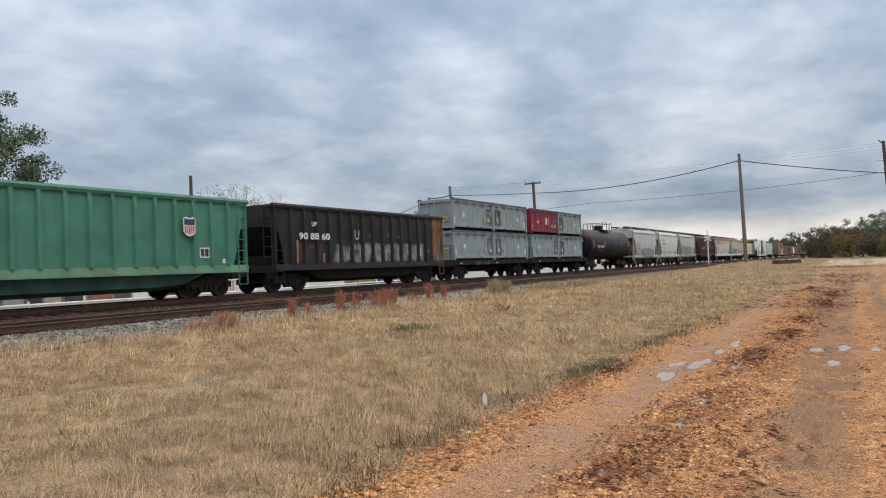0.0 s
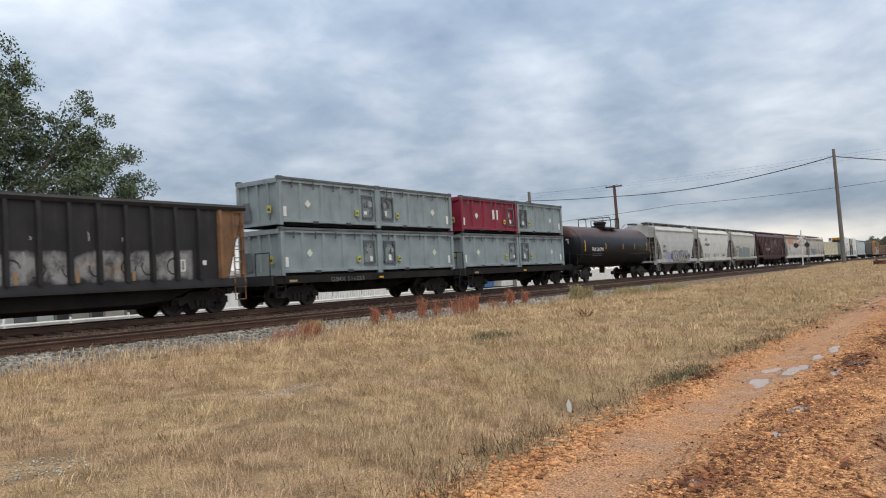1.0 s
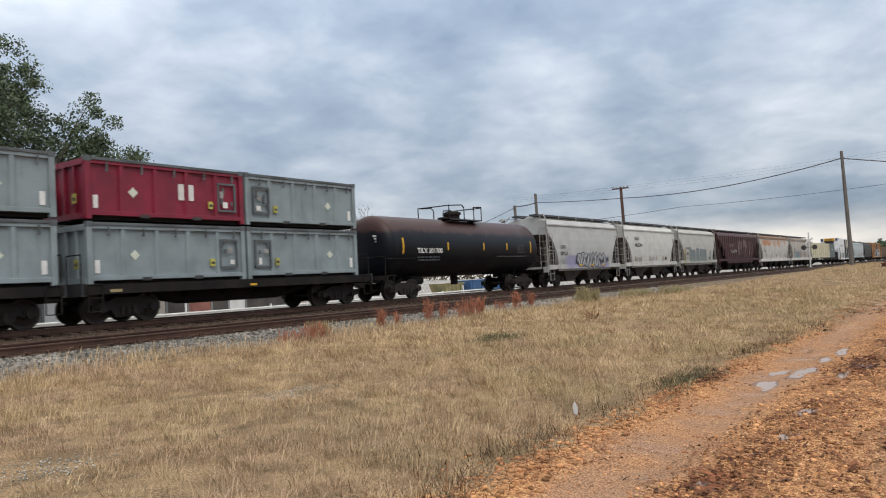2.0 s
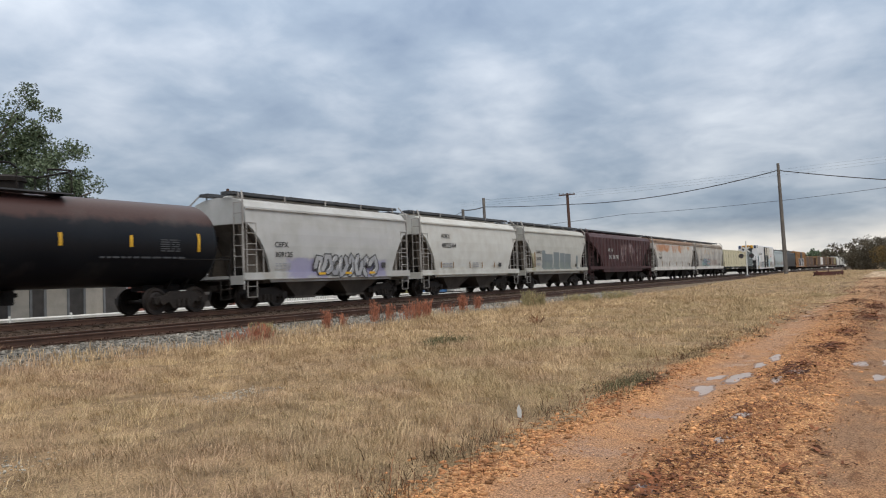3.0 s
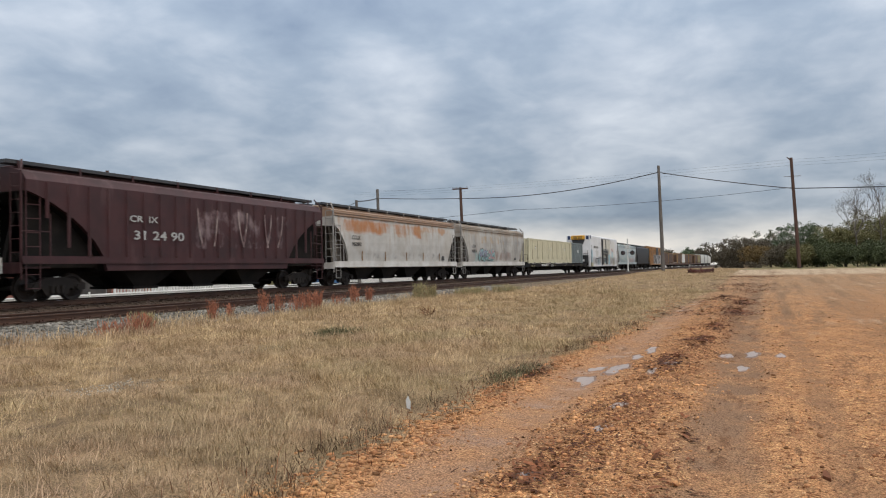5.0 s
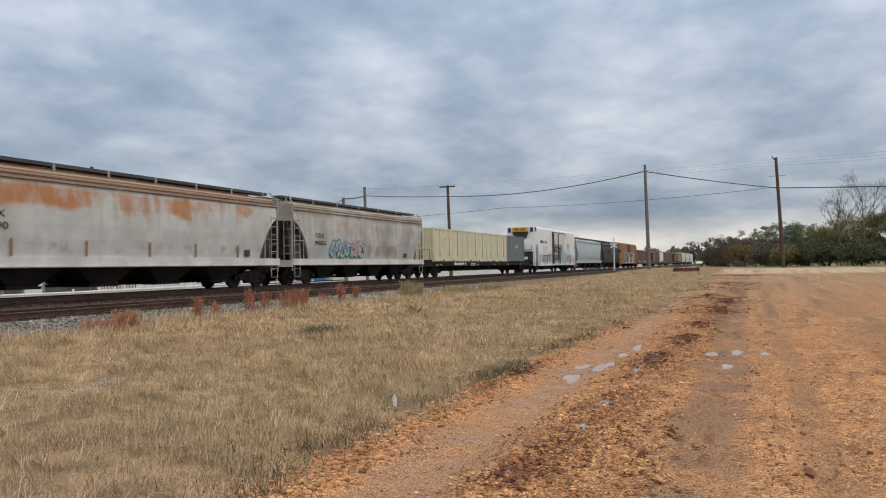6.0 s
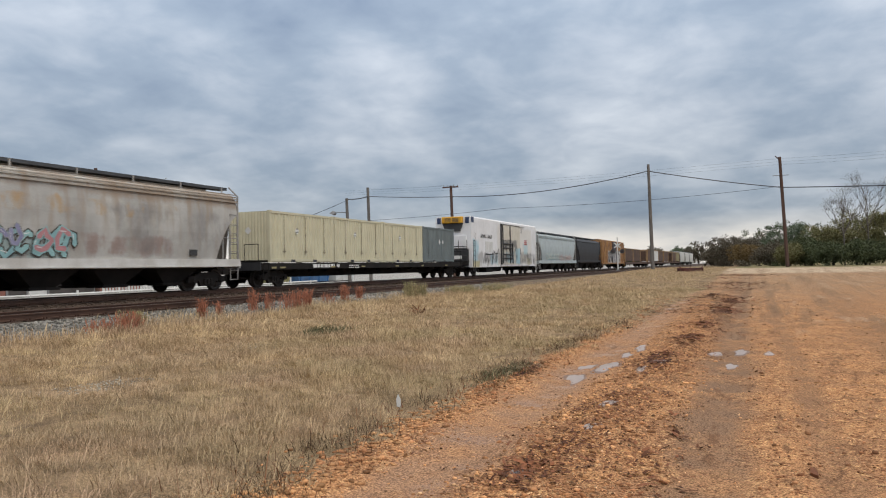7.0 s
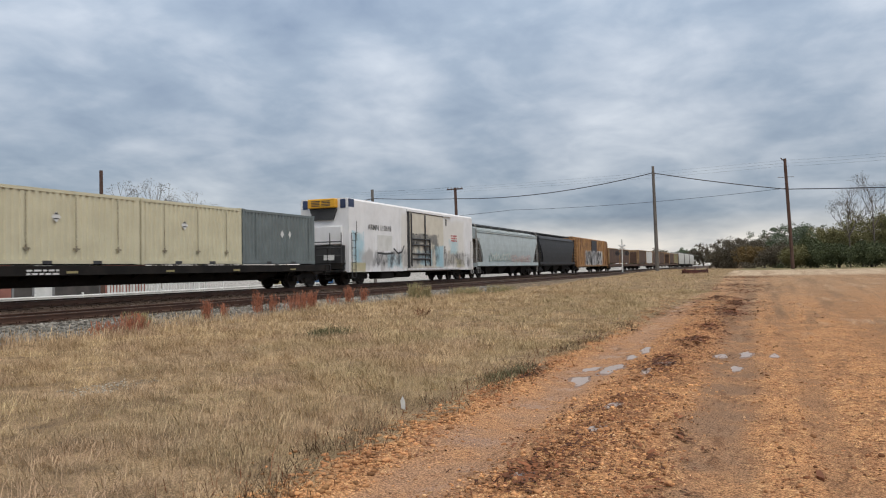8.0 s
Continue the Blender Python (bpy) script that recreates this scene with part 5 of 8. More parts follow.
def reefer_car(a0, a1):
    L_ = a1 - a0
    car = thing("refrigerator_car", "white insulated refrigerator car with yellow cooling unit and graffiti", "refrigerator car", "cars of the freight train")
    RIDERS.append((car, a0))
    z0, z1, h = 0.75, 5.02, 1.60
    part("body", Shape().prism([(-h, z0), (-h, z1 - 0.12), (-h + 0.1, z1), (h - 0.1, z1), (h, z1 - 0.12), (h, z0)], 0.5, L_ - 0.1, "x"), "reefer", car)
    part("underframe", Shape().box(0.1, L_ - 0.1, -0.5, 0.5, 0.62, 0.8).box(0.1, L_ - 0.1, -1.45, 1.45, 0.74, 0.80), "under", car)
    part("cooling_unit", Shape().box(0.12, 0.55, -0.9, 0.9, 4.46, 4.99), "unit_yellow", car, bevel=0.05)
    g = Shape()
    for k in range(4):
        g.box(0.105, 0.125, -0.62, -0.05, 4.56 + k * 0.09, 4.60 + k * 0.09).box(0.105, 0.125, 0.05, 0.62, 4.56 + k * 0.09, 4.60 + k * 0.09)
    part("grille", g, "ink", car)
    # solid black block, its colour standing for shade inside a fan recess
    part("fan_recess", Shape().prism([(-0.9, 4.45), (0.9, 4.45), (0.65, 3.78), (-0.65, 3.78)], 0.32, 0.52, "x"), "ink", car)
    part("service_panel", Shape().box(0.3, 0.5, -1.2, 1.2, 2.35, 3.4), "reefer", car, bevel=0.03)
    # another black block painted as the shaded hollow of the lower end
    part("end_recess", Shape().box(0.36, 0.5, -1.35, 1.1, 0.9, 2.3), "ink", car)
    part("end_platform", Shape().box(0.0, 0.5, -1.4, 1.4, 1.22, 1.28).box(0.0, 0.08, -1.4, 1.4, 0.95, 1.25), "under", car)
    s = Shape()
    for z in (1.7, 2.15, 2.5):
        s.tube((0.08, -1.35, z), (0.08, 1.1, z), 0.03)
    for y in (-1.35, -0.6, 1.1):
        s.tube((0.08, y, 1.25), (0.08, y, 3.0), 0.03)
    part("end_railing", s, "ink", car)
    part("warning_plate", Shape().box(0.04, 0.05, -0.9, -0.2, 1.45, 1.75), "white", car)
    for y in (-1.42, 1.1):
        part("corner_sign", Shape().box(0.47, 0.49, y, y + 0.34, 4.45, 4.95), "blue", car)
    part("corner_sign", Shape().box(0.5, 1.15, -1.608, -1.602, 4.5, 4.98), "blue", car)
    # sliding door on tracks with lock bars
    d0, d1 = 8.3, 14.3
    part("door", Shape().box(d0, d1, -1.68, -1.60, 0.95, 4.72), "reefer_door", car, bevel=0.015)
    part("door_edge", Shape().box(d0, d1, -1.70, -1.66, 4.66, 4.72), "grime_shade", car)
    part("door_track", Shape().box(d0 - 0.2, d1 + 1.5, -1.72, -1.60, 4.72, 4.86).box(d0 - 0.2, d1 + 3.2, -1.72, -1.60, 0.82, 0.94), "reefer", car)
    for x in (d0 + 0.35, d0 + 2.6, d0 + 3.4):
        part("lock_bar", Shape().tube((x, -1.73, 1.05), (x, -1.73, 4.6 if x < d0 + 3 else 3.0), 0.055), "ink", car)
    for z in (1.55, 1.9, 2.5, 2.9):
        part("lock_arm", Shape().tube((d0 + 0.35, -1.75, z), (d0 + 3.4, -1.75, z), 0.055), "ink", car)
    part("door_edge", Shape().box(d0 - 0.05, d0 + 0.08, -1.74, -1.6, 0.95, 4.72), "ink", car)
    for x in range(6):
        part("side_seam", Shape().box(1.3 + x * 1.15, 1.32 + x * 1.15, -1.606, -1.6, 0.9, 4.85), "reefer", car)
    lettering("ARMN 110618", 2.75, -1.612, 3.28, 0.34, "ink", car, 3.1)
    bars(16.0, -1.612, 3.3, 1.1, 3, 0.10, "redmark", car, 9)
    # white access panels and scrawls on the lower side
    part("side_panel", Shape().box(4.0, 6.0, -1.612, -1.602, 2.05, 3.0), "wall_white", car)
    part("side_panel", Shape().box(15.3, 17.4, -1.612, -1.602, 1.25, 2.2), "reefer_door", car)
    for i, (pts, wd) in enumerate((([(6.2, 2.2), (6.8, 1.9), (7.4, 2.0), (7.7, 2.4)], 0.12), ([(4.0, 1.9), (5.0, 1.85), (6.1, 1.9)], 0.12), ([(1.4, 3.7), (1.4, 2.6)], 0.06), ([(14.7, 2.0), (14.7, 2.5)], 0.16), ([(15.0, 4.1), (15.0, 4.5)], 0.2))):
        s = Shape()
        band(s, pts, wd, -1.6135)
        part("scrawl", s, "ink", car)
    for x in (8.9, 9.4, 10.7, 11.1):
        part("door_hardware", Shape().box(x, x + 0.22, -1.70, -1.66, 2.05 + (x % 0.5), 2.3 + (x % 0.5)).box(x - 0.03, x + 0.25, -1.69, -1.66, 3.2, 3.27), "ink", car)
    ladder(car, 0.7, -1.68, 0.45, 3.0, 0.45, "ink")
    ladder(car, L_ - 0.7, -1.68, 0.45, 3.0, 0.45, "white_sill")
    part("reservoir", Shape().tube((7.2, -1.0, 0.55), (9.5, -1.0, 0.55), 0.22, n=14), "under", car)
    part("fuel_tank", Shape().box(4.8, 6.6, -1.4, -0.5, 0.30, 0.72), "under", car, bevel=0.08)
    running_gear(car, L_, 2.4)
    return car


def box_car(a0, a1, paint, door, label, top=4.6):
    L_ = a1 - a0
    car = thing("box_car", label, "box car", "cars of the freight train")
    RIDERS.append((car, a0))
    part("body", Shape().prism([(-1.5, 0.95), (-1.5, top - 0.15), (-1.0, top), (1.0, top), (1.5, top - 0.15), (1.5, 0.95)], 0.2, L_ - 0.2, "x"), paint, car)
    for y in (-1, 1):
        for k in range(17):
            x = 0.3 + (L_ - 0.6) * k / 16
            part("side_post", Shape().box(x - 0.06, x + 0.06, min(y * 1.49, y * 1.56), max(y * 1.49, y * 1.56), 1.0, top - 0.18), paint, car)
        part("side_sill", Shape().box(0.1, L_ - 0.1, min(y * 1.48, y * 1.6), max(y * 1.48, y * 1.6), 0.82, 1.05), paint, car)
        part("sliding_door", Shape().box(L_ * 0.44, L_ * 0.60, min(y * 1.56, y * 1.62), max(y * 1.56, y * 1.62), 1.05, top - 0.25), door, car, bevel=0.02)
    for k in range(9):
        for x in (0.14, L_ - 0.14):
            part("end_corrugation", Shape().tube((x, -1.4, 1.2 + k * 0.38), (x, 1.4, 1.2 + k * 0.38), 0.1, n=8), paint, car)
    ladder(car, 0.25, -1.64, 0.5, top - 0.5, 0.45, paint)
    ladder(car, L_ - 0.7, -1.64, 0.5, top - 0.5, 0.45, paint)
    part("centre_sill", Shape().box(0.05, L_ - 0.05, -0.4, 0.4, 0.7, 0.96), "under", car)
    running_gear(car, L_, 2.2)
    return car


def frame_car(a0, a1, label, panels, top=3.8):
    """A long low car with upright framed bulkheads and panels standing on its deck."""
    L_ = a1 - a0
    car = thing("bulkhead_flat_car", label, "flat car", "cars of the freight train")
    RIDERS.append((car, a0))
    part("deck", Shape().box(0.1, L_ - 0.1, -1.5, 1.5, 1.0, 1.15), "brown", car)
    for y in (-1, 1):
        part("side_sill", Shape().box(0.1, L_ - 0.1, min(y * 1.42, y * 1.56), max(y * 1.42, y * 1.56), 0.72, 1.15), "brown", car)
    part("centre_sill", Shape().box(0.05, L_ - 0.05, -0.4, 0.4, 0.62, 1.0), "under", car)
    n = len(panels)
    for i, pm in enumerate(panels):
        x0, x1 = 0.4 + (L_ - 0.8) * i / n, 0.4 + (L_ - 0.8) * (i + 1) / n
        for x in (x0 + 0.1, x1 - 0.1):
            part("bulkhead_frame", Shape().box(x - 0.1, x + 0.1, -1.5, -1.3, 1.15, top).box(x - 0.1, x + 0.1, 1.3, 1.5, 1.15, top).box(x - 0.1, x + 0.1, -1.5, 1.5, top - 0.2, top), "ochre", car)
        if pm:
            part("side_panel", Shape().prism([(x0 + 0.25, 1.3), (x0 + 0.25, top - 0.5), (x0 + 0.7, top - 0.12), (x1 - 0.7, top - 0.12), (x1 - 0.25, top - 0.5), (x1 - 0.25, 1.3)], -1.42, 1.42), pm, car, bevel=0.05)
        part("top_rail", Shape().box(x0, x1, -1.48, -1.36, top - 0.14, top).box(x0, x1, 1.36, 1.48, top - 0.14, top), "ochre", car)
    running_gear(car, L_, 2.2)
    return car


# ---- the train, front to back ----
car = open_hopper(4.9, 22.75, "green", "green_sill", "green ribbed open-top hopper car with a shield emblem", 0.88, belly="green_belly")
sh = [(14.37, 2.98), (14.50, 3.02), (14.65, 2.96), (14.80, 3.02), (14.93, 2.98), (14.93, 2.46), (14.80, 2.34), (14.65, 2.30), (14.50, 2.34), (14.37, 2.46)]
part("emblem", Shape().prism(sh, -1.70, -1.69), "white", car, "shield emblem in red, white and blue")
part("emblem_field", Shape().prism([(14.40, 2.96), (14.65, 2.93), (14.90, 2.96), (14.90, 2.72), (14.40, 2.72)], -1.71, -1.702), "blue", car)
for k in range(5):
    part("emblem_stripe", Shape().box(14.42 + k * 0.10, 14.47 + k * 0.10, -1.71, -1.702, 2.37 + abs(k - 2) * 0.03, 2.70), "redmark", car)
s = Shape().box(15.27, 15.70, -1.555, -1.545, 1.54, 1.88)
part("data_panel", s, "ink", car)
s = Shape().box(15.25, 15.72, -1.56, -1.55, 1.86, 1.90).box(15.25, 15.72, -1.56, -1.55, 1.52, 1.56).box(15.25, 15.29, -1.56, -1.55, 1.52, 1.9).box(15.68, 15.72, -1.56, -1.55, 1.52, 1.9).box(15.46, 15.49, -1.56, -1.55, 1.52, 1.9)
part("data_frame", s, "white", car)
part("small_plate", Shape().box(16.4, 16.54, -1.56, -1.55, 1.30, 1.48), "white", car)

car = open_hopper(24.1, 39.1, "black", "black", "black ribbed open-top hopper car with orange end and chalky graffiti", 0.88, orange="orange", sheet="black_side")
part("orange_panel", Shape().prism([(13.85, 3.66), (13.85, 1.24), (14.12, 1.24), (14.82, 3.66)], -1.546, -1.541), "orange", car)
lettering("UP", 2.52, -1.70, 2.90, 0.20, "white", car, 0.36)
lettering("90 88 60", 1.62, -1.70, 2.30, 0.30, "white", car, 2.2)
bars(1.75, -1.548, 2.05, 0.55, 2, 0.07, "walkway", car, 1)
bars(2.5, -1.548, 2.05, 0.4, 2, 0.07, "walkway", car, 2)
for k in range(9):
    r = random.Random(40 + k)
    x = 5.0 + k * 0.86 + r.uniform(-0.15, 0.15)
    s = Shape()
    a0, n = r.uniform(0, 6), r.randint(5, 10)
    band(s, [(x + 0.24 * math.cos(a0 + 0.5 * j), 1.68 + 0.26 * math.sin(a0 + 0.5 * j)) for j in range(n)], 0.05, -1.5445)
    part("graffiti_curl", s, "black", car)
for x, z, h in ((1.45, 1.25, 1.0), (3.30, 1.25, 0.42), (5.0, 1.25, 0.5), (6.75, 1.25, 0.36), (8.5, 1.25, 0.36), (10.3, 1.25, 0.3)):
    part("orange_stripe", Shape().box(x, x + 0.1, -1.70, -1.69, z, z + h), "ochre", car)
lettering("U", 6.0, -1.546, 2.35, 0.46, "post_grey", car)
for x, z, h in ((7.3, 2.52, 0.08), (9.0, 2.5, 0.26), (9.3, 2.6, 0.2), (10.1, 2.5, 0.1), (5.0, 1.95, 0.34), (6.3, 2.0, 0.2), (7.1, 1.8, 0.36)):
    s = Shape()
    band(s, [(x, z), (x + 0.02, z + h * 0.5), (x - 0.01, z + h)], 0.045, -1.546)
    part("worn_letter", s, "post_grey", car)
s = Shape().box(12.05, 12.35, -1.556, -1.55, 1.50, 1.54).box(12.05, 12.35, -1.556, -1.55, 1.86, 1.90).box(12.05, 12.09, -1.556, -1.55, 1.5, 1.9).box(12.31, 12.35, -1.556, -1.55, 1.5, 1.9).box(12.18, 12.21, -1.556, -1.55, 1.5, 1.9)
part("data_frame", s, "white", car)
part("small_plate", Shape().box(13.05, 13.2, -1.556, -1.55, 1.7, 1.86), "white", car)

for a, b in ((40.2, 53.1), (53.5, 66.6)):
    car = flat_car(a, b, "black flat car loaded with two stacks of steel boxes", deck=1.22)
    part("yellow_tag", Shape().box(6.3, 6.6, -1.592, -1.582, 0.98, 1.06), "yellow", car)
    if a < 41:
        lettering("GIMX 516255", 3.2, -1.585, 0.92, 0.19, "box_dark", car, 2.1)
GREY = "pale grey steel lidded box with white labels on a flat car"
for i, a in enumerate((41.05, 47.0, 53.9, 60.0)):
    waste_box(a, 1.22, "greybox", GREY, seed=i + 1, mirror=i % 2 == 1)
    waste_box(a, 3.23, "redbox" if i == 2 else "greybox", "dark red steel lidded box on top of a grey one" if i == 2 else GREY, seed=i + 11, mirror=i % 2 == 1)

tank_car(67.55, 82.6)

car = covered_hopper(83.1, 94.6, "hop_a", "hop_a", "pale grey two-bay covered hopper car with violet graffiti")
lettering("CEFX", 1.75, -1.602, 2.42, 0.22, "ink", car, 0.78)
lettering("309125", 1.75, -1.604, 2.02, 0.22, "ink", car, 1.02)
throw_up(car, -1.646, 3.9, 8.4, 1.16, 2.12, 8, "spray_a", "ink", 6, 0.12, 0.42)
bars(1.75, -1.60, 1.72, 0.9, 3, 0.05, "spray_a", car, 31)
for x in (4.3, 6.1, 7.9):
    part("orange_stripe", Shape().box(x, x + 0.45, -1.662, -1.657, 1.27, 1.37), "yellow", car)
part("data_panel", Shape().box(9.0, 9.3, -1.60, -1.585, 1.55, 1.8), "ink", car)

car = covered_hopper(95.6, 107.5, "hop_b", "hop_b", "off-white two-bay covered hopper car with black numbers")
lettering("AOKX", 2.1, -1.592, 3.15, 0.25, "ink", car, 0.95)
lettering("482544", 2.1, -1.594, 2.62, 0.28, "ink", car, 1.62)
for x in (2.0, 3.3, 5.2, 6.7, 8.3):
    part("orange_stripe", Shape().box(x, x + 0.07, -1.60, -1.588, 1.5, 1.85), "ochre", car)
bars(2.2, -1.59, 1.7, 1.0, 2, 0.08, "spray_a", car, 33)
bars(5.6, -1.59, 1.75, 0.7, 3, 0.06, "spray_a", car, 34)
part("data_panel", Shape().box(8.9, 9.25, -1.60, -1.585, 1.55, 1.8), "ink", car)

car = covered_hopper(108.4, 120.2, "hop_c", "hop_c", "cream-grey two-bay covered hopper car with grey painted-over patches", sill_z=(1.18, 1.44))
lettering("WWUX", 1.85, -1.592, 2.42, 0.24, "ink", car, 0.98)
lettering("2418", 1.85, -1.594, 1.96, 0.24, "ink", car, 0.75)
bars(1.8, -1.59, 1.72, 0.8, 2, 0.05, "spray_a", car, 36)
part("orange_stripe", Shape().box(1.55, 1.68, -1.60, -1.588, 1.5, 2.5), "ochre", car)
part("data_panel", Shape().box(9.1, 9.35, -1.62, -1.585, 1.52, 1.72), "ink", car)

car = covered_hopper(120.7, 138.5, "maroon", "maroon", "dark maroon ribbed three-bay covered hopper car with pale scratches", bays=3, ribs=20, curved=False, slope=3.2, end_top=3.6, rail_mat="maroon", sill_z=(1.25, 1.5), web="under")
lettering("31 24 90", 4.6, -1.66, 2.15, 0.34, "hop_a", car, 2.6)
lettering("CR  IX", 4.4, -1.66, 2.80, 0.24, "hop_a", car, 1.4)
for i, (x, t) in enumerate(((8.0, 0.4), (9.2, -0.3), (10.6, 0.5), (11.2, -0.4), (12.5, 0.35), (13.0, -0.5), (13.9, -0.6))):
    s = Shape()
    band(s, [(x + t * (k / 6) ** 2, 3.5 - k * 0.3) for k in range(6)], 0.08, -1.668)
    part("pale_scratch", s, "scratch", car)

car = covered_hopper(139.4, 157.2, "rusty", "white_sill", "grey covered hopper car streaked with orange rust below its roof", bays=4, roof_lines=3, slope=1.45, sill_z=(1.03, 1.36))
for x in (3.1, 6.0, 9.0, 11.6, 14.4):
    part("orange_stripe", Shape().box(x, x + 0.09, -1.60, -1.588, 1.40, 1.95), "ochre", car)
part("data_panel", Shape().box(14.9, 15.3, -1.60, -1.585, 1.45, 1.75), "ink", car)
lettering("CCLX", 1.95, -1.595, 2.62, 0.23, "ink", car, 1.0)
lettering("95090", 1.95, -1.597, 2.24, 0.23, "ink", car, 1.1)

car = covered_hopper(158.2, 174.9, "stained", "white_sill", "brown-stained grey covered hopper car with teal and pink graffiti", bays=4, roof_lines=3, slope=1.45, sill_z=(1.03, 1.36))
lettering("CCLX", 2.2, -1.595, 2.52, 0.22, "ink", car, 0.95)
lettering("95052", 2.2, -1.597, 2.12, 0.22, "ink", car, 1.1)
throw_up(car, -1.60, 3.7, 7.6, 1.38, 2.42, 7, "spray_c", "grime_shade", 3, 0.35, 0.34)
throw_up(car, -1.612, 3.9, 5.6, 1.75, 2.45, 3, "spray_b", "spray_a", 8, 0.1, 0.22)
throw_up(car, -1.612, 5.9, 7.4, 1.55, 2.3, 2, "spray_d", "spray_c", 5, 0.3, 0.25)
part("data_panel", Shape().box(13.3, 13.75, -1.60, -1.585, 1.5, 1.75), "ink", car)

car = flat_car(176.3, 203.2, "long black flat car carrying four containers", deck=1.18, sill=0.32, fish=0.72)
for x in (1.6, 6.4, 9.9, 14.5, 18.6, 23.0):
    part("reflector", Shape().box(x, x + 0.45, -1.592, -1.582, 0.92, 1.0), "weed_pale", car)
lettering("90", 7.0, -1.585, 0.93, 0.20, "white", car, 0.35)
bars(4.6, -1.585, 0.93, 2.2, 1, 0.18, "white", car, 46)
bars(8.4, -1.585, 1.0, 1.2, 2, 0.06, "white", car, 45)
for i, a in enumerate((177.6, 183.75, 189.9)):
    container(a, 1.22, "tan", "tan corrugated steel container with diamond placard on a flat car")
container(196.05, 1.22, "slate", "slate grey corrugated steel container on a flat car", False)

reefer_car(204.6, 225.3)
car = covered_hopper(226.3, 245.2, "blue_grey", "blue_grey", "pale blue-grey covered hopper car with black scrawl along its sill", bays=4, roof_lines=2, slope=1.5, sill_z=(1.03, 1.36))
throw_up(car, -1.60, 3.0, 9.0, 1.36, 2.2, 9, "hop_b", "spray_c", 9, 0.2, 0.26)
throw_up(car, -1.60, 9.2, 15.8, 1.36, 2.0, 11, "hop_b", "spray_d", 4, 0.1, 0.22)
covered_hopper(245.8, 262.6, "dark_grey", "dark_grey", "black covered hopper car", bays=3, slope=1.5, rail_mat="dark_grey")
box_car(263.6, 285.5, "boxcar", "boxdoor", "yellow-brown box car with dark door and pale graffiti", 4.75)
frame_car(287.0, 318.5, "rusty brown flat car with framed panels on its deck", ("brown", "brown", None), 3.7)
frame_car(319.5, 352.0, "rusty brown flat car with framed panels on its deck", ("brown", "wall_white", "brown"), 3.9)
frame_car(353.0, 400.0, "rusty brown flat car with framed panels on its deck", ("brown", None, "brown", "weed_pale"), 4.0)
for a in (401.5, 421.5, 441.5):
    covered_hopper(a, a + 18.6, "hop_b", "hop_b", "far white covered hopper car", bays=3, slope=1.5, far=True)


# ---- the ground ----
def ground_z(x, y):
    z = np.interp(y, [-400, -23, -15, -7.6, -6.0, -5.8, -2.9, -2.0, 2.0, 3.6, 400], [-.75, -.75, -.72, -.64, -.43, -.41, -.41, -.24, -.24, -.6, -.6])
    w = np.clip((-8.5 - y) / 5, 0, 1)
    return z + np.interp(x, [18, 50, 82, 120, 160, 3000], [0, .66, .97, .75, .6, .6]) * w * w * (3 - 2 * w)


def bumps(x, y):
    """Small unevenness of the ground: swells, and wheel ruts along the dirt road."""
    near = np.clip((60 - x) / 30, 0, 1) * np.clip((x + 20) / 10, 0, 1)
    soft = 0.02 * np.sin(x * 1.3 + 2 * np.sin(y * 0.7)) * np.sin(y * 1.9 + x * 0.4) + 0.012 * np.sin(x * 3.7 + y * 2.2) * np.sin(y * 4.3 - x)
    off = np.clip((-7.8 - y) / 1.0, 0, 1)
    rut = 0
    for c, w, d in ((-20.55, 0.32, 0.05), (-22.65, 0.30, 0.05), (-23.55, 0.25, 0.03), (-25.3, 0.35, 0.03)):
        rut = rut - d * np.exp(-((y - c - 0.08 * np.sin(x * 0.6)) / w) ** 2)
    rut = rut + 0.05 * np.exp(-((y + 21.55) / 0.4) ** 2) * (0.7 + 0.3 * np.sin(x * 2.1)) + 0.03 * np.exp(-((y + 19.85) / 0.25) ** 2)
    return near * off * (soft + rut)


def height(x, y):
    return ground_z(x, y) + bumps(x, y)


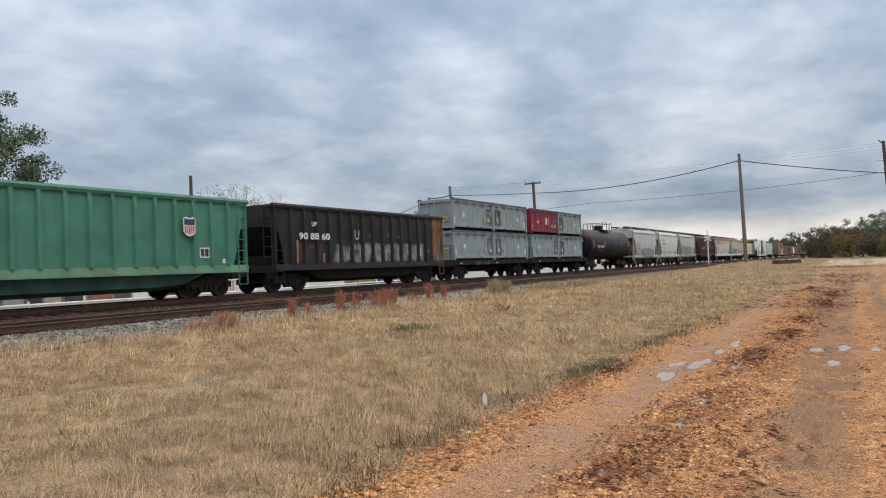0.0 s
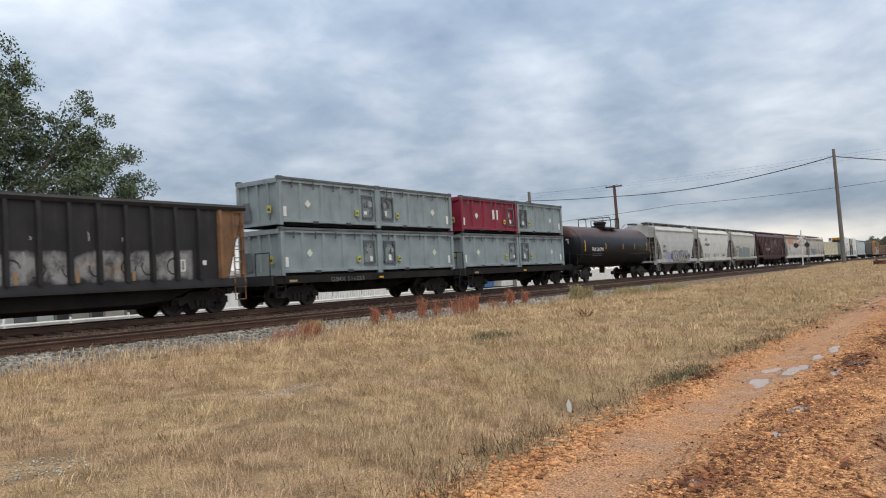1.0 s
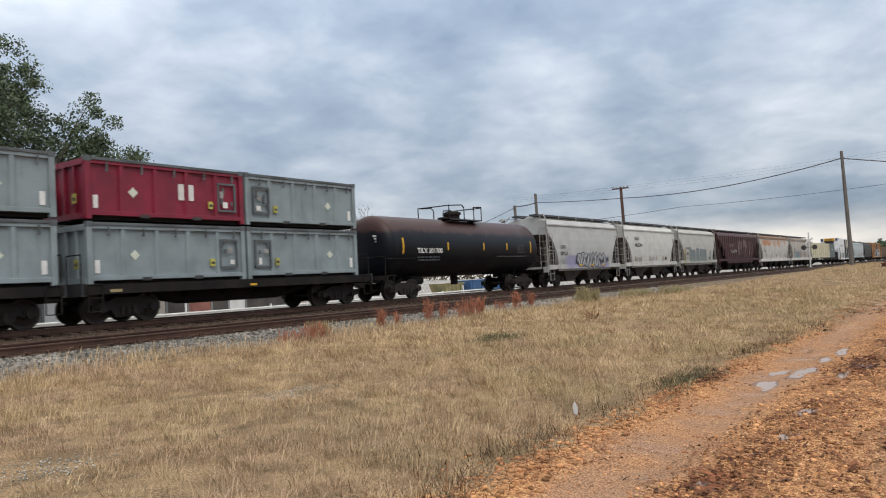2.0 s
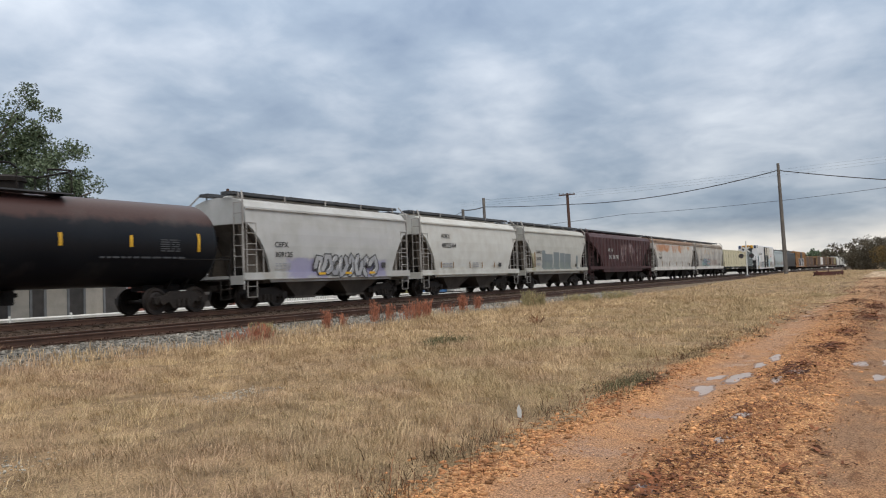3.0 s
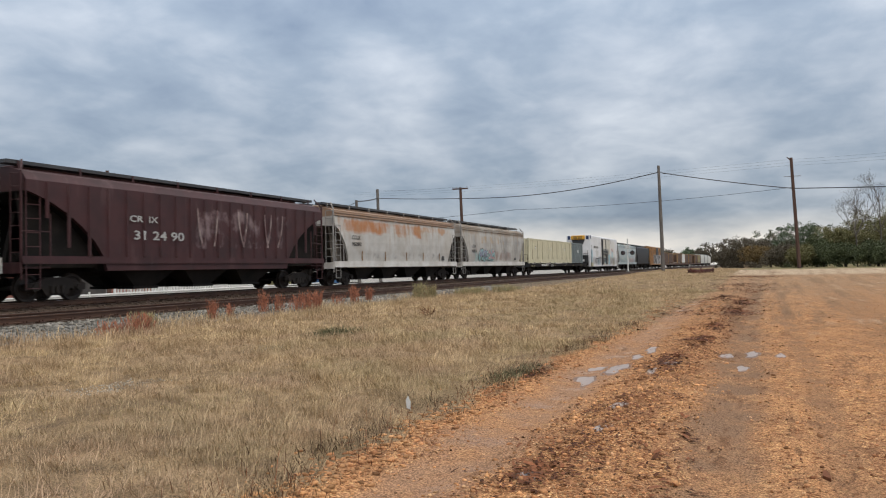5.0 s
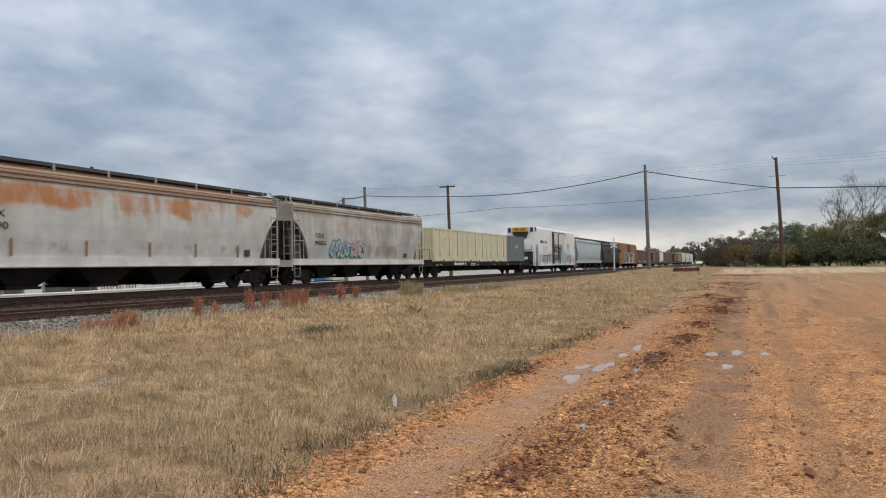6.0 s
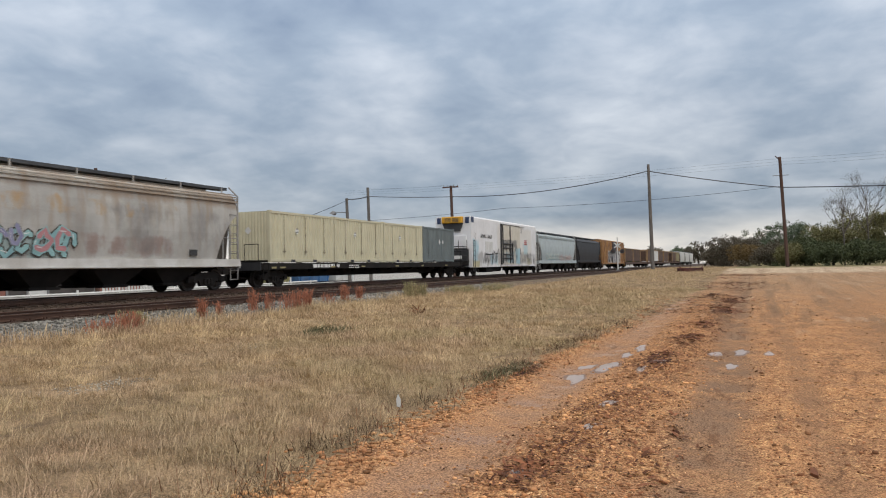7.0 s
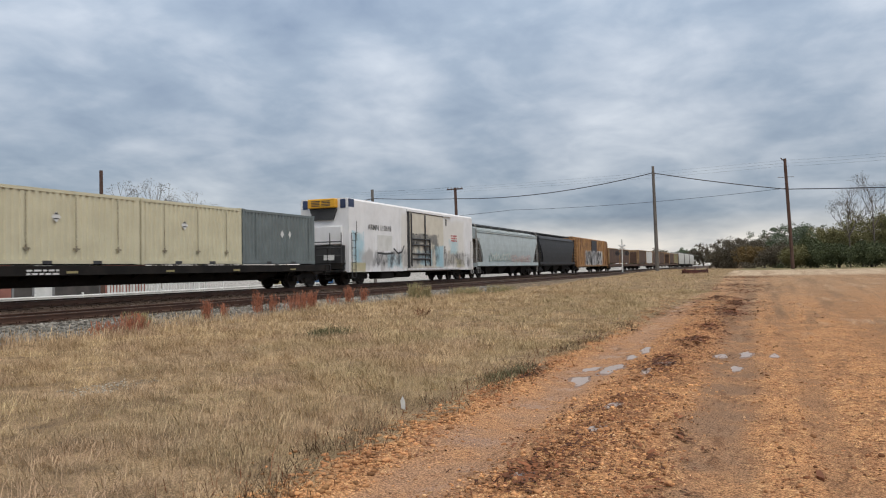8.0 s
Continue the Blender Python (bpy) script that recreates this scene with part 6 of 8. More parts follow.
def ground_material():
    m = bpy.data.materials.new("field_and_clay_road")
    m.use_nodes = True
    nt = m.node_tree
    N, L = nt.nodes, nt.links
    p = N["Principled BSDF"]
    p.inputs["Roughness"].default_value = 0.9
    p.inputs["Specular IOR Level"].default_value = 0.06
    tc = N.new("ShaderNodeTexCoord").outputs["Object"]
    sp = N.new("ShaderNodeSeparateXYZ")
    L.new(tc, sp.inputs[0])
    X, Y = sp.outputs[0], sp.outputs[1]

    def val(v, sock):
        if isinstance(v, (int, float)):
            sock.default_value = v
        elif isinstance(v, tuple):
            sock.default_value = (*v, 1)
        else:
            L.new(v, sock)

    def op(kind, a, b=0.0, c=0.0):
        n = N.new("ShaderNodeMath")
        n.operation = kind
        for i, v in enumerate((a, b, c)):
            val(v, n.inputs[i])
        return n.outputs[0]

    def tex(sc, det=4, rough=0.55, stretch=None):
        src = tc
        if stretch:
            mp = N.new("ShaderNodeMapping")
            mp.inputs["Scale"].default_value = stretch
            L.new(tc, mp.inputs[0])
            src = mp.outputs[0]
        n = N.new("ShaderNodeTexNoise")
        n.inputs["Scale"].default_value, n.inputs["Detail"].default_value, n.inputs["Roughness"].default_value = sc, det, rough
        L.new(src, n.inputs["Vector"])
        return n.outputs["Fac"]

    def span(v, a, b, lo=0.0, hi=1.0):
        n = N.new("ShaderNodeMapRange")
        n.interpolation_type = "SMOOTHSTEP"
        for k, q in (("From Min", a), ("From Max", b), ("To Min", lo), ("To Max", hi)):
            n.inputs[k].default_value = q
        L.new(v, n.inputs["Value"])
        return n.outputs[0]

    def mix(f, a, b, blend="MIX"):
        n = N.new("ShaderNodeMix")
        n.data_type, n.blend_type = "RGBA", blend
        val(f, n.inputs["Factor"])
        val(a, n.inputs["A"])
        val(b, n.inputs["B"])
        return n.outputs["Result"]

    big, mid, fine, grit = tex(0.35), tex(1.6, 5), tex(9, 5), tex(60, 3)
    # dry turf
    turf = mix(span(mid, 0.38, 0.62), (0.30, 0.212, 0.125), (0.185, 0.13, 0.078))
    turf = mix(op("MULTIPLY", span(big, 0.54, 0.68), 0.15), turf, (0.17, 0.145, 0.07))
    turf = mix(op("MULTIPLY", span(tex(3.1, 5), 0.56, 0.70), 0.6), turf, (0.115, 0.08, 0.052))
    # orange clay and gravel
    peb = N.new("ShaderNodeTexVoronoi")
    peb.inputs["Scale"].default_value = 38
    L.new(tc, peb.inputs["Vector"])
    ps = N.new("ShaderNodeSeparateColor")
    L.new(peb.outputs["Color"], ps.inputs[0])
    clay = mix(span(mid, 0.36, 0.64), (0.435, 0.226, 0.106), (0.308, 0.163, 0.085))
    clay = mix(op("MULTIPLY", span(ps.outputs[0], 0.62, 0.80), span(fine, 0.42, 0.6)), clay, (0.56, 0.33, 0.155))
    clay = mix(op("MULTIPLY", span(ps.outputs[1], 0.72, 0.85), span(fine, 0.62, 0.45)), clay, (0.17, 0.07, 0.032))
    wob = op("MULTIPLY_ADD", tex(0.55, 4), 0.6, -0.3)
    yw = op("ADD", Y, wob)
    for c, w, col, a in ((-20.6, 0.62, (0.315, 0.190, 0.118), 0.95), (-22.62, 0.52, (0.215, 0.134, 0.085), 0.95), (-23.6, 0.26, (0.25, 0.142, 0.08), 0.8), (-25.6, 1.0, (0.265, 0.148, 0.08), 0.9)):
        d = op("ABSOLUTE", op("SUBTRACT", yw, c))
        k = op("MULTIPLY", span(d, w, w * 0.3), op("MULTIPLY_ADD", span(tex(1.3, 5), 0.35, 0.6), 0.6, 0.4))
        clay = mix(op("MULTIPLY", k, a), clay, col)
    lit = op("MULTIPLY", span(op("ABSOLUTE", op("ADD", op("MULTIPLY_ADD", op("SUBTRACT", X, 6.0), 0.035, 21.5), yw)), 0.7, 0.15), span(tex(3.0, 6, 0.7, (0.6, 1.2, 1)), 0.46, 0.60))
    clay = mix(op("MULTIPLY", lit, 0.55), clay, (0.16, 0.066, 0.033))
    clay = mix(op("MULTIPLY", span(tex(2.0, 6, 0.65, (0.4, 1.3, 1)), 0.58, 0.68), 0.75), clay, (0.15, 0.08, 0.045))
    clay = mix(op("MULTIPLY", span(Y, -24.3, -27.0), 0.5), clay, (0.31, 0.16, 0.078))
    clay = mix(op("MULTIPLY", span(X, 16.0, 48.0), op("MULTIPLY_ADD", span(mid, 0.35, 0.6), 0.4, 0.5)), clay, (0.295, 0.20, 0.125))
    clay = mix(op("MULTIPLY", span(X, 55.0, 61.0), 0.8), clay, (0.46, 0.37, 0.265))
    clay = mix(op("MULTIPLY", span(X, 77.0, 80.0), 0.9), clay, (0.155, 0.145, 0.066))
    clay = mix(op("MULTIPLY", op("MULTIPLY", span(tex(1.1, 6, 0.7, (0.09, 1.4, 1)), 0.47, 0.64), span(X, 13.0, 24.0)), 0.7), clay, (0.19, 0.122, 0.075))
    clay = mix(op("MULTIPLY", op("MULTIPLY", span(tex(1.7, 5, 0.6, (0.2, 1.2, 1)), 0.56, 0.70), span(X, 13.0, 24.0)), 0.6), clay, (0.42, 0.30, 0.20))
    # the road's ragged edge, swinging away from the track further off
    edge = op("ADD", op("MULTIPLY", op("MINIMUM", op("MAXIMUM", op("SUBTRACT", X, 14.0), 0.0), 22.0), 0.055), 19.75)
    edge = op("ADD", op("ADD", edge, Y), op("MULTIPLY_ADD", tex(1.1, 6, 0.65), 1.5, -0.75))
    road = span(edge, 0.12, -0.12)
    col = mix(road, turf, clay)
    # ballast, with oily brown stone between the rails, and pale paving beyond the tracks
    vor = N.new("ShaderNodeTexVoronoi")
    vor.inputs["Scale"].default_value = 16
    L.new(tc, vor.inputs["Vector"])
    vs = N.new("ShaderNodeSeparateColor")
    L.new(vor.outputs["Color"], vs.inputs[0])
    stone = mix(vs.outputs[0], (0.11, 0.108, 0.1), (0.27, 0.265, 0.245))
    stone = mix(op("MULTIPLY", span(X, 16.0, 34.0), 0.85), stone, (0.15, 0.112, 0.075))
    oily = mix(vs.outputs[1], (0.050, 0.036, 0.028), (0.115, 0.082, 0.062))
    ball = mix(span(op("ADD", Y, wob), -5.7, -5.3), stone, oily)
    col = mix(span(op("ADD", Y, op("MULTIPLY_ADD", tex(1.3, 5), 2.0, -1.0)), -7.7, -7.3), col, ball)
    pave = mix(span(mid, 0.4, 0.6), (0.36, 0.35, 0.33), (0.27, 0.26, 0.24))
    col = mix(span(op("ADD", Y, wob), 4.6, 5.2), col, pave)
    col = mix(1.0, col, span(grit, 0.32, 0.68, 0.48, 1.50), "MULTIPLY")
    L.new(col, p.inputs["Base Color"])
    # damp ruts shine a little
    d = op("ABSOLUTE", op("SUBTRACT", yw, -20.6))
    wet = op("MULTIPLY", op("MULTIPLY", span(d, 0.45, 0.1), road), span(mid, 0.5, 0.62))
    L.new(op("MULTIPLY_ADD", wet, -0.55, 0.9), p.inputs["Roughness"])
    b = N.new("ShaderNodeBump")
    b.inputs["Strength"].default_value, b.inputs["Distance"].default_value = 0.7, 0.04
    L.new(op("ADD", fine, op("MULTIPLY", grit, 0.5)), b.inputs["Height"])
    L.new(b.outputs[0], p.inputs["Normal"])
    return m


def build_ground():
    xs = np.concatenate([[-3000, -1200, -500, -200, -90, -50], np.arange(-30, 64, 0.35), np.arange(64, 130, 3), [140, 160, 190, 240, 320, 450, 700, 1100, 2000, 3000]])
    ys = np.concatenate([[-3000, -1200, -500, -220, -120, -80, -60, -48, -40, -34], np.arange(-31, 4.5, 0.22), [5, 7, 10, 14, 20, 30, 45, 70, 120, 220, 500, 1200, 3000]])
    gx, gy = np.meshgrid(xs, ys, indexing="ij")
    gz = height(gx, gy)
    nx, ny = len(xs), len(ys)
    co = np.stack([gx, gy, gz], -1).reshape(-1, 3)
    i, j = np.meshgrid(np.arange(nx - 1), np.arange(ny - 1), indexing="ij")
    a = (i * ny + j).ravel()
    quads = np.stack([a, a + ny, a + ny + 1, a + 1], -1)
    return grid_mesh("ground", co, quads, ground_material(), True)


def grid_mesh(name, co, polys, material, smooth=False):
    """A mesh from arrays of points and of equal-sized polygons."""
    me = bpy.data.meshes.new(name)
    k = polys.shape[1]
    me.vertices.add(len(co))
    me.vertices.foreach_set("co", np.ascontiguousarray(co, dtype=np.float32).ravel())
    me.loops.add(polys.size)
    me.loops.foreach_set("vertex_index", np.ascontiguousarray(polys, dtype=np.int32).ravel())
    me.polygons.add(len(polys))
    me.polygons.foreach_set("loop_start", np.arange(len(polys), dtype=np.int32) * k)
    if smooth:
        me.polygons.foreach_set("use_smooth", np.ones(len(polys), dtype=bool))
    me.materials.append(material)
    me.update(calc_edges=True)
    me.validate()
    return new(name, me)


tagged(build_ground(), "dry grass field beside an orange clay and gravel road", "ground", kind="structure")


# ---- the two tracks ----
def rail_profile(y, top):
    h = 0.17
    return [(y - 0.070, top - h), (y + 0.070, top - h), (y + 0.070, top - h + 0.015), (y + 0.012, top - h + 0.035), (y + 0.010, top - 0.045), (y + 0.036, top - 0.035), (y + 0.036, top - 0.006), (y + 0.030, top),
            (y - 0.030, top), (y - 0.036, top - 0.006), (y - 0.036, top - 0.035), (y - 0.010, top - 0.045), (y - 0.012, top - h + 0.035), (y - 0.070, top - h + 0.015)]


def build_track(yc, top, label, x_near):
    t = tagged(new("railway_track"), label, "railway track", kind="structure")
    for y in (yc - 0.7525, yc + 0.7525):
        part("rail", Shape().prism(rail_profile(y, top), -150, 700, "x"), "rail", t)
        part("rail_head", Shape().box(-150, 700, y - 0.024, y + 0.024, top + 0.001, top + 0.004), "railhead", t)
    tie = Shape().prism([(-0.11, -0.17), (0.11, -0.17), (0.115, -0.02), (0.10, 0.0), (-0.10, 0.0), (-0.115, -0.02)], -1.3, 1.3).mesh("tie", M["tie"])
    plate = Shape().box(-0.1, 0.1, -0.18, 0.18, 0, 0.015)
    for q in (-0.12, 0.12):
        plate.box(-0.06, -0.03, q - 0.02, q + 0.02, 0.015, 0.06).box(0.03, 0.06, q - 0.02, q + 0.02, 0.015, 0.06)
    plate = plate.mesh("tie_plate", M["rail"])
    r = random.Random(int(-yc * 10) + 3)
    n = int((x_near[1] - x_near[0]) / 0.51)
    for k in range(n):
        o = part("tie", tie, None, t)
        o.location = (x_near[0] + k * 0.51 + r.uniform(-0.03, 0.03), yc + r.uniform(-0.06, 0.06), top - 0.185 + r.uniform(-0.012, 0.012))
        o.rotation_euler = (0, 0, r.uniform(-0.03, 0.03))
        if x_near[0] + k * 0.51 < 32:
            for y in (-0.7525, 0.7525):
                pl = part("tie_plate", plate, None, t)
                pl.location = (o.location.x, yc + y, top - 0.185)
    s = Shape()
    for k in range(int((260 - x_near[1]) / 0.51)):
        x = x_near[1] + 0.2 + k * 0.51
        s.box(x - 0.11, x + 0.11, yc - 1.3, yc + 1.3, top - 0.32, top - 0.185)
    tagged(part("far_ties", s, "tie", t), kind="stuff")
    return t


build_track(0.0, 0.0, "railway track under the train, rusty rails on dark ties", (4, 70))
build_track(-4.3, -0.2, "empty railway track, rusty rails on dark wooden ties", (2, 74))


# ---- scattered pieces ----
def icosa():
    g = (1 + 5 ** 0.5) / 2
    v = np.array([(-1, g, 0), (1, g, 0), (-1, -g, 0), (1, -g, 0), (0, -1, g), (0, 1, g), (0, -1, -g), (0, 1, -g), (g, 0, -1), (g, 0, 1), (-g, 0, -1), (-g, 0, 1)]) / 1.9
    f = np.array([(0, 11, 5), (0, 5, 1), (0, 1, 7), (0, 7, 10), (0, 10, 11), (1, 5, 9), (5, 11, 4), (11, 10, 2), (10, 7, 6), (7, 1, 8), (3, 9, 4), (3, 4, 2), (3, 2, 6), (3, 6, 8), (3, 8, 9), (4, 9, 5), (2, 4, 11), (6, 2, 10), (8, 6, 7), (9, 8, 1)])
    return v, f


def scatter_stones(name, x, y, size, flat, material, label, category, sink=0.25):
    v, f = icosa()
    n = len(x)
    k = rng.uniform(0.55, 1.3, (n, 12, 1)) * v[None]
    sc = np.stack([size * rng.uniform(0.7, 1.4, n), size * rng.uniform(0.7, 1.2, n), size * flat * rng.uniform(0.6, 1.1, n)], -1)
    k = k * sc[:, None]
    a = rng.uniform(0, math.tau, n)[:, None]
    px_ = k[..., 0] * np.cos(a) - k[..., 1] * np.sin(a) + x[:, None]
    py_ = k[..., 0] * np.sin(a) + k[..., 1] * np.cos(a) + y[:, None]
    pz_ = k[..., 2] + (height(x, y) + sc[:, 2] * sink)[:, None]
    co = np.stack([px_, py_, pz_], -1).reshape(-1, 3)
    fs = (f[None] + (np.arange(n) * 12)[:, None, None]).reshape(-1, 3)
    return tagged(grid_mesh(name, co, fs, M[material]), label, category, kind="stuff")


n = 15000
x = 4 + 46 * rng.random(n) ** 1.5
y = -5.75 - 2.0 * rng.random(n) ** 1.1
scatter_stones("ballast_stones", x, y, rng.uniform(0.028, 0.06, n), 0.8, "stone_g", "grey crushed ballast stones on the track's shoulder", "ballast")
n = 5000
x = 3 + 40 * rng.random(n) ** 1.4
y = rng.choice([-2.7, -4.3], n) + rng.uniform(-1.3, 1.3, n) * 0.9
scatter_stones("track_stones", x, y, rng.uniform(0.025, 0.05, n), 0.8, "tie", "oily brown stones between the rails", "ballast")
n = 20000
x = 3.2 + 26 * rng.random(n) ** 1.8
y = np.where(rng.random(n) < 0.35, rng.normal(-21.55, 0.42, n), np.where(rng.random(n) < 0.35, rng.normal(-19.95, 0.28, n), rng.uniform(-26.5, -19.9, n)))
rut = np.minimum(np.abs(y + 20.6) / 0.45, np.abs(y + 22.62) / 0.4)
keep = rng.random(n) < np.clip(rut, 0.12, 1.0)
x, y, n = x[keep], y[keep], int(keep.sum())
size = np.clip(rng.lognormal(-4.75, 0.55, n), 0.004, 0.034)
scatter_stones("road_gravel", x, y, size, 0.7, "stone_o", "loose orange gravel on the clay road", "gravel")
n = 9000
x = 3.2 + 14 * rng.random(n) ** 1.6
y = np.where(rng.random(n) < 0.45, rng.normal(-21.6, 0.5, n), rng.uniform(-25.4, -19.9, n))
keep = np.minimum(np.abs(y + 20.6) / 0.5, np.abs(y + 22.62) / 0.4) > rng.random(n)
x, y, n = x[keep], y[keep], int(keep.sum())
scatter_stones("road_chippings", x, y, np.clip(rng.lognormal(-4.9, 0.4, n), 0.004, 0.02), 0.8, "stone_mix", "small pale and dark chippings on the clay road", "gravel", sink=0.4)
n = 700
x = 3.3 + 9 * rng.random(n) ** 1.3
y = np.where(rng.random(n) < 0.5, rng.normal(-21.6, 0.35, n), rng.normal(-19.9, 0.2, n))
scatter_stones("road_rubble", x, y, rng.uniform(0.012, 0.036, n), 0.65, "stone_o", "larger orange stones along the road", "gravel")
n = 300
x = 3.2 + 6.5 * rng.random(n) ** 1.2
y = -19.78 + rng.normal(0, 0.17, n) + 0.12 * np.sin(x * 1.9)
scatter_stones("edge_slabs", x, y, rng.uniform(0.010, 0.040, n), 0.42, "stone_edge", "pale orange stone slabs along the road's edge", "gravel")
for cx, cy, w, d, q in ((7.8, -14.6, 0.8, 0.2, 260), (3.5, -15.8, 0.7, 0.32, 300), (12.6, -13.6, 0.5, 0.2, 90)):
    scatter_stones("gravel_patch", rng.normal(cx, w / 2, q), rng.normal(cy, d, q), rng.uniform(0.006, 0.015, q), 0.7, "stone_pale", "patch of pale gravel in the grass", "gravel", sink=0.9)


def chips(name, x, y, size, material, label):
    """Thin bent flakes: bark and leaf litter."""
    n = len(x)
    a, t = rng.uniform(0, math.tau, n), rng.uniform(-0.5, 0.5, n)
    u = np.stack([np.cos(a), np.sin(a), t * 0.6], -1) * (size * rng.uniform(0.7, 2.4, n))[:, None]
    v = np.stack([-np.sin(a), np.cos(a), rng.uniform(-0.4, 0.4, n)], -1) * (size * rng.uniform(0.25, 0.6, n))[:, None]
    c = np.stack([x, y, height(x, y) + 0.008 + size * 0.35], -1)
    up = np.array([0, 0, 1.0]) * (size * 0.3)[:, None]
    pts = np.stack([c - u - v, c - v + up, c + u - v, c + u + v, c + v + up, c - u + v], 1).reshape(-1, 3)
    base = np.arange(n)[:, None] * 6
    fs = np.concatenate([base + np.array([0, 1, 4, 5]), base + np.array([1, 2, 3, 4])])
    return tagged(grid_mesh(name, pts, fs, M[material]), label, "litter", kind="stuff")


n = 8000
x = 3.5 + 32 * rng.random(n) ** 1.25
y = rng.normal(0, 0.30, n) - 21.5 - 0.035 * (x - 6) + 0.12 * np.sin(x * 1.7)
keep = (np.sin(x * 2.3) + np.sin(x * 0.9 + 1) + rng.normal(0, 0.6, n)) > -0.1
chips("bark_litter", x[keep], y[keep], rng.uniform(0.007, 0.02, n)[keep], "bark_chip", "dark bark and leaf litter strewn along the road")
n = 5200
x = 16 + 40 * rng.random(n) ** 1.1
y = np.where(rng.random(n) < 0.6, rng.normal(-21.9, 0.5, n), rng.normal(-20.6, 0.5, n)) - 0.05 * (x - 16) * rng.random(n)
keep = (np.sin(x * 1.1) + np.sin(x * 0.47 + 2) + rng.normal(0, 0.5, n)) > 0.2
chips("far_litter", x[keep], y[keep], rng.uniform(0.018, 0.045, n)[keep], "bark_chip", "dark litter scattered over the far clay road")
n = 900
x = 4 + 22 * rng.random(n)
y = np.where(rng.random(n) < 0.5, rng.normal(-19.75, 0.25, n), rng.uniform(-26, -20, n))
chips("edge_litter", x, y, rng.uniform(0.007, 0.018, n), "bark_chip", "dark litter along the road's edge")
chips("dark_debris", rng.normal(5.6, 0.32, 200), rng.normal(-21.32, 0.12, 200), rng.uniform(0.01, 0.03, 200), "bark_chip", "heap of wet dark bark on the road")


def blades(name, x, y, h, w, material, label, lean=0.5, out=None):
    """Bent grass blades, three triangles each."""
    n = len(x)
    a = rng.uniform(0, math.tau, n) if out is None else out + rng.normal(0, 0.8, n)
    d = np.stack([np.cos(a), np.sin(a)], -1)
    sd = np.stack([-np.sin(a + 0.7), np.cos(a + 0.7)], -1) * w[:, None]
    ln = rng.uniform(0.1, 1.0, n) * lean * h
    z0 = height(x, y) - 0.01
    base = np.stack([x, y], -1)
    P = np.empty((n, 5, 3))
    for i, (k, q, s_) in enumerate(((0, 0, -1), (0, 0, 1), (0.72, 0.38, -0.8), (0.72, 0.38, 0.8), (1.0, 1.0, 0))):
        P[:, i, :2] = base + d * (ln * q)[:, None] + sd * s_ * 0.5
        P[:, i, 2] = z0 + h * k * (1.0 if k < 1 else 0.97)
    b = np.arange(n)[:, None] * 5
    fs = np.concatenate([b + np.array([0, 1, 3]), b + np.array([0, 3, 2]), b + np.array([2, 3, 4])])
    return tagged(grid_mesh(name, P.reshape(-1, 3), fs, M[material]), label, "grass", kind="stuff")


def lawn(n, x0, x1, y0, y1, power, per, spread):
    """Blade roots gathered in tufts, thinning out at the road's ragged edge and over stony patches."""
    k = n // per
    cx = x0 + (x1 - x0) * rng.random(k) ** power
    cy = y0 + (y1 - y0) * rng.random(k)
    edge = -19.75 - 0.055 * np.clip(cx - 14, 0, 22) + 0.35 * np.sin(cx * 1.9) * np.sin(cx * 0.7 + 2) + 0.15 * np.sin(cx * 5.1)
    thin = np.clip((cy - edge + 0.1) / 0.5, 0.0, 1.0) ** 0.7
    patch = 0.5 + 0.5 * np.sin(cx * 0.9 + 1.7 * np.sin(cy * 0.8)) * np.sin(cy * 1.3 + 0.6 * cx)
    stony = (((cx - 7.8) / 0.9) ** 2 + ((cy + 14.6) / 0.45) ** 2 > 1) & (((cx - 3.5) / 0.8) ** 2 + ((cy + 15.8) / 0.6) ** 2 > 1)
    keep = (rng.random(k) < thin * (0.5 + 0.5 * patch)) & stony
    cx, cy, patch = cx[keep], cy[keep], patch[keep]
    tall = rng.gamma(3.2, 1 / 3.2, len(cx)) * (0.7 + 0.5 * patch) * (0.45 + 0.55 * np.clip((cy - edge[keep]) / 1.4, 0, 1))
    wide = np.repeat(0.6 + 0.5 * tall, per) * spread
    dx, dy = rng.normal(0, 1, len(cx) * per) * wide, rng.normal(0, 1, len(cx) * per) * wide
    x, y = np.repeat(cx, per) + dx, np.repeat(cy, per) + dy
    return x, y, np.repeat(np.clip(tall, 0.3, 2.4), per) * rng.uniform(0.4, 1.15, len(x)), np.arctan2(dy, dx)


x, y, t, o = lawn(330000, 0.3, 16, -20.6, -9.0, 0.85, 34, 0.075)
blades("near_grass", x, y, t * 0.095, rng.uniform(0.0025, 0.006, len(x)), "grass", "short dry straw-coloured grass beside the road", 1.5, o)
x, y, t, o = lawn(200000, 14, 36, -21.5, -7.4, 0.95, 26, 0.13)
blades("field_grass", x, y, t * 0.10, rng.uniform(0.006, 0.012, len(x)), "grass", "short dry grass of the field", 1.4, o)
x, y, t, o = lawn(80000, 34, 110, -22, -6.8, 1.1, 8, 0.14)
blades("far_grass", x, y, t * 0.085, rng.uniform(0.012, 0.026, len(x)), "grass", "dry grass along the track further off", 0.9, o)
n = 18000
x = 2 + 40 * rng.random(n)
y = -7.5 + rng.normal(-0.6, 0.55, n) + 0.5 * np.sin(x * 0.8)
blades("verge_grass", x, y, rng.gamma(5, 0.035, n), rng.uniform(0.006, 0.014, n), "grass", "longer dry grass at the foot of the ballast", 0.7)


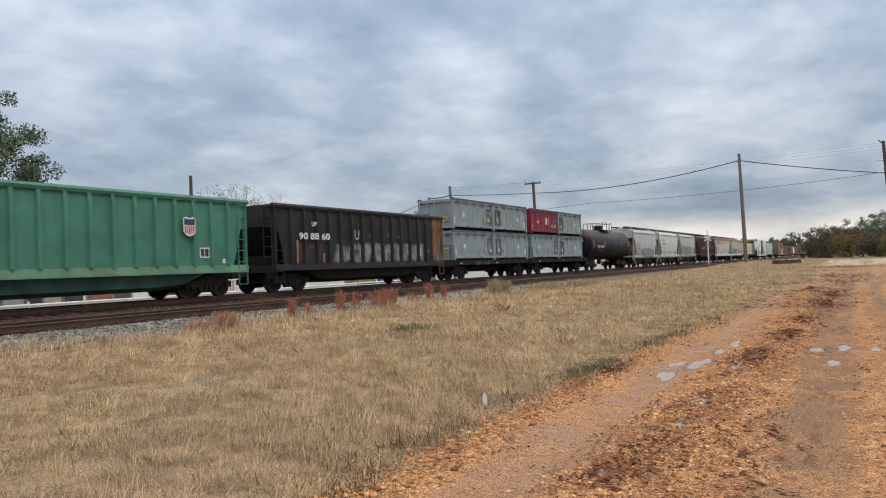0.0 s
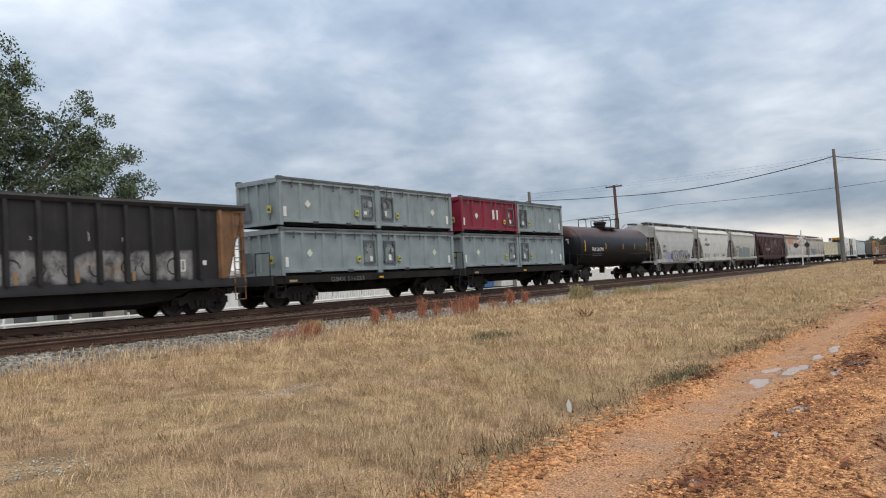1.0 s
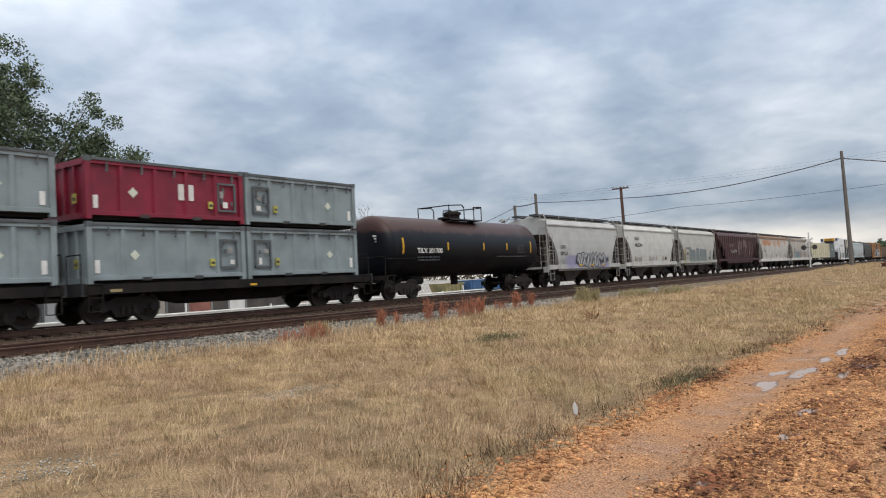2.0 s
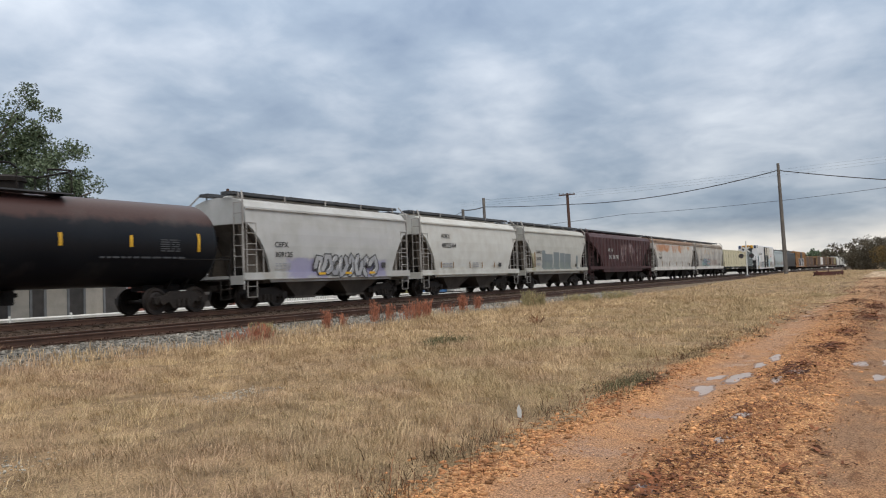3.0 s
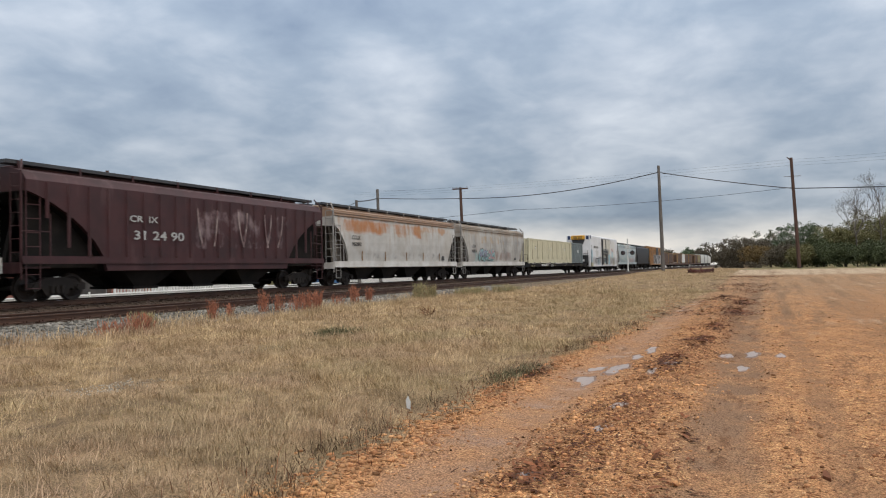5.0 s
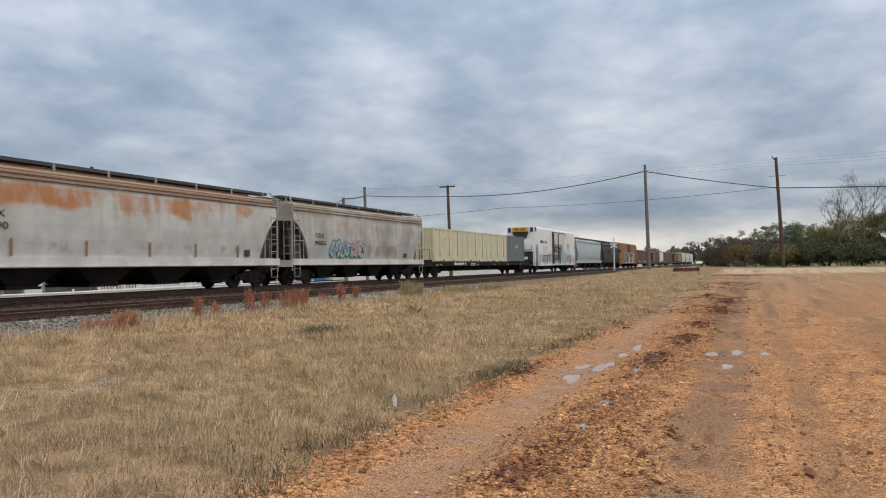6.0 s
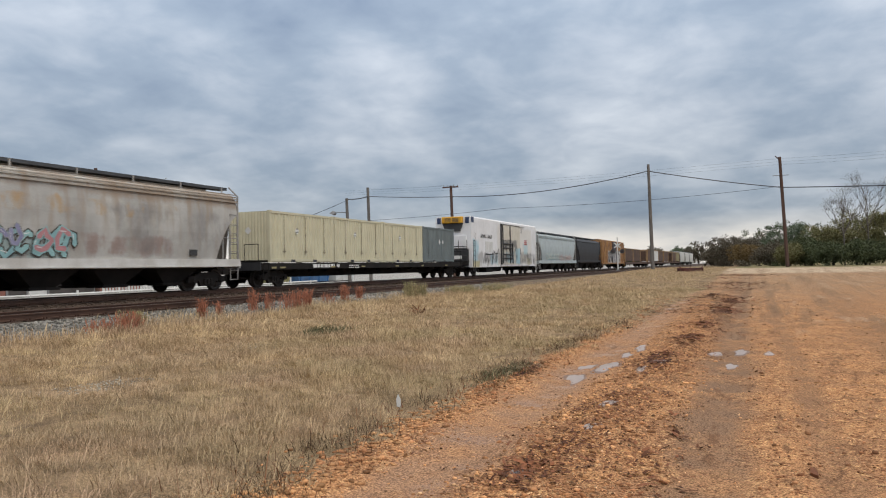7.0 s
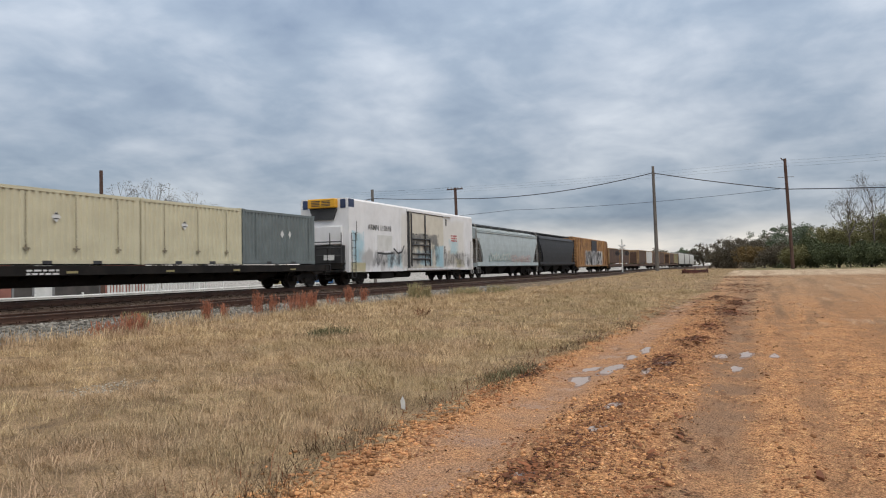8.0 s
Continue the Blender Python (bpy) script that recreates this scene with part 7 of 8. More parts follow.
n = 900
blades("green_tuft", rng.normal(15.8, 0.45, n), rng.normal(-13.35, 0.22, n), rng.gamma(6, 0.02, n), rng.uniform(0.008, 0.016, n), "dull_green", "low dull green tuft among the dry grass", 1.4)
n = 700
blades("edge_weed", rng.normal(10.3, 0.5, n), rng.normal(-19.65, 0.14, n), rng.gamma(6, 0.014, n), rng.uniform(0.004, 0.009, n), "dull_green", "dark weeds at the road's edge", 1.4)
n = 5200
x = 3.6 + 17 * rng.random(n)
y = -19.5 - 0.055 * np.clip(x - 14, 0, 22) + 0.30 * np.sin(x * 1.9) * np.sin(x * 0.7 + 2) + rng.normal(0, 0.16, n)
keep = np.sin(x * 3.3) + np.sin(x * 1.27 + 1) + rng.normal(0, 0.5, n) > 0.1
blades("edge_thatch", x[keep], y[keep], rng.gamma(5, 0.014, n)[keep], rng.uniform(0.003, 0.007, n)[keep], "thatch", "dark brown dead thatch along the ragged grass edge", 1.8)
n = 900
x = rng.uniform(3.5, 20, n)
blades("edge_stalks", x, -19.55 - 0.055 * np.clip(x - 14, 0, 22) + rng.normal(0, 0.25, n), rng.gamma(6, 0.02, n), rng.uniform(0.003, 0.007, n), "bark_chip", "brown dead stalks along the road's edge", 1.6)
n = 1500
x = rng.uniform(1.0, 15, n)
blades("tall_stalks", x, rng.uniform(-19.5, -9, n), rng.gamma(7, 0.026, n), rng.uniform(0.003, 0.006, n), "grass", "thin tall dry stalks standing over the grass", 0.9)
chips("edge_bark", rng.normal(10.6, 0.4, 160), rng.normal(-19.85, 0.1, 160), rng.uniform(0.01, 0.03, 160), "bark_chip", "dark bark pieces at the road's edge")
for bx, by, q in ((24.5, -22.2, 260), (20.0, -21.9, 220), (28.0, -22.3, 240), (16.5, -21.8, 200), (12.5, -21.6, 240), (6.3, -22.3, 60), (31.0, -21.6, 200)):
    chips("bark_heap", rng.normal(bx, 0.7, q), rng.normal(by, 0.16, q), rng.uniform(0.012, 0.04, q), "bark_chip", "scattered dark bark and sticks on the clay road")


def weed(x, y, h, n, spread, material, label, seed):
    """A clump of upright stems with side shoots."""
    w = thing("weed_clump", label, "weed", "weeds along the ballast", pose(x, y, float(height(x, y)) - 0.02))
    r = random.Random(seed)
    st, sh_ = Shape(), Shape()
    for k in range(2 * n):
        a, q = r.uniform(0, math.tau), spread * r.random() ** 0.7
        bx, by = q * math.cos(a), q * math.sin(a)
        hh = h * r.uniform(0.55, 1.0)
        tx_, ty_ = bx + r.uniform(-0.12, 0.12), by + r.uniform(-0.12, 0.12)
        st.tube((bx, by, 0), (tx_, ty_, hh), 0.008, 0.003, n=4)
        for j in range(5):
            u = r.uniform(0.3, 1.0)
            ox, oy, oz = bx + (tx_ - bx) * u, by + (ty_ - by) * u, hh * u
            g = r.uniform(0, math.tau)
            l_ = r.uniform(0.02, 0.07)
            sh_.add([(ox, oy, oz), (ox + l_ * math.cos(g) - 0.006, oy + l_ * math.sin(g), oz + 0.06), (ox + l_ * 1.1 * math.cos(g) + 0.006, oy + l_ * 1.1 * math.sin(g), oz + 0.12)], [(0, 1, 2)])
    tagged(part("stalk", st, material, w), kind="stuff")
    tagged(part("foliage", sh_, material, w), kind="stuff")
    return w


RED_W, PALE_W = "rust-red dry weed clump beside the ballast", "tall pale grass clump beside the ballast"
for i, (x, y, h, n, sp_) in enumerate(((18.5, -7.3, 0.62, 22, 0.16), (19.4, -7.2, 0.45, 10, 0.15), (21.6, -6.9, 0.75, 20, 0.18), (22.3, -7.0, 0.6, 14, 0.25), (23.0, -7.4, 0.7, 16, 0.35), (23.9, -7.3, 0.72, 34, 0.35), (24.6, -7.2, 0.7, 26, 0.15), (26.6, -6.9, 0.45, 10, 0.3), (28.3, -6.7, 0.75, 26, 0.2), (29.6, -6.7, 0.62, 20, 0.16), (14.6, -8.2, 0.5, 26, 0.4), (14.0, -7.9, 0.35, 14, 0.4), (33.5, -7.6, 0.6, 12, 0.3))):
    weed(x, y, h, n, sp_, "weed_red", RED_W, 100 + i)
for i, (x, y, h, n, sp_) in enumerate(((32.2, -8.0, 0.85, 60, 0.35), (33.4, -8.1, 0.75, 40, 0.3), (37.5, -8.3, 0.5, 60, 0.7), (39.0, -8.4, 0.45, 50, 0.6), (41.2, -9.0, 0.55, 50, 0.6), (43.4, -9.0, 0.4, 40, 0.6), (15.5, -7.6, 0.5, 24, 0.4))):
    weed(x, y, h, n, sp_, "weed_pale", PALE_W, 200 + i)

# a scrap of white litter, a dead twig clump, a flat stick
z = float(height(7.72, -19.23))
o = tagged(part("paper_scrap", Shape().add([(0, -0.035, 0.0), (0.03, 0.03, 0.01), (0.06, 0.055, 0.09), (0.05, 0.02, 0.15), (0.01, -0.03, 0.09)], [(0, 1, 4), (1, 2, 4), (2, 3, 4)]), "white"), "crumpled white paper scrap in the grass", "litter")
o.location = (7.68, -19.25, z + 0.01)
s = Shape()
r = random.Random(5)
for k in range(26):
    a = r.uniform(0, math.tau)
    s.tube((r.uniform(-0.15, 0.15), r.uniform(-0.1, 0.1), 0), (0.45 * math.cos(a), 0.25 * math.sin(a), r.uniform(0.05, 0.3)), 0.014, 0.005, n=4)
o = tagged(part("dead_twigs", s, "bark_chip"), "tangle of dead dark twigs in the grass", "twigs")
o.location = (21.7, -13.16, float(height(21.7, -13.16)))
s = Shape().prism([(-0.12, -0.02), (0.02, -0.025), (0.13, -0.01), (0.10, 0.02), (-0.05, 0.028)], 0.0, 0.025, "z")
o = tagged(part("wood_chip", s, "bark_chip"), "dark flat wood chip on the road", "litter")
o.location = (6.35, -23.4, float(height(6.35, -23.4)) - 0.002)


def puddle(x, y, w, d, seed):
    """Still water in a hollow of the rut, inside a rim of wet mud."""
    r = random.Random(seed)
    ph = [r.uniform(0, math.tau) for _ in range(4)]
    ring = []
    for k in range(36):
        a = math.tau * k / 36
        q = 1 + 0.20 * math.sin(2 * a + ph[0]) + 0.13 * math.sin(3 * a + ph[1]) + 0.08 * math.sin(5 * a + ph[2]) + 0.05 * math.sin(9 * a + ph[3])
        ring.append((w / 2 * q * math.cos(a), d / 2 * q * math.sin(a)))
    z0 = float(height(x, y))
    o = thing("puddle", "shallow muddy puddle reflecting the sky", "puddle", "puddles on the road", pose(x, y, z0))
    for name, k, lift in (("wet_mud", 1.35, 0.004), ("water", 1.0, 0.008)):
        pts = [(p * k * f, q * k * f) for f in (0.35, 0.7, 1.0) for p, q in ring]
        sheet = Shape()
        sheet.add([(p, q, float(height(x + p, y + q)) - z0 + lift - (0.012 if n_ >= 72 else 0)) for n_, (p, q) in enumerate(pts)],
                  [tuple(range(36))] + [(a * 36 + b, a * 36 + (b + 1) % 36, (a + 1) * 36 + (b + 1) % 36, (a + 1) * 36 + b) for a in (0, 1) for b in range(36)])
        part(name, sheet, name, o, smooth=True)
    return o


M["water"] = mat("muddy_water", (0.345, 0.265, 0.215), (0.28, 0.21, 0.17), 0.30, amt=0.05, bump=0.02, spec=0.5)
M["wet_mud"] = mat("wet_mud", (0.20, 0.115, 0.07), (0.15, 0.085, 0.052), 0.5, scale=5, amt=0.3, bump=0.2, spec=0.3)
for i, (x, y, w, d) in enumerate(((12.0, -20.52, 0.7, 0.26), (11.75, -20.88, 1.0, 0.38), (10.7, -20.62, 0.8, 0.30), (13.3, -20.95, 0.7, 0.2), (14.4, -21.05, 0.9, 0.2), (11.4, -21.45, 0.5, 0.16), (12.3, -21.62, 0.5, 0.26),
                                  (14.2, -22.38, 0.8, 0.22), (14.5, -22.78, 1.0, 0.26), (12.6, -22.66, 0.7, 0.22), (14.4, -23.25, 0.6, 0.16), (5.5, -21.32, 0.34, 0.16), (7.3, -21.52, 0.4, 0.14), (8.6, -21.45, 0.4, 0.16))):
    puddle(x, y, w, d, 300 + i)


# ---- poles, wires, crossing signal ----
def pole(base, top, label, paint="pole", r0=0.19, r1=0.13, arms=()):
    p = thing("utility_pole", label, "utility pole", "poles along the railway", pose(*base))
    b, t = Vector((0, 0, -0.3)), Vector(top) - Vector(base)
    n = 6
    rings = []
    for k in range(n + 1):
        c = b.lerp(t, k / n)
        q = r0 + (r1 - r0) * k / n
        rings.append([(c.x + q * math.cos(math.tau * i / 12), c.y + q * math.sin(math.tau * i / 12), c.z) for i in range(12)])
    part("shaft", Shape().loft(rings), paint, p)
    for f, w in arms:
        c = b.lerp(t, f)
        part("cross_arm", Shape().box(c.x - 0.22, c.x - 0.1, c.y - w / 2, c.y + w / 2, c.z - 0.07, c.z + 0.07), paint, p)
        for y in (-w * 0.45, -w * 0.2, w * 0.2, w * 0.45):
            part("insulator", Shape().tube((c.x - 0.16, c.y + y, c.z + 0.07), (c.x - 0.16, c.y + y, c.z + 0.26), 0.05, 0.03), "wall_grey", p)
    return p


WOOD = "weathered wooden utility pole carrying wires"
pole((76.86, -13.9, 0.33), (76.86, -13.69, 10.71), "tall grey wooden utility pole standing in the grass", r0=0.20, r1=0.13)
pc = pole((82.13, -26.33, 0.36), (82.13, -25.87, 11.27), "reddish-brown wooden utility pole beside the trees", "pole_brown", 0.18, 0.14)
part("top_arm", Shape().tube((0, 0.46, 10.6), (-0.1, 0.85, 11.0), 0.05), "pole_brown", pc)
part("insulator_pin", Shape().tube((0, -0.35, 9.05), (0, 1.15, 9.05), 0.03), "wall_grey", pc)
pole((83.0, 9.75, -0.6), (83.0, 10.05, 10.51), WOOD + " on a cross arm", "pole_brown", 0.22, 0.16, ((0.985, 2.0),))
pole((76.8, 17.7, -0.6), (76.8, 17.96, 10.18), WOOD, r0=0.2, r1=0.16)
pe = pole((65.0, 13.8, -0.6), (64.9, 14.0, 7.8), "short wooden pole with a floodlight bracket", r0=0.18, r1=0.14)
part("light_bracket", Shape().tube((0.0, 0.2, 7.0), (0.0, 1.6, 7.1), 0.04), "wall_grey", pe)
part("floodlight", Shape().loft([[(-0.15, 1.5, 7.0), (0.15, 1.5, 7.0), (0.15, 1.8, 7.2), (-0.15, 1.8, 7.2)], [(-0.3, 1.7, 6.8), (0.3, 1.7, 6.8), (0.3, 2.1, 7.0), (-0.3, 2.1, 7.0)]]), "wall_grey", pe)
pole((39.7, 19.9, -0.6), (39.7, 20.0, 8.3), WOOD, "pole_brown", 0.16, 0.12)


def wire(name, a, b, sag, r, label):
    a, b = Vector(a), Vector(b)
    pts = []
    for k in range(15):
        u = k / 14
        p = a.lerp(b, u)
        p.z -= sag * 4 * u * (1 - u)
        pts.append(p)
    along = (b - a).normalized()
    side = along.cross(Vector((0, 0, 1))).normalized()
    rise = side.cross(along)
    rings = [[p + (side * math.cos(math.tau * q / 6) + rise * math.sin(math.tau * q / 6)) * r for q in range(6)] for p in pts]
    return tagged(part(name, Shape().loft(rings), "wire"), label, "cable", "overhead wires")


CABLE, THIN = "sagging black overhead cable between poles", "thin overhead wire between poles"
A_, B_, C_, D_ = (76.86, -13.65, 10.05), (83.0, 10.0, 9.2), (82.1, -25.95, 8.2), (76.8, 17.95, 9.15)
wire("overhead_cable", C_, A_, 0.12, 0.045, CABLE)
wire("overhead_cable", A_, B_, 0.7, 0.045, CABLE)
wire("overhead_cable", B_, (76.8, 17.95, 9.15), 0.08, 0.04, CABLE)
wire("overhead_cable", C_, (70.0, -55.0, 6.6), 0.2, 0.05, CABLE)
wire("overhead_wire", D_, (64.9, 14.0, 7.7), 0.1, 0.06, CABLE)
wire("overhead_wire", (64.9, 14.0, 7.6), (52.0, 16.0, 4.0), 0.3, 0.025, THIN)
wire("overhead_wire", (82.1, -25.95, 8.3), (90.0, 5.3, 8.08), 0.35, 0.02, THIN)
wire("overhead_wire", (90.0, 5.3, 8.08), (100.0, 40.0, 8.0), 0.3, 0.025, THIN)
for q in (0.0, 0.3, 0.6):
    wire("overhead_wire", (82.1, -25.5, 11.1 - q), (96.0, 32.0, 12.2 - q), 0.35, 0.006, THIN)
    wire("overhead_wire", (82.1, -25.5, 11.1 - q), (60.0, -60.0, 11.0 - q), 0.8, 0.006, THIN)
wire("overhead_wire", (83.0, 10.9, 10.6), (76.8, 17.95, 10.0), 0.1, 0.009, THIN)


def crossing_signal(x, y):
    z0 = float(ground_z(x, y))
    c = thing("crossing_signal", "white railway crossing signal mast with crossed boards and lamps", "crossing signal", "", pose(x, y, z0))
    part("mast", Shape().tube((0, 0, 0), (0, 0, 5.2), 0.09), "wall_white", c)
    part("base", Shape().box(-0.25, 0.25, -0.25, 0.25, 0, 0.35), "wall_grey", c, bevel=0.03)
    for a in (35, -35):
        s_, k = math.sin(radians(a)), math.cos(radians(a))
        part("cross_board", Shape().prism([(-0.6 * k - 0.1 * s_, 4.0 - 0.6 * s_ + 0.1 * k), (0.6 * k - 0.1 * s_, 4.0 + 0.6 * s_ + 0.1 * k), (0.6 * k + 0.1 * s_, 4.0 + 0.6 * s_ - 0.1 * k), (-0.6 * k + 0.1 * s_, 4.0 - 0.6 * s_ - 0.1 * k)], -0.13 - 0.01 * (a > 0), -0.11 - 0.01 * (a > 0), "x"), "wall_white", c)
    part("lamp_arm", Shape().tube((0, -0.75, 3.1), (0, 0.75, 3.1), 0.05), "wall_grey", c)
    for q in (-0.7, 0.7):
        part("lamp_disc", Shape().tube((-0.12, q, 3.1), (-0.05, q, 3.1), 0.34, n=20), "ink", c)
        part("lamp_lens", Shape().tube((-0.16, q, 3.1), (-0.12, q, 3.1), 0.12, n=12), "maroon", c)
    return c


crossing_signal(114.1, -4.4)


# ---- beyond the tracks ----
def pipe_fence():
    f = thing("pipe_fence", "low white pipe fence on short posts", "fence", "", pose(0, 12, 0))
    part("top_pipe", Shape().path([(6, 0, -0.26), (30, 0, -0.30), (56, 0, -0.20)], 0.06, 8), "wall_white", f)
    for k in range(17):
        part("post", Shape().tube((7 + k * 3.0, 0, -0.62), (7 + k * 3.0, 0, -0.1 if k % 3 else 0.25), 0.06), "wall_white", f)
    return f


pipe_fence()


def railing(x0, x1, y):
    f = thing("white_railing", "white upright-bar railing beside a platform", "railing", "", pose(x0, y, -0.6))
    for z in (0.12, 1.0):
        part("rail_bar", Shape().box(0, x1 - x0, -0.04, 0.04, z, z + 0.08), "wall_white", f)
    n = int((x1 - x0) / 0.28)
    for k in range(n + 1):
        x = (x1 - x0) * k / n
        big = k % 8 == 0
        part("baluster", Shape().box(x - (0.08 if big else 0.03), x + (0.08 if big else 0.03), -0.05, 0.05, 0, 1.25 if big else 1.0), "wall_white", f)
    return f


railing(39.0, 49.0, 18.6)


def long_shed():
    b = thing("low_building", "low building with white, grey and red wall panels beyond the tracks", "building", "", pose(0, 22, -0.6))
    x = 8.0
    # dark brown panels carry the shade between the pale ones in their colour
    for i, (w, m_) in enumerate(((4.0, "wall_dark"), (4.0, "wall_dark"), (4.0, "wall_dark"), (1.2, "wall_white"), (1.1, "wall_grey"), (1.2, "wall_white"), (0.9, "wall_dark"), (1.3, "wall_beige"), (0.9, "wall_dark"), (1.5, "wall_beige"), (1.1, "wall_dark"), (1.4, "wall_beige"), (1.7, "wall_dark"), (2.0, "wall_red"), (1.5, "wall_dark"), (1.6, "wall_white"), (4.0, "wall_dark"), (4.5, "wall_red"))):
        part("wall_panel", Shape().box(x + 0.03, x + w - 0.03, 0, 0.25, 0, 2.3), m_, b)
        part("panel_post", Shape().box(x - 0.08, x + 0.08, -0.06, 0.3, 0, 2.35), "wall_grey", b)
        x += w
    part("roof", Shape().prism([(-0.4, 2.3), (3.0, 2.75), (3.0, 2.85), (-0.4, 2.4)], 7.6, x + 0.4, "x"), "wall_grey", b)
    part("back_wall", Shape().box(8, x, 2.6, 2.8, 0, 2.7), "wall_grey", b)
    return b


long_shed()


def skip(x, y, w, h, paint, label):
    b = thing("steel_skip", label, "skip", "", pose(x, y, -0.6))
    part("hull", Shape().loft([[(0.4, 0, 0.1), (w - 0.4, 0, 0.1), (w - 0.4, 1.8, 0.1), (0.4, 1.8, 0.1)], [(0, -0.1, h), (w, -0.1, h), (w, 1.9, h), (0, 1.9, h)]]), paint, b)
    part("rim", Shape().box(-0.06, w + 0.06, -0.16, -0.06, h - 0.08, h + 0.04), paint, b)
    for k in range(4):
        part("side_rib", Shape().box(0.6 + k * (w - 1.2) / 3, 0.72 + k * (w - 1.2) / 3, -0.12, 0.02, 0.1, h), paint, b)
    part("skid", Shape().box(0.4, w - 0.4, 0.2, 0.35, 0, 0.1).box(0.4, w - 0.4, 1.45, 1.6, 0, 0.1), "under", b)
    return b


skip(65.0, 20, 6.5, 1.2, "car_blue", "blue steel skip beyond the tracks")
skip(72.5, 20, 4.5, 0.9, "wall_white", "white steel skip beyond the tracks")
skip(60.5, 20, 3.4, 1.0, "weed_pale", "tan steel skip beyond the tracks")


def rusted_frame():
    z0 = float(height(66.2, -18.2))
    f = thing("rusted_steel_frame", "red rusted steel farm frame lying in the grass", "farm implement", "", pose(66.2, -18.2, z0, 0, 0, -62))
    for y in (-0.55, 0.55):
        part("side_beam", Shape().box(-0.88, 0.88, y - 0.06, y + 0.06, 0.05, 0.22), "rust_red", f, bevel=0.02)
    for k in range(4):
        part("cross_beam", Shape().box(-0.8 + k * 0.53 - 0.05, -0.8 + k * 0.53 + 0.05, -0.72, 0.72, 0.2, 0.31), "rust_red", f)
    for a, b in (((0.88, 0, 0.2), (1.15, 0.1, 0.4)), ((-0.88, -0.4, 0.2), (-1.1, -0.4, 0.42)), ((0.2, 0.5, 0.3), (0.35, 0.7, 0.46))):
        part("tine", Shape().tube(a, b, 0.05), "rust_red", f)
    for y in (-0.72, 0.6):
        part("skid", Shape().box(-0.88, 0.88, y, y + 0.12, 0.0, 0.08), "rust_red", f)
    return f


rusted_frame()


# ---- trees ----
def leaves(centres, radii, per, size, material, parent, r_seed, flat=0.8):
    """Small folded leaf cards gathered in clumps."""
    g = np.random.default_rng(r_seed)
    c = np.repeat(np.array(centres), per, axis=0)
    rad = np.repeat(np.array(radii), per)
    n = len(c)
    d = g.normal(0, 1, (n, 3))
    d = d / np.linalg.norm(d, axis=1)[:, None] * (g.random(n) ** 0.45)[:, None]
    p = c + d * rad[:, None] * np.array([1, 1, flat])
    u = g.normal(0, 1, (n, 3))
    u /= np.linalg.norm(u, axis=1)[:, None]
    v = np.cross(u, g.normal(0, 1, (n, 3)))
    v /= np.linalg.norm(v, axis=1)[:, None]
    s_ = size * g.uniform(0.5, 1.3, n)[:, None]
    pts = np.stack([p - u * s_, p + v * s_ * 0.55, p + u * s_, p - v * s_ * 0.55], 1).reshape(-1, 3)
    b = np.arange(n)[:, None] * 4
    o = grid_mesh("crown", pts, b + np.array([0, 1, 2, 3]), M[material])
    o.parent = parent
    return o


def tree(x, y, h, crown, leaf, label, seed, clumps=60, per=90, size=0.16, clump_r=1.0, trunk=0.28, z_low=0.25, bare=False, category="tree", name="tree", wood_mat="bark"):
    """Tapered trunk, forking limbs, and a crown of leaf clumps inside an uneven hull. crown: half widths (x, y)."""
    z0 = float(ground_z(x, y)) - 0.05
    t = thing(name, label, category, "trees", pose(x, y, z0))
    r = random.Random(seed)
    wood = Shape()
    fork = h * (0.38 if not bare else 0.45)
    wood.tube((0, 0, 0), (0.1, 0.05, fork), trunk, trunk * 0.7, n=10)
    ends = []

    def limb(p, d, l_, q, depth):
        e = p + d * l_
        wood.tube(p, e, q, q * 0.62, n=6)
        if depth == 0:
            ends.append(e)
            return
        for _ in range(3 if depth > 1 else 2 + bare):
            nd = (d + Vector((r.uniform(-0.7, 0.7), r.uniform(-0.7, 0.7), r.uniform(-0.15, 0.5)))).normalized()
            limb(e, nd, l_ * r.uniform(0.6, 0.85), q * 0.6, depth - 1)

    for k in range(5):
        a = math.tau * k / 5 + r.uniform(-0.4, 0.4)
        d = Vector((math.cos(a) * crown[0] / h * 1.4, math.sin(a) * crown[1] / h * 1.4, r.uniform(0.6, 1.2))).normalized()
        limb(Vector((0.1, 0.05, fork * r.uniform(0.75, 1.0))), d, h * 0.2, trunk * 0.5, 3 if bare else 2)
    if bare:
        limb(Vector((0.1, 0.05, fork)), Vector((0.05, 0.02, 1)), h * 0.24, trunk * 0.6, 3)
    part("trunk", wood, wood_mat, t)
    if not bare:
        cs, rs = [], []
        lobes = [(r.uniform(0, math.tau), r.uniform(-0.6, 0.9), r.uniform(0.75, 1.15)) for _ in range(9)]
        while len(cs) < clumps:
            d = Vector((r.gauss(0, 1), r.gauss(0, 1), r.gauss(0, 1))).normalized()
            k = max(l_[2] - 0.35 * abs(math.remainder(math.atan2(d.y, d.x) - l_[0], math.tau)) - 0.3 * abs(d.z - l_[1]) for l_ in lobes)
            q = max(0.55, k) * r.random() ** 0.33
            zc, hz_ = h * (z_low + 1) / 2, h * (1 - z_low) / 2
            cs.append((d.x * crown[0] * q, d.y * crown[1] * q, zc + d.z * hz_ * q))
            rs.append(clump_r * r.uniform(0.55, 1.2))
        leaves(cs, rs, per, size, leaf, t, seed)
    else:
        leaves([tuple(e) for e in ends], [0.5] * len(ends), 9, 0.055, "leaf_brown", t, seed)
    return t


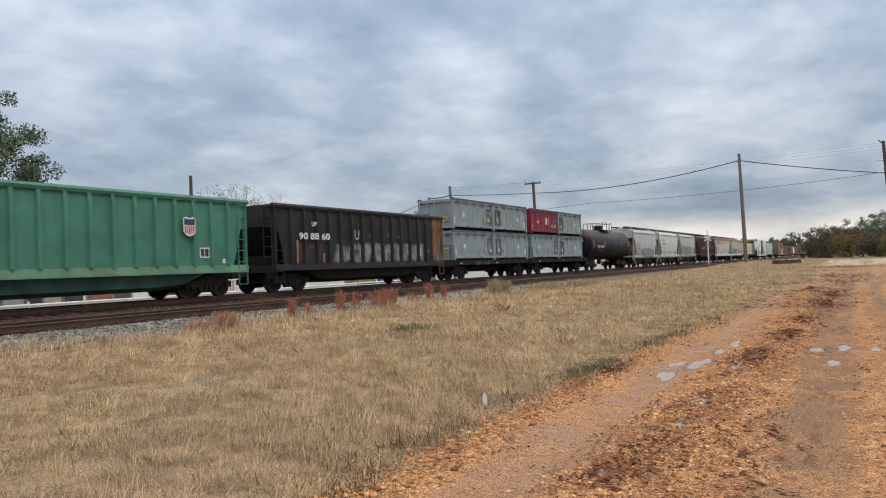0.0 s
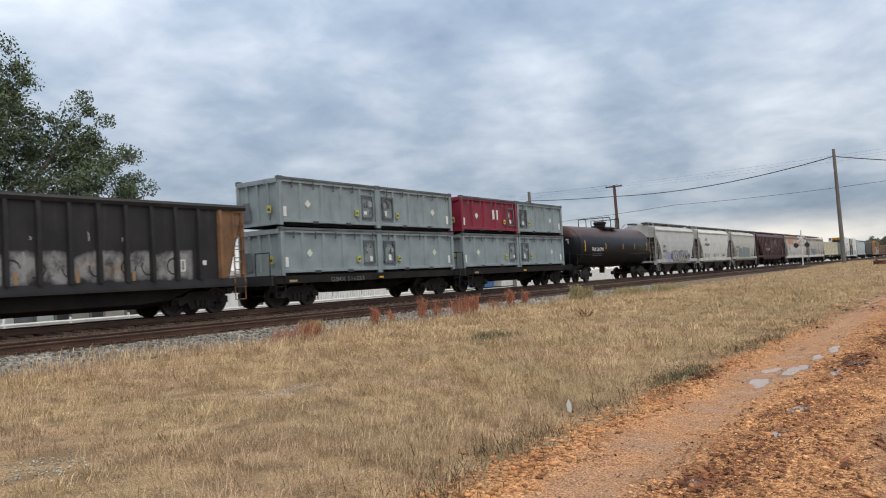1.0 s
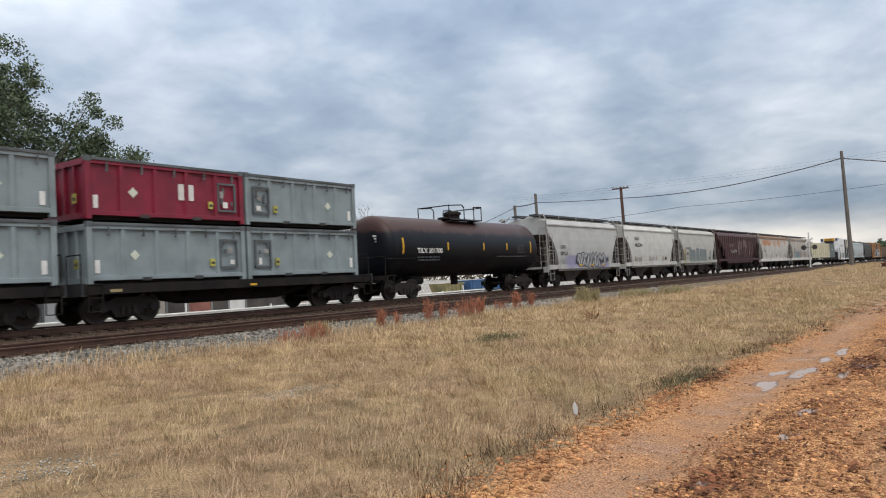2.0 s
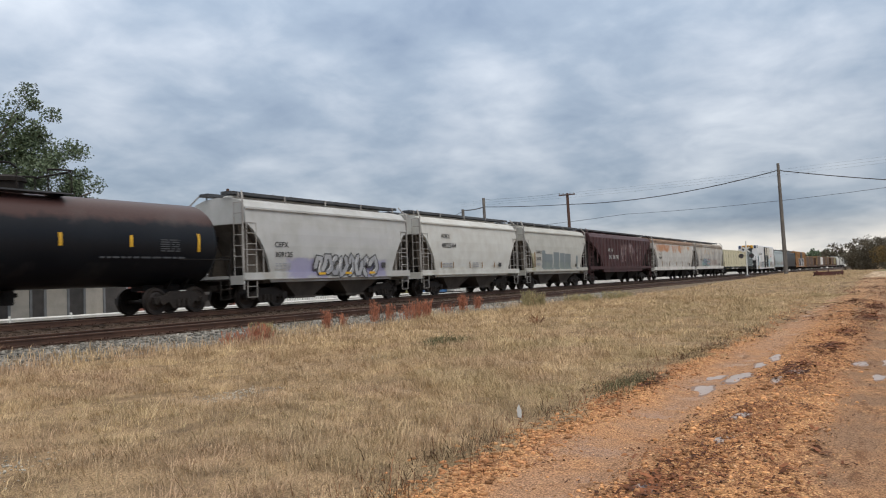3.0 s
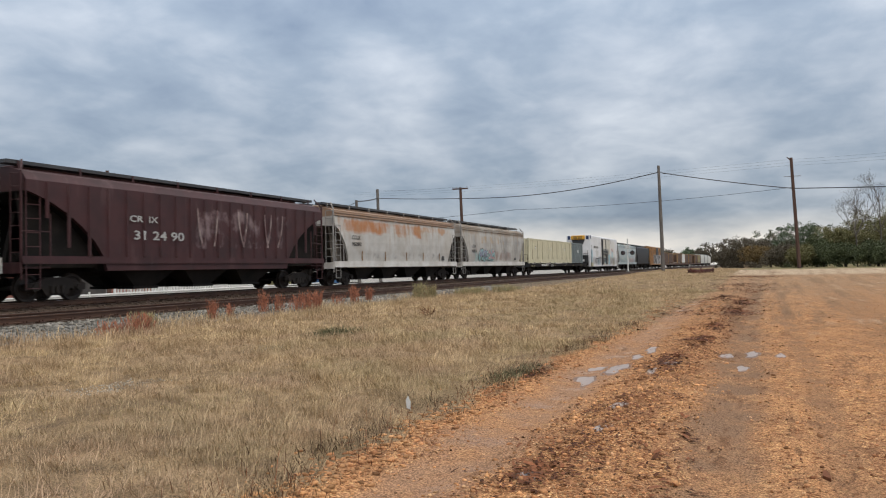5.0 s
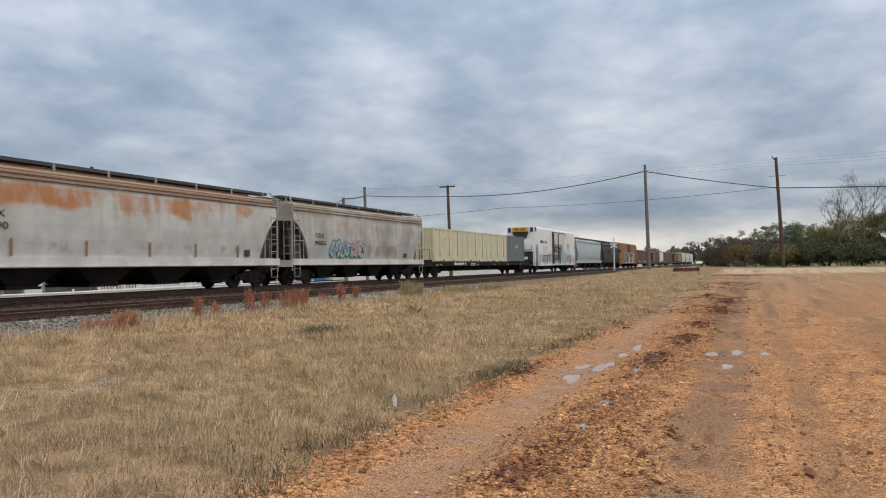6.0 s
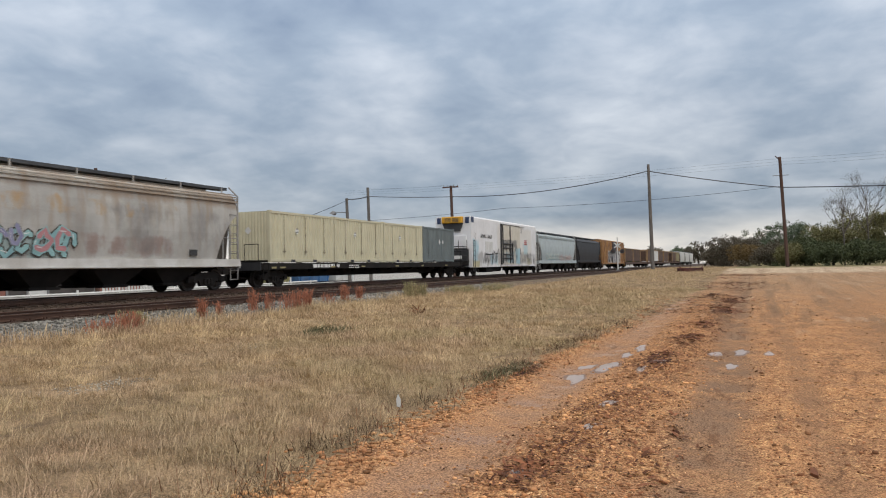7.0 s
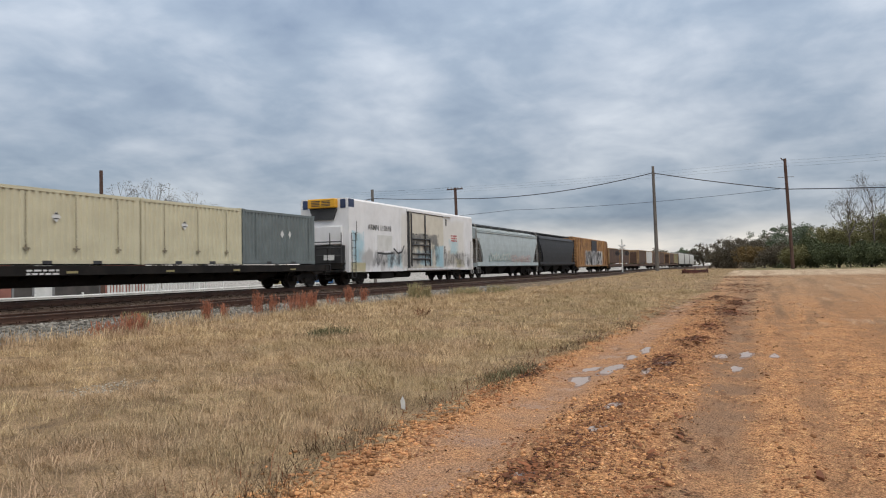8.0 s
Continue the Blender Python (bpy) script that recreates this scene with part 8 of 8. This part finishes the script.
def big_oak(x, y):
    """A spreading oak: forked trunk, limbs out to each lobe of its crown, leaf clumps with gaps of sky."""
    z0 = float(ground_z(x, y)) - 0.05
    t = thing("oak_tree", "large dark green oak tree behind the train", "tree", "trees", pose(x, y, z0))
    k_ = 1.04
    r = random.Random(12)
    lobes = ((-5.0, 9.3, 6.5, 5.5), (1.0, 11.2, 4.6, 4.2), (3.2, 12.6, 2.2, 1.9), (4.5, 8.0, 5.0, 4.0), (7.4, 10.6, 2.1, 2.6), (8.6, 7.6, 3.0, 3.2), (11.2, 6.4, 2.0, 2.6), (12.0, 5.0, 1.6, 2.0), (5.0, 5.0, 7.0, 2.6))
    wood = Shape().tube((0, 0, 0), (0.2, 0, 4.0), 0.55, 0.42, n=12)
    cs, rs = [], []
    for lx, lz, rx, rz in lobes:
        lz, rx, rz = lz * k_, rx * k_, rz * k_
        mid_ = Vector((lx * 0.45, r.uniform(-1, 1), 3.6 + (lz - 3.6) * 0.45))
        end = Vector((lx, r.uniform(-1.5, 1.5), lz + 0.4 * rz))
        wood.tube((0.2, 0, 3.7), mid_, 0.3, 0.18).tube(mid_, end, 0.18, 0.05)
        for k in range(int(7 + 3.2 * rx * rz)):
            d = Vector((r.gauss(0, 1), r.gauss(0, 1), r.gauss(0, 1))).normalized() * r.random() ** 0.4
            c = Vector((lx + d.x * rx, d.y * min(rx, 4.5), lz + d.z * rz))
            cs.append(tuple(c))
            rs.append(r.uniform(0.45, 1.05))
            if k % 3 == 0:
                wood.tube(end.lerp(mid_, r.random()), c, 0.05, 0.015, n=5)
    part("trunk", wood, "bark", t)
    leaves(cs, rs, 230, 0.095, "leaf_oak", t, 77)
    return t


big_oak(17.2, 20.5)
for i, (x, y, h) in enumerate(((47.5, 22.0, 8.3), (52.0, 22.5, 8.0), (44.5, 23.0, 8.0))):
    tree(x, y, h, (3.0, 3.0), "leaf_brown", "small bare-branched tree beyond the tracks", 30 + i, trunk=0.08, bare=True, wood_mat="bark_pale")
# the wood along the right of the road
OAK, OLV, BRN, GLD = "dark green oak at the edge of the wood", "olive-green autumn tree at the edge of the wood", "brownish half-bare tree at the edge of the wood", "low golden-brown bush at the edge of the wood"
for i, (x, y, h, c, lf, lb) in enumerate((
        (160, -19.0, 8.0, (5.5, 6.4), "leaf_brown", BRN), (152, -22.6, 5.6, (3.4, 4.2), "leaf_gold", GLD), (168, -16.5, 4.6, (3.4, 3.0), "leaf_brown", BRN), (165, -24.5, 7.4, (4, 4.4), "leaf_brown", BRN),
        (152, -29.5, 10.4, (5.0, 5.6), "leaf_oak", OAK), (143, -26.6, 5.4, (3.2, 3.6), "leaf_brown", BRN), (127, -28.4, 4.0, (2.4, 2.4), "leaf_olive", OLV), (134, -31.0, 6.2, (3.2, 3.2), "leaf_green", OAK),
        (140, -34.6, 9.4, (4.8, 5.0), "leaf_olive", OLV), (136, -38.6, 11.0, (4.8, 5.0), "leaf_olive", OLV), (132, -42.8, 12.0, (5.0, 5.0), "leaf_olive", OLV), (129, -47.5, 11.6, (5.2, 5.0), "leaf_brown", BRN),
        (124, -34.2, 4.4, (3.6, 3.8), "leaf_green", OAK), (121, -38.0, 4.6, (3.6, 3.8), "leaf_green", OAK), (118, -42.0, 5.0, (3.8, 4.0), "leaf_green", OAK), (115, -46.5, 5.6, (4, 4.0), "leaf_green", OAK), (128, -31.6, 4.8, (3.0, 3.0), "leaf_green", OAK))):
    tree(x, y, h * 0.88, c, lf, lb, 400 + i, clumps=190, per=85, size=0.12, clump_r=0.9, trunk=0.2, z_low=0.0)
for i, (x, y, h) in enumerate(((122, -38.6, 13.2), (123, -35.6, 10.8), (128, -46.5, 12.5))):
    tree(x, y, h, (4.0, 4.0), "leaf_brown", "tall bare-branched tree rising over the wood", 500 + i, trunk=0.11, bare=True, wood_mat="bark_pale")


def brushwood(name, pts, h, material, label, seed):
    """Low tangled growth that closes the foot of the wood."""
    g = np.random.default_rng(seed)
    cs, rs = [], []
    for (x0, y0), (x1, y1) in zip(pts, pts[1:]):
        n_ = int(math.dist((x0, y0), (x1, y1)) * 3)
        for k in range(n_):
            u = (k + g.random()) / n_
            x, y = x0 + (x1 - x0) * u + g.normal(0, 1.2), y0 + (y1 - y0) * u + g.normal(0, 0.8)
            cs.append((x, y, float(ground_z(x, y)) + g.uniform(0.1, h)))
            rs.append(g.uniform(0.5, 1.1))
    o = leaves(cs, rs, 60, 0.14, material, None, seed)
    o.name = name
    return tagged(o, label, "undergrowth", kind="stuff")


brushwood("dark_undergrowth", [(150, -26), (126, -31), (118, -38), (110, -50)], 2.6, "leaf_green", "dark green undergrowth at the foot of the wood", 81)
brushwood("brown_undergrowth", [(172, -15), (160, -18), (150, -21), (140, -27)], 1.4, "leaf_brown", "brown undergrowth at the foot of the wood", 82)
brushwood("side_undergrowth", [(130, -34), (126, -41), (122, -47), (118, -56)], 6.6, "leaf_olive", "olive-green undergrowth between the trunks", 84)
brushwood("back_undergrowth", [(190, -20), (160, -32), (142, -44), (132, -60)], 8.0, "leaf_green", "dark undergrowth inside the wood", 83)
# distant trees where the track runs out of sight
for i, (x, y, h, w) in enumerate(((420, 3.0, 12.0, 9.0), (430, -8.0, 9.5, 8.0), (440, 14.0, 11.5, 9.0), (430, 25.5, 11.5, 6.0), (460, 45.0, 10.0, 10.0), (460, 62.0, 9.0, 10.0), (400, -18.0, 8.0, 8.0), (300, -30, 9, 9), (280, -44, 10, 9), (300, -62, 11, 10))):
    tree(x, y, h, (w * 0.6, w), "leaf_oak" if i % 3 else "leaf_brown", "distant dark tree beyond the end of the train", 600 + i, clumps=40, per=50, size=0.55, clump_r=2.2, trunk=0.4, z_low=0.02)


def far_woods():
    """A low belt of woodland that closes the view all round."""
    g = np.random.default_rng(5)
    cs, rs = [], []
    for k in range(900):
        a = math.tau * k / 900
        q = 640 + g.uniform(-40, 60)
        cs.append((q * math.cos(a), q * math.sin(a), g.uniform(1, 7)))
        rs.append(g.uniform(3, 6))
    o = leaves(cs, rs, 28, 1.5, "leaf_brown", None, 9)
    o.name = "far_woods"
    return tagged(o, "far belt of brown autumn woodland", "woods", kind="stuff")


far_woods()


# ---- what moves: the cars, their loads and their wheels ----
def motions():
    for ob, a in RIDERS:
        walk(ob, [(t, pose(a - s_, 0, 0)) for t, s_ in TRAIN])
    ts, ss = [t for t, _ in TRAIN], [s_ for _, s_ in TRAIN]
    for w, x in WHEELSETS[:72]:
        walk(w, [(k / FPS, pose(x, 0, 0.46, 0, -math.degrees(float(np.interp(k / FPS, ts, ss)) / 0.475), 0)) for k in range(241)])


motions()
